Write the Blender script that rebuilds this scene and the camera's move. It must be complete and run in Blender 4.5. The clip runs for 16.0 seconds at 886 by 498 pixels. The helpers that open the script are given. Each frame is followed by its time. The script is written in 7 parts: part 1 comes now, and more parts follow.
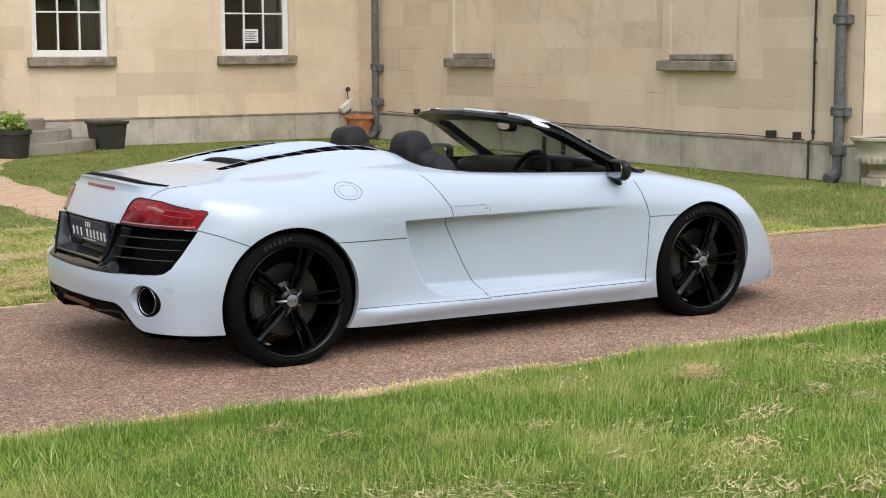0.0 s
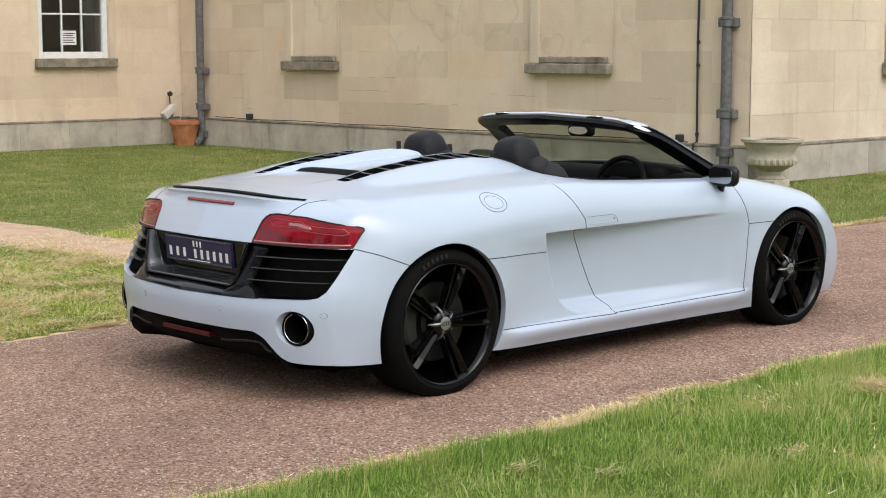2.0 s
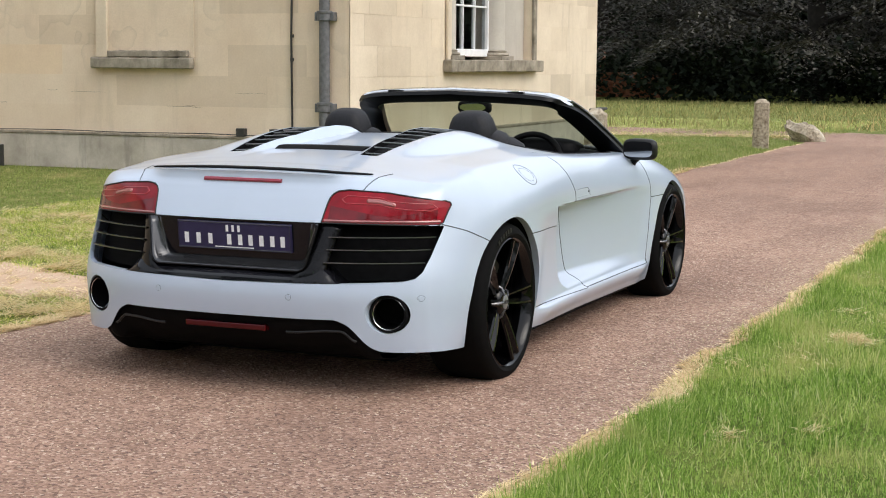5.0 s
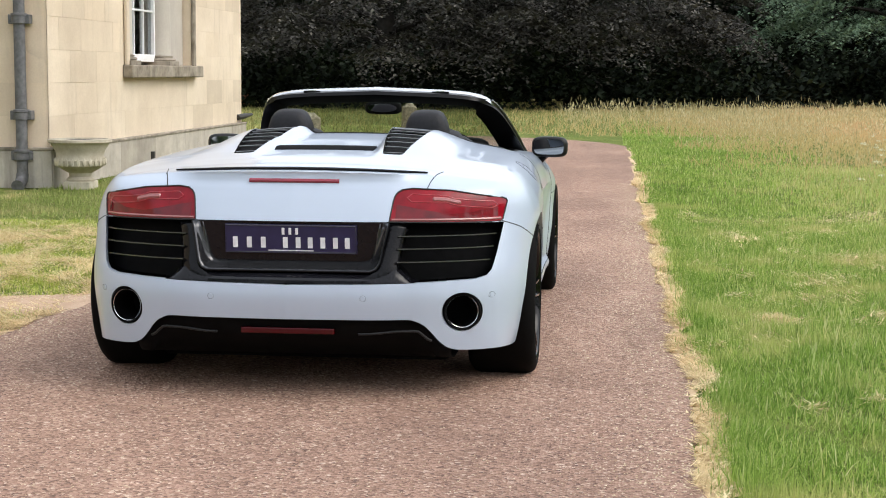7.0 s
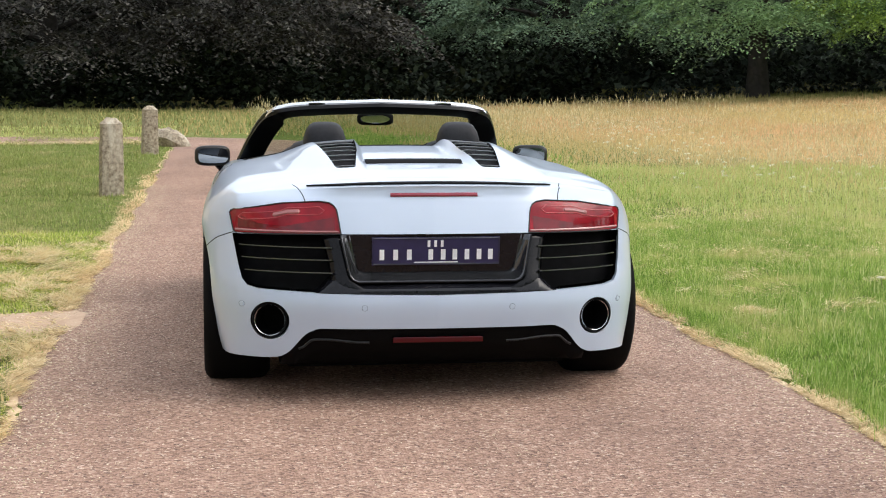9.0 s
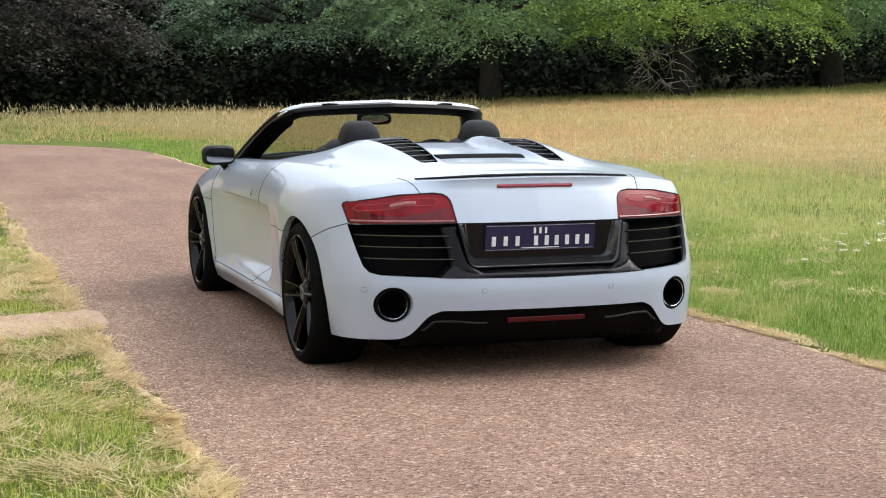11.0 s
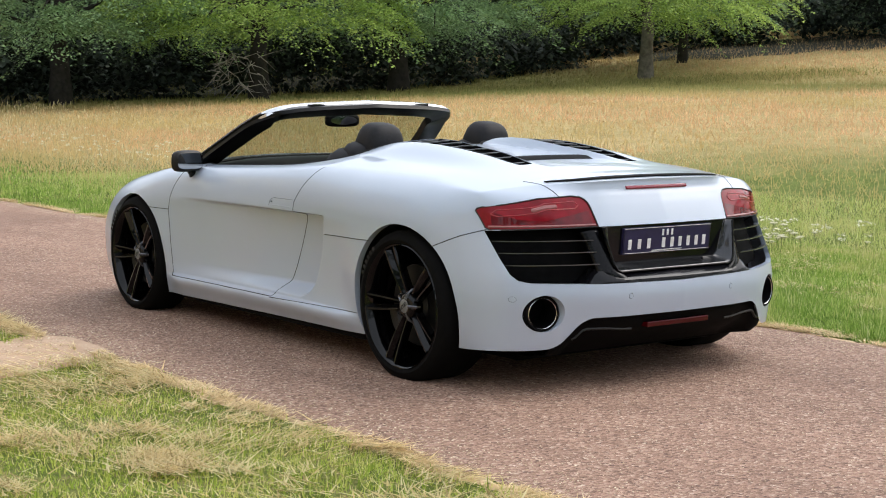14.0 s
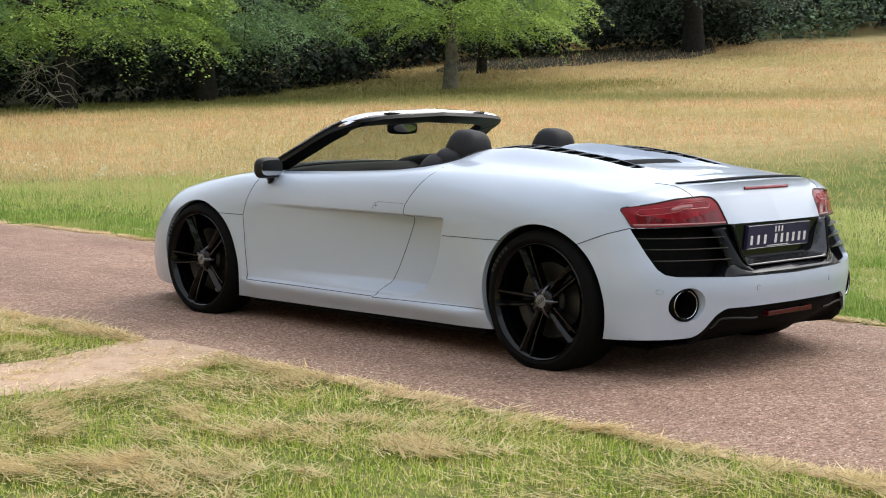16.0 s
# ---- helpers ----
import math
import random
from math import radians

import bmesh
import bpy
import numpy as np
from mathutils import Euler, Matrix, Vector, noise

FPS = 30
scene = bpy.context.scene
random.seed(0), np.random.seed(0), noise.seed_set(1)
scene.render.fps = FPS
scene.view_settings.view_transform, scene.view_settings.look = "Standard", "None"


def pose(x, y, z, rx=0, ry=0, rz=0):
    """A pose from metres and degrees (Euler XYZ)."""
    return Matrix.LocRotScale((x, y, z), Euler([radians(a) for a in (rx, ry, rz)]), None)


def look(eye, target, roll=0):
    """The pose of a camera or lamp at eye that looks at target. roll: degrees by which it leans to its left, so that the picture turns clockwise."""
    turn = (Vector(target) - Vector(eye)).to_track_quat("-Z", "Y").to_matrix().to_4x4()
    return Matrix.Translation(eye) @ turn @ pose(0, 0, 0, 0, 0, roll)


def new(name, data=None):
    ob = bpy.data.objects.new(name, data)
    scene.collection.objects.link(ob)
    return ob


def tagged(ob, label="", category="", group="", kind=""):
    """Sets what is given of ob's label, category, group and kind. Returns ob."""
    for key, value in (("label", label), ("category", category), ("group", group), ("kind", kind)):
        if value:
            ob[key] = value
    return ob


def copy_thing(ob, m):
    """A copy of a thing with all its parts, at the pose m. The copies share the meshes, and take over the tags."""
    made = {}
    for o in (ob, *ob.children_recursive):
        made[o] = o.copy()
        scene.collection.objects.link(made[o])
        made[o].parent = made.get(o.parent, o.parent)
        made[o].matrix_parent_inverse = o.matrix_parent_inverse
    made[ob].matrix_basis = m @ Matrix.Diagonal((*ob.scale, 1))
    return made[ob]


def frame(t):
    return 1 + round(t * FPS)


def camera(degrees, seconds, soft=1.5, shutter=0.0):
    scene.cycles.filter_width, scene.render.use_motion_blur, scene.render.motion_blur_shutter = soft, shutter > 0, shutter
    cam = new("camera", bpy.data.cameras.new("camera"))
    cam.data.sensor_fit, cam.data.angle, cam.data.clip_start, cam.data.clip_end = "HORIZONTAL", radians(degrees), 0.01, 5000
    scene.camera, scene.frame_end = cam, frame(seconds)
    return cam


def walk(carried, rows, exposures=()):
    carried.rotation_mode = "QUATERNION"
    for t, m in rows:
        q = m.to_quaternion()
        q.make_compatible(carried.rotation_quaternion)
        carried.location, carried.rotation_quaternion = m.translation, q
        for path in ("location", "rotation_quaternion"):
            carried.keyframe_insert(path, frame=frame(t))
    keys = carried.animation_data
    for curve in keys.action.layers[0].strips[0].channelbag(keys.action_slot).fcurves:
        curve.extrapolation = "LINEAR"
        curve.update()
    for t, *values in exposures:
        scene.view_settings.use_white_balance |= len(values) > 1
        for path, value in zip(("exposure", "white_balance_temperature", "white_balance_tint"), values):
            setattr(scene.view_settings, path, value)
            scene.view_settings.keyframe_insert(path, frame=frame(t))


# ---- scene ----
cam = camera(31.1, 16.0, soft=1.05)
PATH = [
    (0, (-3.488, -7.772, 1.568), (-2.424, -6.098, 1.314), -0.2),
    (0.5, (-3.87, -7.361, 1.555), (-2.744, -5.728, 1.298), -0.2),
    (1, (-4.18, -6.895, 1.546), (-2.92, -5.363, 1.291), -0.1),
    (1.5, (-4.457, -6.409, 1.545), (-3.145, -4.922, 1.288), -0.1),
    (2, (-4.782, -6.028, 1.551), (-3.428, -4.576, 1.301), -0.1),
    (2.5, (-5.025, -5.568, 1.465), (-3.547, -4.244, 1.218), 0.0),
    (3, (-5.308, -5.128, 1.407), (-3.768, -3.876, 1.162), 0.0),
    (3.5, (-5.575, -4.726, 1.397), (-3.956, -3.577, 1.158), 0.0),
    (4, (-5.798, -4.29, 1.375), (-4.108, -3.248, 1.137), 0.1),
    (4.5, (-6.067, -3.831, 1.346), (-4.319, -2.888, 1.112), 0.2),
    (4.7, (-6.141, -3.615, 1.351), (-4.358, -2.739, 1.117), 0.3),
    (6.8, (-6.78, -1.424, 1.287), (-4.812, -1.147, 1.061), 0.3),
    (7, (-6.809, -1.232, 1.292), (-4.831, -1.028, 1.071), 0.3),
    (7.5, (-6.852, -0.722, 1.284), (-4.865, -0.702, 1.059), 0.1),
    (8, (-6.925, -0.193, 1.302), (-4.941, -0.293, 1.073), 0.3),
    (8.5, (-6.996, 0.352, 1.34), (-5.021, 0.124, 1.118), 0.4),
    (9, (-7.075, 0.864, 1.369), (-5.106, 0.589, 1.146), 0.3),
    (9.2, (-7.141, 1.062, 1.355), (-5.175, 0.767, 1.136), 0.4),
    (11.3, (-7.186, 2.957, 1.337), (-5.342, 2.214, 1.121), 0.4),
    (11.5, (-7.068, 3.134, 1.334), (-5.254, 2.321, 1.118), 0.6),
    (12, (-6.812, 3.577, 1.333), (-5.078, 2.604, 1.117), 0.6),
    (12.5, (-6.473, 3.943, 1.358), (-4.778, 2.904, 1.14), 0.5),
    (13, (-6.136, 4.263, 1.371), (-4.451, 3.207, 1.152), 0.5),
    (13.5, (-5.849, 4.583, 1.352), (-4.196, 3.477, 1.137), 0.4),
    (14, (-5.638, 4.898, 1.305), (-4.042, 3.711, 1.098), 0.3),
    (14.5, (-5.514, 5.292, 1.278), (-3.972, 4.034, 1.082), 0.3),
    (15, (-5.324, 5.695, 1.283), (-3.879, 4.326, 1.093), 0.4),
    (15.5, (-5.113, 6.104, 1.291), (-3.7, 4.701, 1.101), 0.4),
    (16, (-4.884, 6.442, 1.291), (-3.476, 5.035, 1.098), 0.3),
]
walk(cam, [(t, look(eye, target, roll)) for t, eye, target, roll in PATH], [(0, 0.80), (3, 0.84), (7, 1.05), (9, 1.10), (12, 0.98), (16, 0.95)])

# ---- light: bright overcast, one soft high sun behind thin cloud ----
SUN_EL, SUN_AZ = 48.0, 258.0
world = bpy.data.worlds.new("overcast_sky")
scene.world = world
world.use_nodes = True
wn, wl = world.node_tree.nodes, world.node_tree.links
sky = wn.new("ShaderNodeTexSky")
sky.sky_type = "NISHITA"
sky.sun_disc = False
sky.sun_elevation = radians(SUN_EL)
sky.sun_rotation = radians(90 - SUN_AZ)
sky.air_density, sky.dust_density, sky.ozone_density = 1.0, 4.0, 1.0
grey = wn.new("ShaderNodeHueSaturation")
grey.inputs["Saturation"].default_value = 0.6
wl.new(sky.outputs[0], grey.inputs["Color"])
cloud = wn.new("ShaderNodeMix")
cloud.data_type = "RGBA"
cloud.inputs[0].default_value = 0.5
cloud.inputs[7].default_value = (6.5, 6.85, 7.3, 1)
wl.new(grey.outputs[0], cloud.inputs[6])
wl.new(cloud.outputs[2], wn["Background"].inputs[0])
wn["Background"].inputs[1].default_value = 0.140
sun_data = bpy.data.lights.new("sun", "SUN")
sun_data.energy, sun_data.angle, sun_data.color = 0.42, radians(40), (1.0, 0.97, 0.92)
sun = new("sun", sun_data)
sun.matrix_world = look((40 * math.cos(radians(SUN_AZ)) * math.cos(radians(SUN_EL)), 40 * math.sin(radians(SUN_AZ)) * math.cos(radians(SUN_EL)), 40 * math.sin(radians(SUN_EL))), (0, 0, 0))


# ---- materials ----
def nodes_of(name):
    m = bpy.data.materials.new(name)
    m.use_nodes = True
    return m, m.node_tree.nodes, m.node_tree.links, m.node_tree.nodes["Principled BSDF"]


def noise_node(n, l, scale, detail=4.0, rough=0.55, stretch=None):
    pos = n.new("ShaderNodeNewGeometry")
    tex = n.new("ShaderNodeTexNoise")
    tex.inputs["Scale"].default_value = scale
    tex.inputs["Detail"].default_value = detail
    tex.inputs["Roughness"].default_value = rough
    if stretch:
        mp = n.new("ShaderNodeMapping")
        mp.inputs["Scale"].default_value = stretch
        l.new(pos.outputs["Position"], mp.inputs["Vector"])
        l.new(mp.outputs[0], tex.inputs["Vector"])
    else:
        l.new(pos.outputs["Position"], tex.inputs["Vector"])
    return tex.outputs["Fac"]


def ramp(n, l, fac, stops):
    r = n.new("ShaderNodeValToRGB")
    e = r.color_ramp.elements
    while len(e) < len(stops):
        e.new(0.5)
    for k, (p, c) in zip(e, stops):
        k.position, k.color = p, (*c, 1)
    l.new(fac, r.inputs[0])
    return r.outputs[0]


def mix(n, l, fac, a, b, mode="MIX"):
    x = n.new("ShaderNodeMix")
    x.data_type, x.blend_type = "RGBA", mode
    for sock, val in ((x.inputs[0], fac), (x.inputs[6], a), (x.inputs[7], b)):
        if isinstance(val, (int, float)):
            sock.default_value = val
        elif isinstance(val, tuple):
            sock.default_value = (*val, 1)
        else:
            l.new(val, sock)
    return x.outputs[2]


def bump(n, l, b, height, strength, dist):
    k = n.new("ShaderNodeBump")
    k.inputs["Strength"].default_value, k.inputs["Distance"].default_value = strength, dist
    l.new(height, k.inputs["Height"])
    l.new(k.outputs[0], b.inputs["Normal"])


def plain(name, c, rough=0.5, metal=0.0, coat=0.0, spec=0.5, vary=0.12, scale=30.0, bumpy=0.0):
    """A paint, plastic or metal with slight unevenness of colour and gloss."""
    m, n, l, b = nodes_of(name)
    f = noise_node(n, l, scale)
    lo, hi = tuple(max(0, v * (1 - vary)) for v in c), tuple(min(1, v * (1 + vary)) for v in c)
    l.new(ramp(n, l, f, [(0.3, lo), (0.7, hi)]), b.inputs["Base Color"])
    rr = n.new("ShaderNodeMapRange")
    rr.inputs[3].default_value, rr.inputs[4].default_value = rough * 0.85, min(1, rough * 1.15)
    l.new(f, rr.inputs[0])
    l.new(rr.outputs[0], b.inputs["Roughness"])
    b.inputs["Metallic"].default_value = metal
    b.inputs["Coat Weight"].default_value = coat
    b.inputs["Coat Roughness"].default_value = 0.03
    b.inputs["Specular IOR Level"].default_value = spec
    if bumpy:
        bump(n, l, b, f, 0.5, bumpy)
    return m


def stone(name, dark, light, stain, per_block=0.25, blotch=0.9, tide=False, streaks=0.5):
    """Weathered limestone: blotches, fine grain, streaks, and a tone of its own for each block."""
    m, n, l, b = nodes_of(name)
    big, fine = noise_node(n, l, blotch, 6.0, 0.65), noise_node(n, l, 45.0, 5.0, 0.7)
    streak = noise_node(n, l, 1.0, 5.0, 0.6, (5.0, 5.0, 0.7))
    col = ramp(n, l, big, [(0.32, dark), (0.68, light)])
    info = n.new("ShaderNodeObjectInfo")
    tone = ramp(n, l, info.outputs["Random"], [(0.0, tuple(v * (1 - per_block) for v in (0.95, 0.93, 0.9))), (0.25, (0.95, 0.93, 0.9)), (0.9, (1, 1, 1)), (1.0, (1.0, 0.93, 0.83))])
    col = mix(n, l, 0.8, col, tone, "MULTIPLY")
    col = mix(n, l, ramp(n, l, streak, [(0.56 - 0.06 * (streaks > 0.6), (0, 0, 0)), (0.75 - 0.08 * (streaks > 0.6), (streaks, streaks, streaks))]), col, stain)
    if tide:
        # tide marks: thin wandering rings where damp has dried
        ring = ramp(n, l, noise_node(n, l, 0.95, 3.0, 0.5), [(0.455, (0, 0, 0)), (0.492, (0.22, 0.22, 0.22)), (0.5, (0.40, 0.40, 0.40)), (0.506, (0, 0, 0))])
        where = ramp(n, l, noise_node(n, l, 0.45, 2.0, 0.5, (1, 1, 1.6)), [(0.47, (0, 0, 0)), (0.60, (1, 1, 1))])
        col = mix(n, l, mix(n, l, 1.0, ring, where, "MULTIPLY"), col, stain)
    col = mix(n, l, 0.35, col, ramp(n, l, fine, [(0.3, (0.72, 0.7, 0.68)), (0.7, (1, 1, 1))]), "MULTIPLY")
    l.new(col, b.inputs["Base Color"])
    b.inputs["Roughness"].default_value = 0.9
    b.inputs["Specular IOR Level"].default_value = 0.25
    bump(n, l, b, fine, 0.5, 0.004)
    return m


def asphalt_material():
    m, n, l, b = nodes_of("reddish_asphalt")
    vor = n.new("ShaderNodeTexVoronoi")
    vor.inputs["Scale"].default_value = 95.0
    pos = n.new("ShaderNodeNewGeometry")
    l.new(pos.outputs["Position"], vor.inputs["Vector"])
    chips = ramp(n, l, vor.outputs["Color"], [(0.12, (0.185, 0.107, 0.078)), (0.40, (0.39, 0.238, 0.171)), (0.78, (0.55, 0.362, 0.268)), (0.93, (0.82, 0.655, 0.52))])
    big, mid = noise_node(n, l, 0.55, 5.0, 0.6), noise_node(n, l, 7.0, 5.0, 0.65)
    wear = noise_node(n, l, 1.0, 4.0, 0.6, (0.25, 1.8, 1.0))
    col = mix(n, l, 0.75, chips, ramp(n, l, big, [(0.3, (0.62, 0.60, 0.60)), (0.7, (1, 1, 1))]), "MULTIPLY")
    col = mix(n, l, 0.6, col, ramp(n, l, wear, [(0.35, (0.68, 0.66, 0.66)), (0.65, (1, 1, 1))]), "MULTIPLY")
    col = mix(n, l, 0.5, col, ramp(n, l, mid, [(0.35, (0.7, 0.68, 0.66)), (0.7, (1, 1, 1))]), "MULTIPLY")
    l.new(col, b.inputs["Base Color"])
    b.inputs["Roughness"].default_value = 0.82
    b.inputs["Specular IOR Level"].default_value = 0.35
    bump(n, l, b, vor.outputs["Distance"], 0.9, 0.008)
    return m


def ground_material():
    """Soil and short turf under the blades, greener near the drive, straw-dry out in the meadow."""
    m, n, l, b = nodes_of("turf_soil")
    big, mid, fine = noise_node(n, l, 0.12, 5.0, 0.6), noise_node(n, l, 1.3, 6.0, 0.65), noise_node(n, l, 26.0, 6.0, 0.75)
    green = ramp(n, l, mid, [(0.3, (0.12, 0.17, 0.035)), (0.55, (0.20, 0.26, 0.06)), (0.75, (0.40, 0.37, 0.15))])
    thatch = ramp(n, l, noise_node(n, l, 9.0, 5.0, 0.7), [(0.48, (0, 0, 0)), (0.64, (0.7, 0.7, 0.7))])
    sep = n.new("ShaderNodeSeparateXYZ")
    pos = n.new("ShaderNodeNewGeometry")
    l.new(pos.outputs["Position"], sep.inputs[0])
    yard = n.new("ShaderNodeMapRange")
    yard.inputs[1].default_value, yard.inputs[2].default_value, yard.inputs[3].default_value = 0.0, 1.0, 0.25
    l.new(sep.outputs["Y"], yard.inputs[0])
    worn = n.new("ShaderNodeMath")
    worn.operation = "MULTIPLY"
    l.new(thatch, worn.inputs[0])
    l.new(yard.outputs[0], worn.inputs[1])
    green = mix(n, l, worn.outputs[0], green, (0.50, 0.41, 0.21))
    dry = ramp(n, l, mid, [(0.3, (0.48, 0.40, 0.17)), (0.7, (0.70, 0.53, 0.28))])
    far = n.new("ShaderNodeMapRange")
    far.inputs[1].default_value, far.inputs[2].default_value = -26.0, -40.0
    slant = n.new("ShaderNodeMath")
    slant.operation = "MULTIPLY_ADD"
    slant.inputs[1].default_value = -1.667
    l.new(sep.outputs["X"], slant.inputs[0])
    l.new(sep.outputs["Y"], slant.inputs[2])
    l.new(slant.outputs[0], far.inputs[0])
    add = n.new("ShaderNodeMath")
    add.operation = "MULTIPLY_ADD"
    add.inputs[1].default_value = 2.2
    l.new(big, add.inputs[0])
    sub = n.new("ShaderNodeMath")
    sub.operation = "SUBTRACT"
    sub.inputs[1].default_value = 0.62
    l.new(add.outputs[0], sub.inputs[0])
    mul = n.new("ShaderNodeMath")
    mul.operation = "MULTIPLY"
    mul.use_clamp = True
    l.new(far.outputs[0], mul.inputs[0])
    l.new(sub.outputs[0], mul.inputs[1])
    lane_side = n.new("ShaderNodeMapRange")
    lane_side.inputs[1].default_value, lane_side.inputs[2].default_value = -5.0, -7.5
    l.new(sep.outputs["Y"], lane_side.inputs[0])
    both = n.new("ShaderNodeMath")
    both.operation = "MULTIPLY"
    l.new(mul.outputs[0], both.inputs[0])
    l.new(lane_side.outputs[0], both.inputs[1])
    col = mix(n, l, both.outputs[0], green, dry)
    # turf near the trees turns greener and darker: painted tree shade
    run = n.new("ShaderNodeMath")
    run.operation = "MULTIPLY_ADD"
    run.inputs[1].default_value = -1.03
    l.new(sep.outputs["Y"], run.inputs[0])
    l.new(sep.outputs["X"], run.inputs[2])
    tree_shade = n.new("ShaderNodeMapRange")
    tree_shade.inputs[1].default_value, tree_shade.inputs[2].default_value = 58.0, 68.0
    l.new(run.outputs[0], tree_shade.inputs[0])
    hill = n.new("ShaderNodeMapRange")
    hill.inputs[1].default_value, hill.inputs[2].default_value = -48.0, -38.0
    l.new(sep.outputs["Y"], hill.inputs[0])
    wood_side = n.new("ShaderNodeMath")
    wood_side.operation = "MULTIPLY"
    l.new(tree_shade.outputs[0], wood_side.inputs[0])
    l.new(hill.outputs[0], wood_side.inputs[1])
    col = mix(n, l, wood_side.outputs[0], col, ramp(n, l, big, [(0.4, (0.25, 0.25, 0.09)), (0.65, (0.44, 0.38, 0.16))]))
    col = mix(n, l, 0.85, col, ramp(n, l, fine, [(0.3, (0.30, 0.29, 0.24)), (0.68, (1, 1, 1))]), "MULTIPLY")
    l.new(col, b.inputs["Base Color"])
    b.inputs["Roughness"].default_value = 0.95
    b.inputs["Specular IOR Level"].default_value = 0.1
    bump(n, l, b, fine, 0.9, 0.03)
    return m


def leaf_material(name, stops, rough=0.55, translucent=0.25, fresh=None, dry=None, calm=0.0):
    """Blades or leaves whose tone differs from piece to piece and from place to place."""
    m, n, l, b = nodes_of(name)
    geo = n.new("ShaderNodeNewGeometry")
    big = noise_node(n, l, 0.7, 3.0, 0.6)
    one = ramp(n, l, geo.outputs["Random Per Island"], stops)
    col = mix(n, l, 0.75, one, ramp(n, l, big, [(0.3, (0.76, 0.80, 0.70)), (0.7, (1.0, 1.0, 0.95))]), "MULTIPLY")
    if calm:
        # drifts a few metres wide, lusher or thinner
        col = mix(n, l, 1.0, mix(n, l, calm, col, stops[len(stops) // 2][1]), ramp(n, l, noise_node(n, l, 0.33, 4.0, 0.6, (1.0, 1.7, 1.0)), [(0.36, (0.82, 0.88, 0.82)), (0.64, (1.0, 1.0, 1.0))]), "MULTIPLY")
    if dry:
        bare = ramp(n, l, noise_node(n, l, 1.3, 5.0, 0.65), [(0.50, (0, 0, 0)), (0.68, (0.75, 0.75, 0.75))])
        col = mix(n, l, bare, col, dry)
    if fresh:
        # greener near the drive and in broad drifts farther out
        sep = n.new("ShaderNodeSeparateXYZ")
        l.new(geo.outputs["Position"], sep.inputs[0])
        near = n.new("ShaderNodeMapRange")
        near.inputs[1].default_value, near.inputs[2].default_value = -40.0, -26.0
        slant = n.new("ShaderNodeMath")
        slant.operation = "MULTIPLY_ADD"
        slant.inputs[1].default_value = -1.667
        l.new(sep.outputs["X"], slant.inputs[0])
        l.new(sep.outputs["Y"], slant.inputs[2])
        l.new(slant.outputs[0], near.inputs[0])
        drift = ramp(n, l, noise_node(n, l, 0.11, 4.0, 0.6, (0.6, 1.6, 1.0)), [(0.45, (0, 0, 0)), (0.60, (0.7, 0.7, 0.7))])
        both = n.new("ShaderNodeMath")
        both.operation = "MAXIMUM"
        lane_side = n.new("ShaderNodeMapRange")
        lane_side.inputs[1].default_value, lane_side.inputs[2].default_value, lane_side.inputs[4].default_value = -7.5, -5.0, 0.6
        l.new(sep.outputs["Y"], lane_side.inputs[0])
        greener = n.new("ShaderNodeMath")
        greener.operation = "MAXIMUM"
        l.new(near.outputs[0], greener.inputs[0])
        l.new(lane_side.outputs[0], greener.inputs[1])
        l.new(greener.outputs[0], both.inputs[0])
        l.new(drift, both.inputs[1])
        col = mix(n, l, both.outputs[0], col, mix(n, l, 0.75, col, fresh))
        # greener and darker by the first trees, with their shade in the colour
        run = n.new("ShaderNodeMath")
        run.operation = "MULTIPLY_ADD"
        run.inputs[1].default_value = -1.03
        l.new(sep.outputs["Y"], run.inputs[0])
        l.new(sep.outputs["X"], run.inputs[2])
        edge = n.new("ShaderNodeMapRange")
        edge.inputs[1].default_value, edge.inputs[2].default_value = 58.0, 68.0
        l.new(run.outputs[0], edge.inputs[0])
        hill = n.new("ShaderNodeMapRange")
        hill.inputs[1].default_value, hill.inputs[2].default_value = -48.0, -38.0
        l.new(sep.outputs["Y"], hill.inputs[0])
        by_trees = n.new("ShaderNodeMath")
        by_trees.operation = "MULTIPLY"
        l.new(edge.outputs[0], by_trees.inputs[0])
        l.new(hill.outputs[0], by_trees.inputs[1])
        col = mix(n, l, by_trees.outputs[0], col, mix(n, l, drift, (0.25, 0.255, 0.09), (0.46, 0.39, 0.17)))
    l.new(col, b.inputs["Base Color"])
    b.inputs["Roughness"].default_value = rough
    b.inputs["Specular IOR Level"].default_value = 0.12
    t = n.new("ShaderNodeBsdfTranslucent")
    l.new(col, t.inputs["Color"])
    s = n.new("ShaderNodeMixShader")
    s.inputs[0].default_value = translucent
    l.new(b.outputs[0], s.inputs[1])
    l.new(t.outputs[0], s.inputs[2])
    l.new(s.outputs[0], n["Material Output"].inputs["Surface"])
    return m


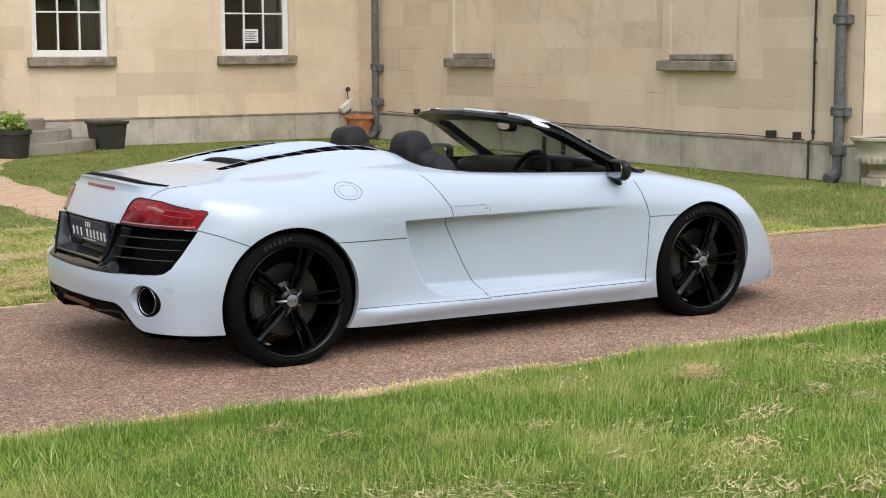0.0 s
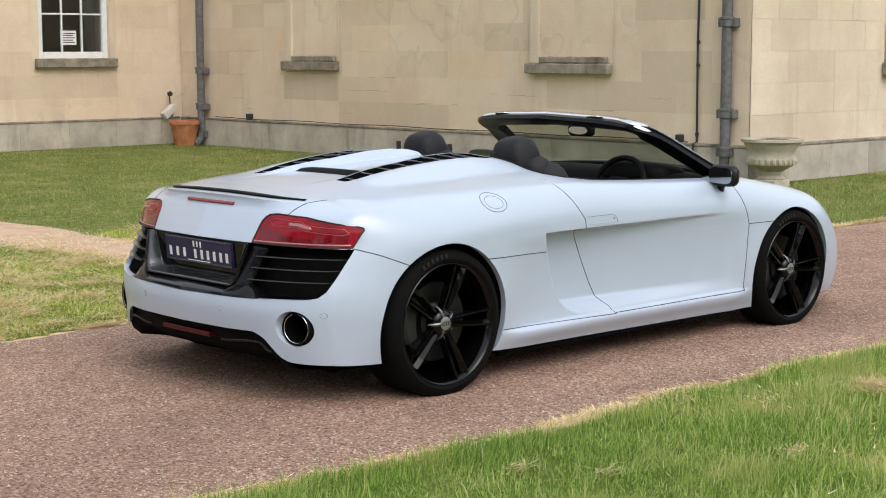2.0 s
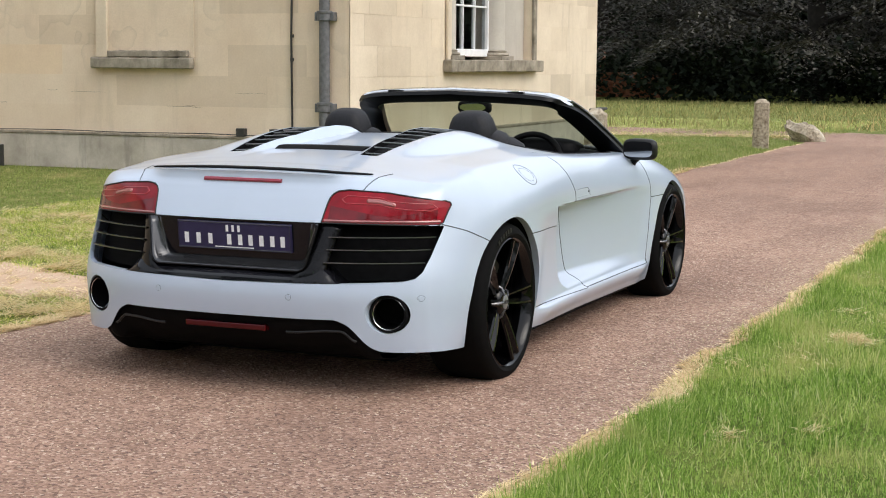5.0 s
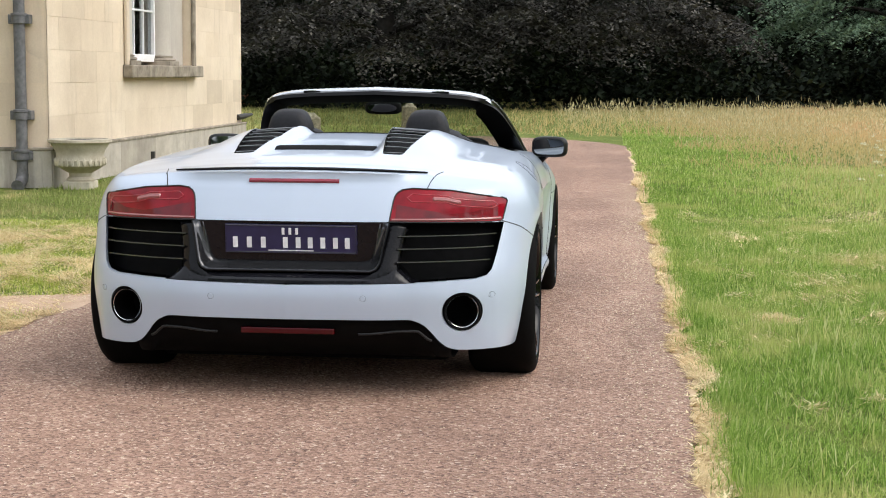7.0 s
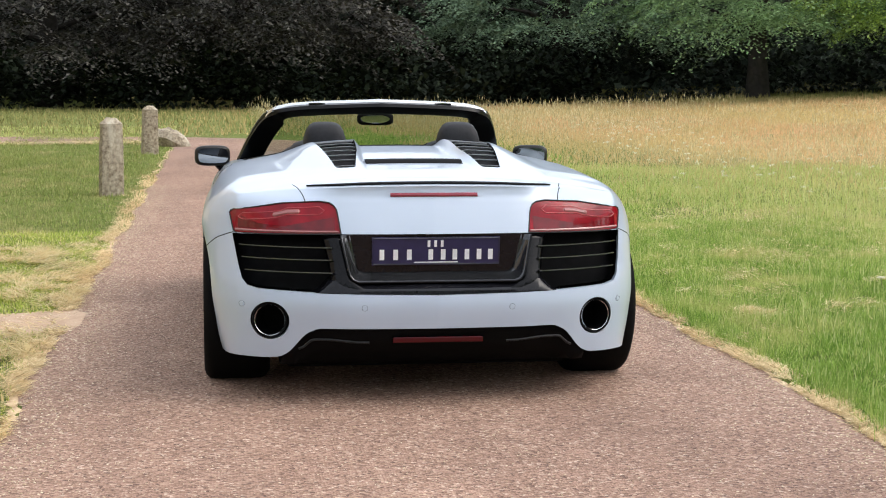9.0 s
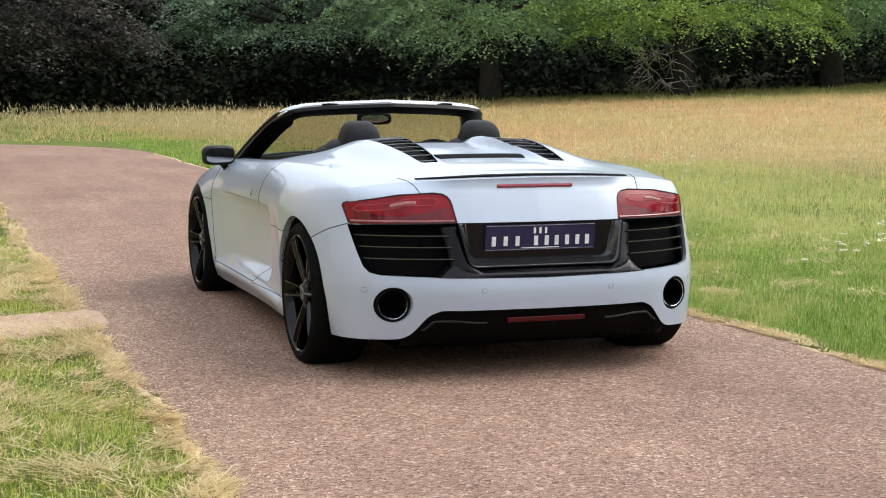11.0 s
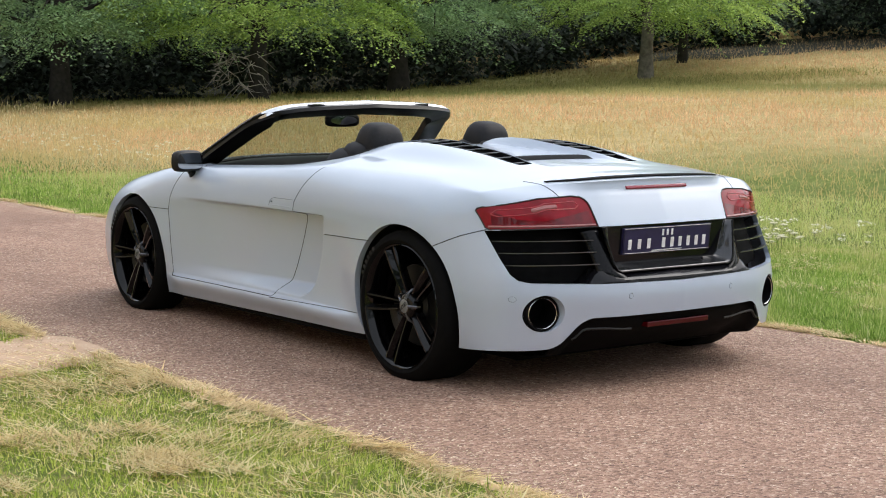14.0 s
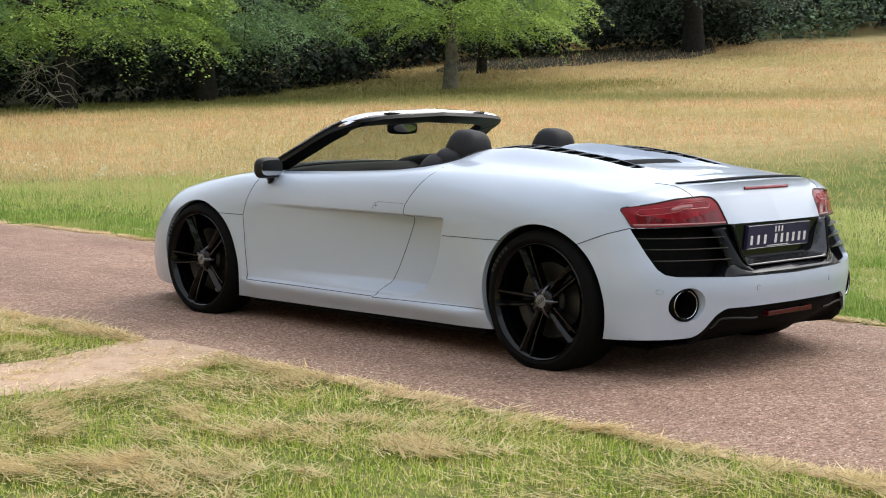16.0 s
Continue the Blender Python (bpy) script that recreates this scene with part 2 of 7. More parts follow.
def glass_material(name, tint, rough=0.0, alpha=0.2):
    m, n, l, b = nodes_of(name)
    g = n.new("ShaderNodeBsdfGlossy")
    g.inputs["Roughness"].default_value = rough + 0.01
    t = n.new("ShaderNodeBsdfTransparent")
    t.inputs["Color"].default_value = (*tint, 1)
    w = n.new("ShaderNodeLayerWeight")
    w.inputs["Blend"].default_value = 0.5
    k = n.new("ShaderNodeMath")
    k.operation = "POWER"
    k.inputs[1].default_value = 5.0
    l.new(w.outputs["Facing"], k.inputs[0])
    f = n.new("ShaderNodeMath")
    f.operation = "MULTIPLY_ADD"
    f.inputs[1].default_value, f.inputs[2].default_value = 0.9, 0.05
    l.new(k.outputs[0], f.inputs[0])
    s = n.new("ShaderNodeMixShader")
    l.new(f.outputs[0], s.inputs[0])
    l.new(t.outputs[0], s.inputs[1])
    l.new(g.outputs[0], s.inputs[2])
    l.new(s.outputs[0], n["Material Output"].inputs["Surface"])
    return m


PAINT = plain("white_car_paint", (0.43, 0.50, 0.61), 0.34, 0.0, 0.72, 0.5, 0.015, 3.0)
GLOSS_BLACK = plain("gloss_black_plastic", (0.004, 0.004, 0.005), 0.10, 0.0, 0.0, 0.16, 0.3)
SATIN_BLACK = plain("satin_black_plastic", (0.009, 0.009, 0.0095), 0.42, 0.0, 0.0, 0.3, 0.3)
GAP = plain("shut_line_shadow", (0.02, 0.02, 0.022), 0.8)
RUBBER = plain("tyre_rubber", (0.0042, 0.0041, 0.0041), 0.8, 0.0, 0.0, 0.08, 0.25, 40, 0.002)
RUBBER_MARK = plain("raised_tyre_marking", (0.0035, 0.0035, 0.0037), 0.6)
RIM = plain("gloss_black_alloy", (0.0016, 0.0016, 0.0019), 0.05, 0.0, 0.14, 0.22, 0.3)
STEEL = plain("brake_steel", (0.045, 0.045, 0.047), 0.45, 1.0)
CALIPER = plain("dark_caliper", (0.012, 0.012, 0.013), 0.5)
CAP = plain("grey_centre_cap", (0.20, 0.205, 0.215), 0.35, 0.3)
CHROME = plain("bright_metal", (0.72, 0.73, 0.75), 0.12, 1.0)
SLAT_METAL = plain("anthracite_slat", (0.09, 0.092, 0.10), 0.25, 0.5, 0.4)
EDGE_METAL = plain("brushed_grey_edge", (0.30, 0.305, 0.32), 0.25, 0.8)
LOUVRE_METAL = plain("light_grey_louvre_paint", (0.42, 0.43, 0.46), 0.35)
FRAME_BLACK = plain("black_frame_lacquer", (0.0045, 0.0045, 0.005), 0.32, 0.0, 0.0, 0.18, 0.3)
CLOTH = plain("dark_seat_leather", (0.013, 0.013, 0.0155), 0.6, 0.0, 0.0, 0.25, 0.25, 60, 0.001)
MATT_BLACK = plain("matt_black", (0.0045, 0.0045, 0.005), 0.7, 0.0, 0.0, 0.06, 0.3)
TRIM = plain("black_cabin_trim", (0.0045, 0.0045, 0.005), 0.6, 0.0, 0.0, 0.15, 0.25, 80, 0.001)
RED_LENS = plain("red_lamp_lens", (0.21, 0.004, 0.011), 0.10, 0.0, 0.0, 0.25, 0.4, 9)
RED_DEEP = plain("deep_red_lamp_band", (0.13, 0.002, 0.006), 0.08, 0.0, 0.2, 0.3, 0.4, 14)
RED_BAR = plain("bright_red_light_guide", (0.36, 0.022, 0.032), 0.3, 0.0, 0.3)
RED_PALE = plain("pale_reflector_and_highlight", (0.34, 0.12, 0.12), 0.15, 0.0, 0.4)
RED_DULL = plain("unlit_red_reflector", (0.062, 0.0015, 0.004), 0.25, 0.0, 0.0, 0.3)
RED_HIGH = plain("red_brake_lens", (0.26, 0.03, 0.05), 0.2, 0.0, 0.2)
PLATE = plain("indigo_plate", (0.026, 0.022, 0.068), 0.4, 0.0, 0.0, 0.3)
WHITE = plain("white_lettering", (0.78, 0.78, 0.80), 0.5)
MIRROR_TINT = plain("tinted_mirror_glass", (0.34, 0.35, 0.36), 0.02, 1.0, 0, 0.5, 0.0)
MIRROR_MID = plain("dimming_mirror_glass", (0.48, 0.49, 0.50), 0.02, 1.0, 0, 0.5, 0.0)
SCREEN_GLASS = glass_material("windscreen_glass", (0.55, 0.60, 0.53))
PANE_GLASS = glass_material("window_glass", (0.75, 0.78, 0.78))
WALL_STONE = stone("ochre_render_stone", (0.70, 0.565, 0.43), (0.81, 0.685, 0.54), (0.46, 0.38, 0.285), 0.17, 0.9, True, 0.3)
ASHLAR = stone("pale_ashlar", (0.63, 0.53, 0.41), (0.79, 0.685, 0.545), (0.50, 0.415, 0.32), 0.20)
PLINTH = stone("grey_plinth_stone", (0.38, 0.345, 0.295), (0.58, 0.535, 0.465), (0.15, 0.135, 0.115), 0.3, 2.5, False, 0.6)
SILL = stone("weathered_sill_stone", (0.17, 0.148, 0.115), (0.42, 0.375, 0.31), (0.08, 0.072, 0.06), 0.2, 5.0)
POST_STONE = stone("lichened_post_stone", (0.15, 0.115, 0.08), (0.52, 0.46, 0.36), (0.62, 0.58, 0.48), 0.2, 24.0, False, 0.7)
URN_STONE = stone("cast_stone", (0.40, 0.365, 0.285), (0.63, 0.585, 0.49), (0.25, 0.225, 0.17), 0.2, 5.0)
COLUMN_STONE = stone("smooth_grey_stone", (0.46, 0.43, 0.385), (0.58, 0.55, 0.50), (0.34, 0.31, 0.27), 0.1)
STEP_STONE = stone("worn_step_stone", (0.24, 0.22, 0.195), (0.36, 0.335, 0.30), (0.14, 0.13, 0.115), 0.2)
LEAD = plain("grey_painted_iron", (0.115, 0.115, 0.12), 0.55, 0.0, 0.0, 0.5, 0.35, 18, 0.002)
CABLE = plain("dark_cable", (0.03, 0.028, 0.026), 0.6)
SASH = plain("white_sash_paint", (0.74, 0.75, 0.76), 0.4, 0.0, 0.0, 0.5, 0.06, 12)
ROOM = plain("dark_room", (0.03, 0.027, 0.024), 0.9)
CURTAIN = plain("grey_curtain", (0.19, 0.18, 0.165), 0.9)
TERRACOTTA = plain("terracotta", (0.42, 0.17, 0.075), 0.75, 0, 0, 0.3, 0.3, 9, 0.002)
BLACK_TUB = plain("black_planter", (0.03, 0.028, 0.027), 0.55, 0, 0, 0.4, 0.3, 12)
CAMERA_WHITE = plain("off_white_housing", (0.60, 0.58, 0.52), 0.5)
BRICK = plain("red_brick", (0.33, 0.145, 0.09), 0.9, 0, 0, 0.2, 0.4, 9)
ASPHALT = asphalt_material()
TURF = ground_material()
SAND = stone("sandy_path", (0.44, 0.305, 0.21), (0.64, 0.47, 0.345), (0.34, 0.25, 0.16), 0.0, 5.0)
STRAW_EARTH = stone("dry_verge", (0.56, 0.41, 0.255), (0.76, 0.59, 0.40), (0.42, 0.31, 0.18), 0.0, 6.0)
GRASS = leaf_material("lawn_grass", [(0.0, (0.085, 0.175, 0.026)), (0.45, (0.255, 0.405, 0.068)), (0.9, (0.54, 0.66, 0.19)), (1.0, (0.88, 0.82, 0.48))], 0.5, 0.45, None, (0.58, 0.56, 0.22), 0.1)
GRASS_FRESH = leaf_material("tufted_lawn_grass", [(0.0, (0.15, 0.22, 0.03)), (0.45, (0.36, 0.46, 0.08)), (0.9, (0.55, 0.58, 0.16)), (1.0, (0.84, 0.76, 0.42))], 0.5, 0.45, None, (0.62, 0.55, 0.24))
GRASS_DULL = leaf_material("dull_long_grass", [(0.0, (0.17, 0.165, 0.06)), (0.5, (0.33, 0.31, 0.12)), (1.0, (0.52, 0.45, 0.21))], 0.6, 0.4)
GRASS_DEEP = leaf_material("deep_green_grass", [(0.0, (0.12, 0.17, 0.04)), (0.5, (0.26, 0.33, 0.09)), (0.9, (0.40, 0.44, 0.16)), (1.0, (0.64, 0.57, 0.32))], 0.5, 0.4, None, (0.52, 0.44, 0.24), 0.3)
GRASS_PALE = leaf_material("pale_rough_grass", [(0.0, (0.27, 0.35, 0.08)), (0.45, (0.47, 0.55, 0.16)), (0.8, (0.70, 0.69, 0.28)), (1.0, (0.96, 0.88, 0.58))], 0.5, 0.5, None, (0.76, 0.65, 0.33), 0.35)
GRASS_DRY = leaf_material("parched_lawn_grass", [(0.0, (0.27, 0.40, 0.055)), (0.4, (0.54, 0.65, 0.125)), (0.7, (0.78, 0.75, 0.26)), (1.0, (0.96, 0.85, 0.52))], 0.5, 0.44)
MEADOW = leaf_material("meadow_grass", [(0.0, (0.53, 0.335, 0.17)), (0.35, (0.69, 0.435, 0.245)), (0.75, (0.81, 0.52, 0.31)), (1.0, (0.90, 0.67, 0.44))], 0.6, 0.55, (0.52, 0.455, 0.18), None, 0.45)
SEED_HEAD = leaf_material("pale_seed_heads", [(0.0, (0.42, 0.36, 0.19)), (0.5, (0.64, 0.53, 0.31)), (1.0, (0.84, 0.72, 0.48))], 0.7, 0.4)
STRAW = leaf_material("straw_clippings", [(0.0, (0.34, 0.25, 0.12)), (0.3, (0.84, 0.66, 0.38)), (1.0, (1.0, 0.90, 0.64))], 0.6, 0.6)
PETAL = leaf_material("cream_white_florets", [(0.0, (0.60, 0.55, 0.40)), (1.0, (0.85, 0.81, 0.66))], 0.7, 0.25)
STEM = plain("flower_stem", (0.13, 0.18, 0.05), 0.6)
STRAW_DULL = leaf_material("dull_straw", [(0.0, (0.54, 0.40, 0.22)), (0.6, (0.86, 0.67, 0.42)), (1.0, (1.0, 0.86, 0.60))], 0.65, 0.3)
BARK_PALE = plain("pale_grey_bark", (0.14, 0.125, 0.10), 0.9, 0, 0, 0.2, 0.4, 6, 0.02)
BARK = plain("grey_bark", (0.026, 0.023, 0.020), 0.9, 0, 0, 0.2, 0.4, 6, 0.02)
LEAF_GREEN = leaf_material("green_leaves", [(0.0, (0.12, 0.19, 0.10)), (0.5, (0.28, 0.41, 0.21)), (1.0, (0.52, 0.66, 0.34))], 0.5, 0.42, None, None, 0.4)
LEAF_LIME = leaf_material("yellow_green_leaves", [(0.0, (0.17, 0.25, 0.07)), (0.5, (0.40, 0.54, 0.15)), (1.0, (0.72, 0.83, 0.30))], 0.5, 0.5, None, None, 0.4)
LEAF_COPPER = leaf_material("copper_leaves", [(0.0, (0.030, 0.027, 0.025)), (0.5, (0.064, 0.059, 0.054)), (1.0, (0.145, 0.135, 0.122))], 0.5, 0.25)
# near-black leaves: the shade under the trees is in this colour
LEAF_DEEP = leaf_material("shade_dark_leaves", [(0.0, (0.009, 0.013, 0.009)), (0.5, (0.019, 0.027, 0.018)), (1.0, (0.042, 0.055, 0.034))], 0.6, 0.1)
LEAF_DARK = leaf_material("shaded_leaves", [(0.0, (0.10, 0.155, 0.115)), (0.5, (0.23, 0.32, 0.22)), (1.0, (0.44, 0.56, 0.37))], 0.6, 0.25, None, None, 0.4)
# thicket leaves with their shade put into the colour
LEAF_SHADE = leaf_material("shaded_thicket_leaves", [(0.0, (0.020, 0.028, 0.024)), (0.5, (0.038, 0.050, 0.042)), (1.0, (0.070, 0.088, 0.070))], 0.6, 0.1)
# paler copy for the right-hand wood, its haze put into the colour
LEAF_MID = leaf_material("haze_grey_wood_leaves", [(0.0, (0.045, 0.06, 0.05)), (0.5, (0.075, 0.10, 0.08)), (1.0, (0.13, 0.16, 0.125))], 0.6, 0.1)
FLOWER = plain("cream_umbels", (0.70, 0.68, 0.50), 0.7)


# ---- mesh helpers ----
def mesh_of(name, verts, faces, material, smooth=False):
    me = bpy.data.meshes.new(name)
    me.from_pydata([tuple(v) for v in verts], [], faces)
    me.update()
    if smooth:
        me.polygons.foreach_set("use_smooth", [True] * len(me.polygons))
    me.materials.append(material)
    return me


def part(name, bm, material, parent=None, label="", smooth=True):
    """Links a bmesh as one mesh object, under a thing or part if one is given."""
    me = bpy.data.meshes.new(name)
    bm.normal_update()
    bm.to_mesh(me)
    bm.free()
    if smooth:
        me.polygons.foreach_set("use_smooth", [True] * len(me.polygons))
        me.set_sharp_from_angle(angle=radians(38))
    me.materials.append(material)
    ob = new(name, me)
    if parent:
        ob.parent = parent
    return tagged(ob, label)


def thing(name, label, category, at=None, group=""):
    ob = new(name)
    if at is not None:
        ob.matrix_basis = at
    return tagged(ob, label, category, group)


def box_bm(x0, x1, y0, y1, z0, z1, bevel=0.0, segs=2):
    bm = bmesh.new()
    bmesh.ops.create_cube(bm, size=1)
    for v in bm.verts:
        v.co = Vector(((x0 + x1) / 2 + v.co.x * (x1 - x0), (y0 + y1) / 2 + v.co.y * (y1 - y0), (z0 + z1) / 2 + v.co.z * (z1 - z0)))
    if bevel:
        bmesh.ops.bevel(bm, geom=bm.edges[:], offset=bevel, segments=segs, affect="EDGES", profile=0.5)
    return bm


def lathe_bm(profile, n=32, axis="Z", cap=False):
    """A body of revolution from (radius, height) pairs."""
    bm = bmesh.new()
    rings = []
    for r, h in profile:
        rings.append([bm.verts.new((r * math.cos(2 * math.pi * k / n), r * math.sin(2 * math.pi * k / n), h)) for k in range(n)])
    for a, b in zip(rings, rings[1:]):
        for k in range(n):
            bm.faces.new((a[k], a[(k + 1) % n], b[(k + 1) % n], b[k]))
    if cap and profile[0][0] > 1e-5:
        bm.faces.new(rings[0][::-1])
    if cap and profile[-1][0] > 1e-5:
        bm.faces.new(rings[-1])
    bmesh.ops.remove_doubles(bm, verts=bm.verts[:], dist=1e-5)
    if axis == "Y":
        bmesh.ops.rotate(bm, verts=bm.verts[:], matrix=Matrix.Rotation(radians(-90), 3, "X"))
    if axis == "X":
        bmesh.ops.rotate(bm, verts=bm.verts[:], matrix=Matrix.Rotation(radians(90), 3, "Y"))
    bmesh.ops.recalc_face_normals(bm, faces=bm.faces[:])
    return bm


def tube_bm(points, radius, n=10, bm=None, cap=True):
    """A round bar along a line of points; radius may be a number or one for each point."""
    bm = bm or bmesh.new()
    pts = [Vector(p) for p in points]
    radii = radius if isinstance(radius, (list, tuple)) else [radius] * len(pts)
    rings = []
    side = None
    for k, (p, r) in enumerate(zip(pts, radii)):
        way = (pts[min(k + 1, len(pts) - 1)] - pts[max(k - 1, 0)]).normalized()
        ref = Vector((0, 0, 1)) if abs(way.z) < 0.9 else Vector((1, 0, 0))
        side = way.cross(ref).normalized() if side is None else (side - way * side.dot(way)).normalized()
        up = way.cross(side)
        rings.append([bm.verts.new(p + r * (math.cos(2 * math.pi * q / n) * side + math.sin(2 * math.pi * q / n) * up)) for q in range(n)])
    for a, b in zip(rings, rings[1:]):
        for q in range(n):
            bm.faces.new((a[q], a[(q + 1) % n], b[(q + 1) % n], b[q]))
    if cap:
        bm.faces.new(rings[0][::-1])
        bm.faces.new(rings[-1])
    bmesh.ops.recalc_face_normals(bm, faces=bm.faces[:])
    return bm


def lane(*pts):
    """A smooth line through (position, value) pairs that does not overshoot; takes numbers or arrays."""
    xs, ys = np.array([p[0] for p in pts], float), np.array([p[1] for p in pts], float)
    h, d = np.diff(xs), np.diff(ys) / np.diff(xs)
    m = np.zeros(len(xs))
    for k in range(1, len(xs) - 1):
        if d[k - 1] * d[k] > 0:
            w1, w2 = 2 * h[k] + h[k - 1], h[k] + 2 * h[k - 1]
            m[k] = (w1 + w2) / (w1 / d[k - 1] + w2 / d[k])
    m[0], m[-1] = d[0], d[-1]

    def value(x):
        x = np.clip(x, xs[0], xs[-1])
        k = np.clip(np.searchsorted(xs, x, "right") - 1, 0, len(xs) - 2)
        t = (x - xs[k]) / h[k]
        return (2 * t**3 - 3 * t**2 + 1) * ys[k] + (t**3 - 2 * t**2 + t) * h[k] * m[k] + (3 * t**2 - 2 * t**3) * ys[k + 1] + (t**3 - t**2) * h[k] * m[k + 1]

    return value


def step(a, b, x):
    t = np.clip((x - a) / (b - a), 0, 1)
    return t * t * (3 - 2 * t)


# ---- ground, drive and path ----
ROAD_R, ROAD_L = -1.57, 1.70
BEND_X, BEND_Y, BEND_R = 21.0, ROAD_L + 1.6, 1.6


def terrain(x, y):
    """Level round the house and drive; the meadow swells gently away from the house side."""
    x, y = np.asarray(x, float), np.asarray(y, float)
    rise = 0.040 * np.maximum(0, -y - 7) * step(-7, -20, y)
    hill = 0.055 * np.maximum(0, -y - 46 + 0.35 * (x - 20))
    roll = 0.05 * np.sin(x * 0.21 + 1.0) * np.sin(y * 0.17) * step(-6, -14, y)
    return np.minimum(rise + np.maximum(0, hill), 14) + roll


def road_edge(x, side):
    """The wavering edge of the drive at x."""
    x = np.asarray(x, float)
    wob = 0.022 * np.sin(2.3 * x + side) + 0.013 * np.sin(5.1 * x + 2 * side) + 0.010 * np.sin(13 * x) + 0.006 * np.sin(37 * x)
    return (ROAD_L if side > 0 else ROAD_R) + wob


def sheet(name, us, vs, place, material, label, smooth=True):
    """A grid of points place(u, v)."""
    verts = [place(u, v) for u in us for v in vs]
    w = len(vs)
    faces = [(a * w + b, a * w + b + 1, (a + 1) * w + b + 1, (a + 1) * w + b) for a in range(len(us) - 1) for b in range(w - 1)]
    ob = new(name, mesh_of(name, verts, faces, material, smooth))
    up = sum(p.normal.z for p in ob.data.polygons)
    if up < 0:
        ob.data.flip_normals()
    return tagged(ob, label, name.split("_")[-1], kind="structure")


def axis_steps(lo, hi, fine_lo, fine_hi, fine, grow=1.18):
    mid = list(np.arange(fine_lo, fine_hi + 1e-6, fine))
    a, s = [fine_hi], fine
    while a[-1] < hi:
        s *= grow
        a.append(min(hi, a[-1] + s))
    b, s = [fine_lo], fine
    while b[-1] > lo:
        s *= grow
        b.append(max(lo, b[-1] - s))
    return b[:0:-1] + mid + a[1:]


sheet("ground", axis_steps(-400, 900, -12, 60, 1.5), axis_steps(-700, 500, -60, 30, 1.5), lambda x, y: (x, y, float(terrain(x, y)) - 0.004), TURF, "grassy ground that runs from lawn to dry meadow")


def road_place(u, v):
    """u runs along the drive, which leaves straight and bends away behind the house at its far end."""
    z = 0.020 * math.sin(math.pi * v) ** 0.5
    if u <= BEND_X:
        return (u, float(road_edge(u, -1)) * (1 - v) + float(road_edge(u, 1)) * v, z)
    r = BEND_R + (1 - v) * (ROAD_L - ROAD_R)
    a = min((u - BEND_X) / 3.24, math.pi / 2)
    return (BEND_X + r * math.sin(a), BEND_Y - r * math.cos(a) + max(0.0, u - BEND_X - 3.24 * math.pi / 2), z)


def on_bend(x, y):
    """Whether (x, y) lies on the bare part of the drive's turn; past that, grass has grown over it."""
    r = np.hypot(x - BEND_X, y - BEND_Y)
    wide = BEND_R + ROAD_L - ROAD_R
    return (x >= BEND_X) & (BEND_Y - y > 0.9 * (x - BEND_X)) & (r > BEND_R - 0.1) & (r < wide + 0.1)


sheet("road", [-40 + 0.9 * k for k in range(38)] + [-6 + 0.06 * k for k in range(234)] + [8.1 + 0.35 * k for k in range(37)] + [BEND_X + 0.25 * k for k in range(1, 110)], [0, 0.01, 0.03, 0.08, 0.2, 0.35, 0.5, 0.65, 0.8, 0.92, 0.97, 0.99, 1], road_place, ASPHALT, "reddish brown asphalt drive with worn gravelly surface")


def verge_place(side):
    def place(u, v):
        e = float(road_edge(u, side))
        w = 0.085 + 0.025 * math.sin(3.1 * u + side) + 0.02 * math.sin(7.7 * u)
        rag = 0.030 * noise.noise(Vector((u * 14, v * 3 + 5 * side, 0))) + 0.022 * noise.noise(Vector((u * 41, v * 7, side)))
        return (u, e + side * (v - 0.2) * w + rag, -0.012 + 0.014 * math.sin(math.pi * v))
    return place


for sd in (-1, 1):
    sheet("verge", [-6 + 0.025 * k for k in range(1075)], np.linspace(0, 1, 7), verge_place(sd), STRAW_EARTH, "strip of dry earth and straw along the drive")

PATH_X = lane((1.6, 1.74), (2.5, 1.54), (4, 1.85), (5.7, 1.72), (7.5, 1.71), (11, 1.85), (15.6, 3.3))
PATH_W = lane((1.6, 0.56), (1.9, 0.48), (2.5, 0.5), (4, 0.58), (7.5, 0.5), (15.6, 0.65))
sheet("path", np.linspace(1.62, 15.4, 90), np.linspace(-1, 1, 9), lambda u, v: (float(PATH_X(u)) + v * float(PATH_W(u)) * (1 + 0.10 * math.sin(4 * u + v)), u, -0.010 + 0.016 * (1 - v * v) ** 0.5), SAND, "trodden sandy footpath across the lawn to the house steps")


# ---- the house ----
WX, CY, WY, C_END = 10.16, 4.88, 16.35, 19.42
TOP = 8.5


def structure(name, bm, material, label, category="wall", smooth=False):
    return tagged(part(name, bm, material, None, "", smooth), label, category, kind="structure")


